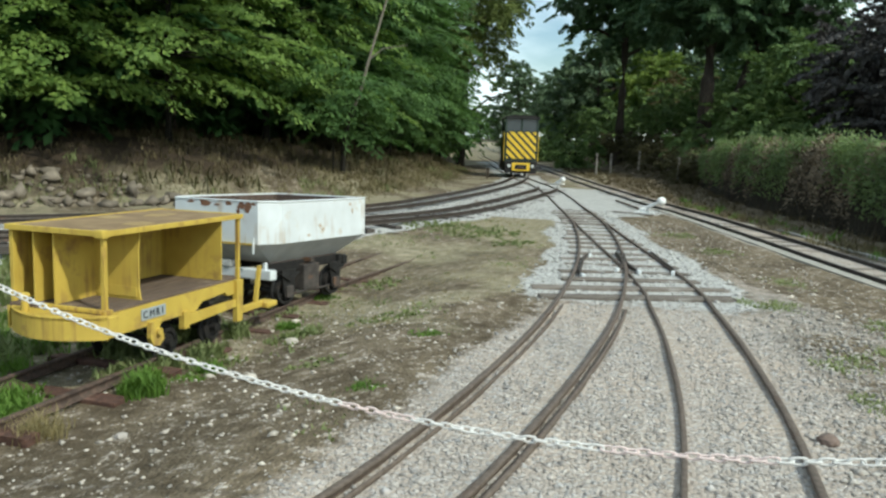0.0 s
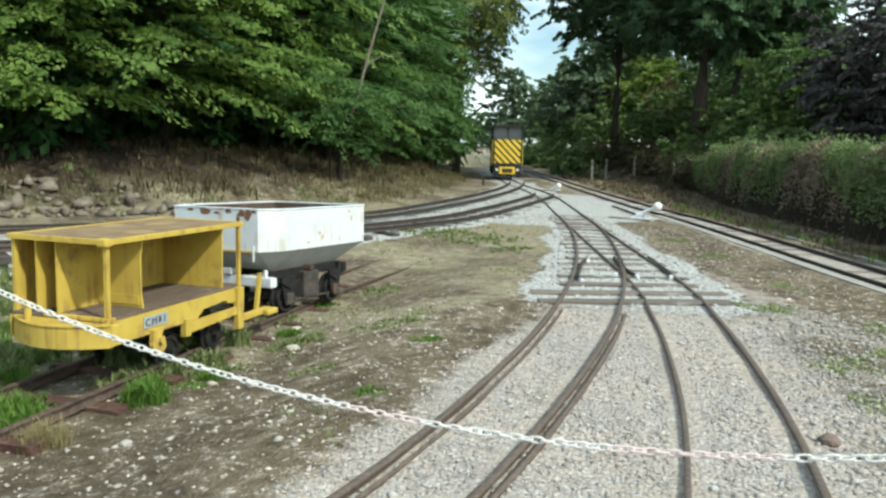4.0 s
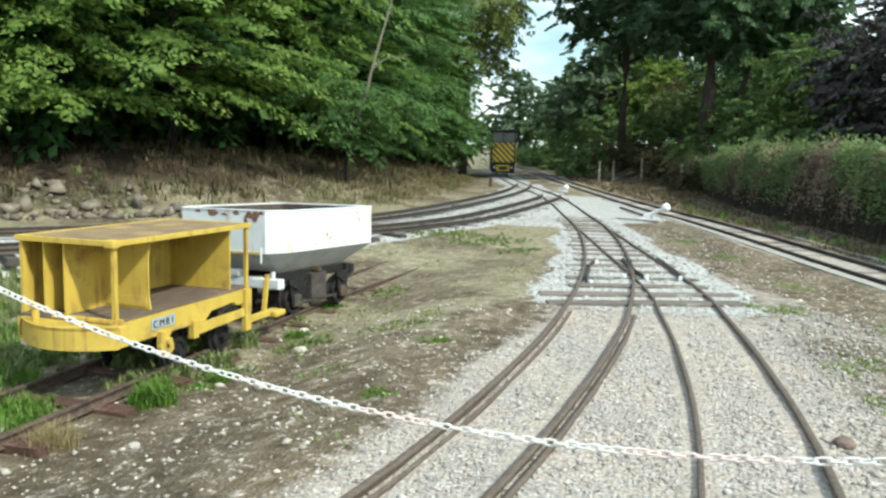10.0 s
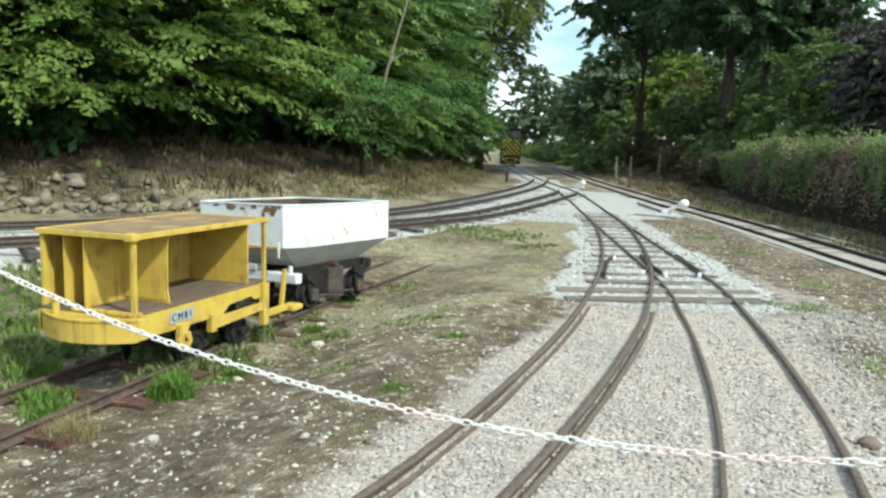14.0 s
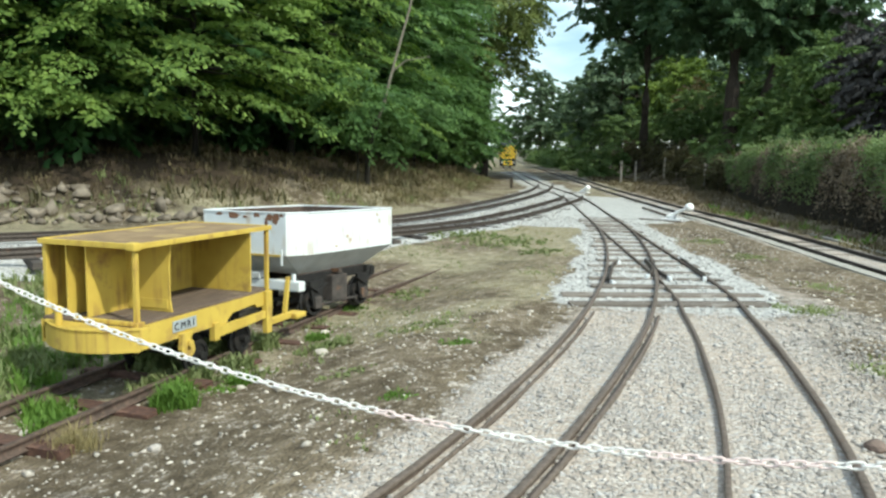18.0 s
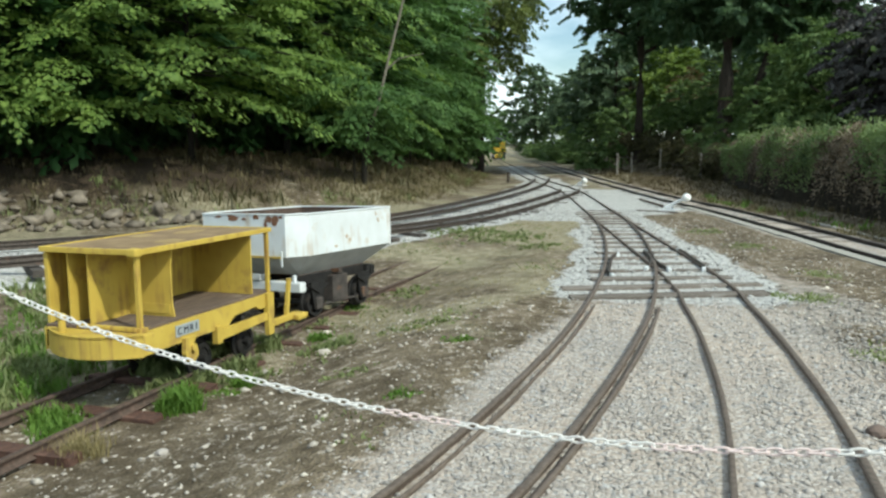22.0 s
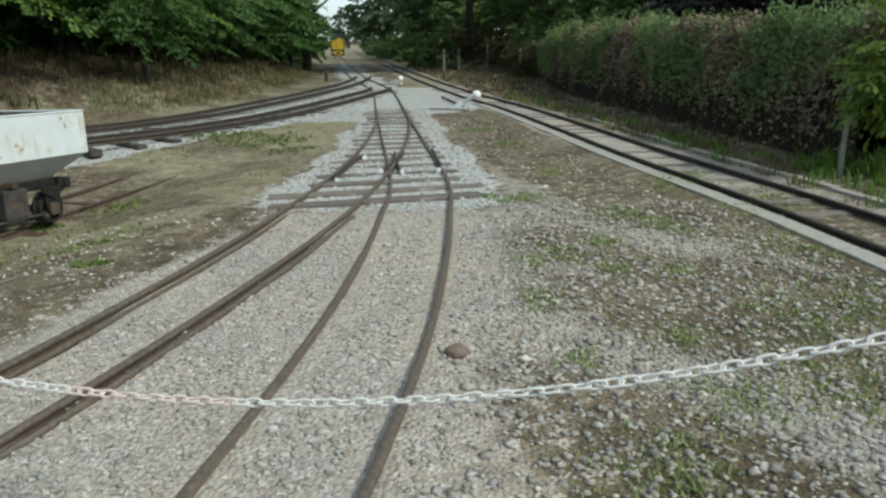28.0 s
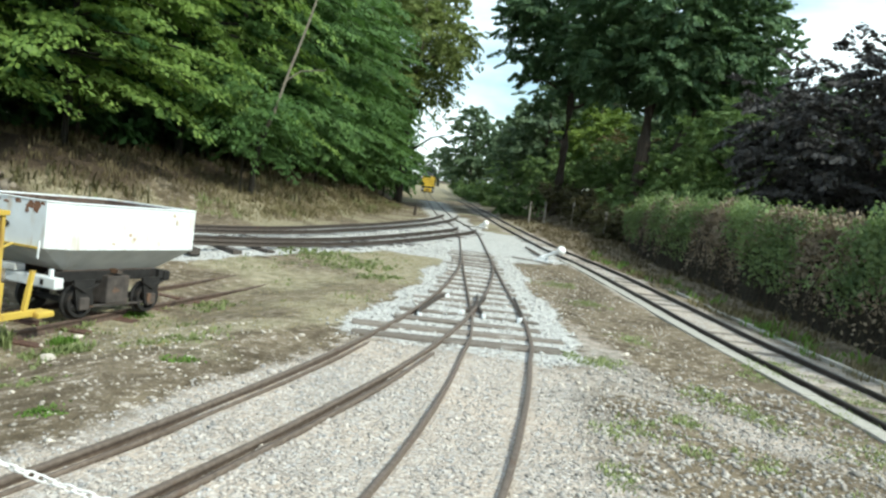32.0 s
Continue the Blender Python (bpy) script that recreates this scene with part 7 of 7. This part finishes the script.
# ---- parked car behind the end of the hedge ----
def parked_car():
    """Side on, its front towards -x; the near side is at y = 0 and it is 1.8 m wide."""
    g = thing("parked_car", at_ground(7.75, 12.2, 0, 0.0), "black off-road car parked behind the end of the hedge", "car")
    lower = [(-0.80, 0.42), (-0.84, 0.70), (-0.70, 0.98), (0.50, 1.08), (3.30, 1.08), (3.42, 0.95), (3.42, 0.45), (3.05, 0.36), (2.98, 0.62), (2.75, 0.80), (2.42, 0.80), (2.18, 0.62), (2.10, 0.36),
             (0.52, 0.36), (0.44, 0.62), (0.20, 0.80), (-0.16, 0.80), (-0.40, 0.62), (-0.48, 0.40)]
    body = part("body", prism(lower, "y", 0.0, 1.8), M_CARBLACK, g, "black painted body")
    part("cabin", prism([(0.45, 1.08), (1.02, 1.66), (1.2, 1.72), (3.0, 1.72), (3.28, 1.08)], "y", 0.10, 1.70), M_CARBLACK, g)
    for a, b, c, d in ((0.74, 1.10, 1.80, 1.80), (1.90, 1.90, 2.95, 3.08)):
        part("side_window", prism([(a, 1.12), (b, 1.60), (c, 1.60), (d, 1.12)], "y", 0.088, 0.102), M_GLASS, g, "dark side window")
    for x in (0.02, 2.58):
        arch = [(x + 0.50 * math.cos(a), 0.36 + 0.48 * math.sin(a)) for a in np.linspace(0.05, math.pi - 0.05, 13)]
        part("wheel_arch", prism(arch + [(x + 0.44 * math.cos(a), 0.36 + 0.42 * math.sin(a)) for a in np.linspace(math.pi - 0.05, 0.05, 13)], "y", -0.05, 0.02), M_CARTRIM, g, "grey plastic wheel-arch lip")
        for y in (0.12, 1.68):
            w = part("wheel", rod((x, y - 0.11, 0.37), (x, y + 0.11, 0.37), 0.37, 24), M_TYRE, g, "black tyre")
            part("rim", rod((x, y - 0.125, 0.37), (x, y - 0.09, 0.37), 0.21, 18), M_CARTRIM, w)
    part("side_step", box(0.62, 2.02, -0.10, 0.06, 0.30, 0.36, 0.015), M_STEP, g, "bright metal side step")
    part("bonnet_seam", box(-0.62, 0.46, -0.006, 0.0, 0.955, 0.975), M_CARTRIM, g)
    part("indicator", box(0.30, 0.38, -0.012, 0.0, 0.88, 0.92, 0.004), M_WHITE, g, "small pale side lamp")
    part("mirror", box(0.62, 0.80, -0.20, 0.0, 1.10, 1.26, 0.03), M_CARBLACK, g)
    part("door_handle", box(1.62, 1.78, -0.03, 0.0, 0.98, 1.01, 0.006), M_CARTRIM, g)
    part("bumper", box(-0.92, -0.74, 0.05, 1.75, 0.40, 0.62, 0.03), M_CARTRIM, g)
    for y in (0.22, 1.58):
        part("headlight", rod((-0.87, y, 0.80), (-0.80, y, 0.80), 0.10, 16), M_GLASS, g, "round headlight")
    return g


parked_car()

# low iron frame left lying in the weeds
fr = thing("iron_frame", at_ground(-7.35, 8.6, 40), "low dark iron frame standing in the weeds", "frame")
for q in (-0.3, 0.3):
    part("leg", box(q - 0.03, q + 0.03, -0.03, 0.03, -0.1, 0.24, 0.006), M_BLACK, fr)
part("bar", box(-0.36, 0.36, -0.04, 0.04, 0.24, 0.30, 0.008), M_BLACK, fr)

# far signal disc and post by the line
sg = thing("signal_post", at_ground(-17.0, 77.0), "slim post with a round white disc beside the line", "signal")
part("post", rod((0, 0, -0.1), (0, 0, 1.5), 0.05), M_POST, sg)
part("disc", rod((0, -0.07, 1.55), (0, -0.04, 1.55), 0.28, 18), M_WHITE, sg, "round white disc")
sp = thing("short_post", at_ground(-6.15, 33.5), "short dark wooden stake at the bank foot", "post")
part("stake", box(-0.06, 0.06, -0.06, 0.06, -0.1, 0.5, 0.015), M_BARK, sp)


# ---- what moves ----
def motions():
    """The locomotive rolls away along the straight road and stops far off."""
    line = RIGHT[RIGHT[:, 1] > 26]
    rows = []
    for t, y in ((0, 34.3), (3, 37.4), (6, 40.6), (9, 44.6), (11, 48.4), (13, 53.2), (15, 58.8), (17, 65.0), (19, 72.0), (21, 78.5), (23, 83.0), (25, 85.2), (27, 86.0), (28, 86.0), (32, 86.0)):
        x = float(np.interp(y, line[:, 1], line[:, 0]))
        x2 = float(np.interp(y + 2, line[:, 1], line[:, 0]))
        rows.append((t, pose(x, y, 0.06, 0, 0, math.degrees(math.atan2(2, x2 - x)) - 90)))
    walk(LOCO, rows)
    # the chain swings and slackens as the viewer steps aside
    rows = [(0, pose(0, 0, 0)), (24.7, pose(0, 0, 0))]
    for t, dx, dy, dz, ry, rz in ((25.0, 0.0, 0.02, -0.04, -2.2, 0.0), (25.5, 0.12, 0.25, 0.06, 5.6, -0.3), (27.5, 0.07, 0.39, 0.0, 5.2, -1.0), (28.0, 0.07, 0.39, -0.06, 4.8, -0.9), (28.6, 0.12, 0.41, -0.09, 4.7, -0.4),
                                  (29.0, 0.08, 0.39, -0.19, 3.7, 0.7), (30.0, 0.11, 0.41, -0.17, 3.8, 0.4), (31.0, 0.11, 0.41, -0.15, 3.7, 0.5), (32.0, 0.11, 0.41, -0.16, 3.6, 0.6)):
        rows.append((t, pose(dx, dy, dz, 0, ry, rz)))
    walk(CHAIN, rows)


motions()
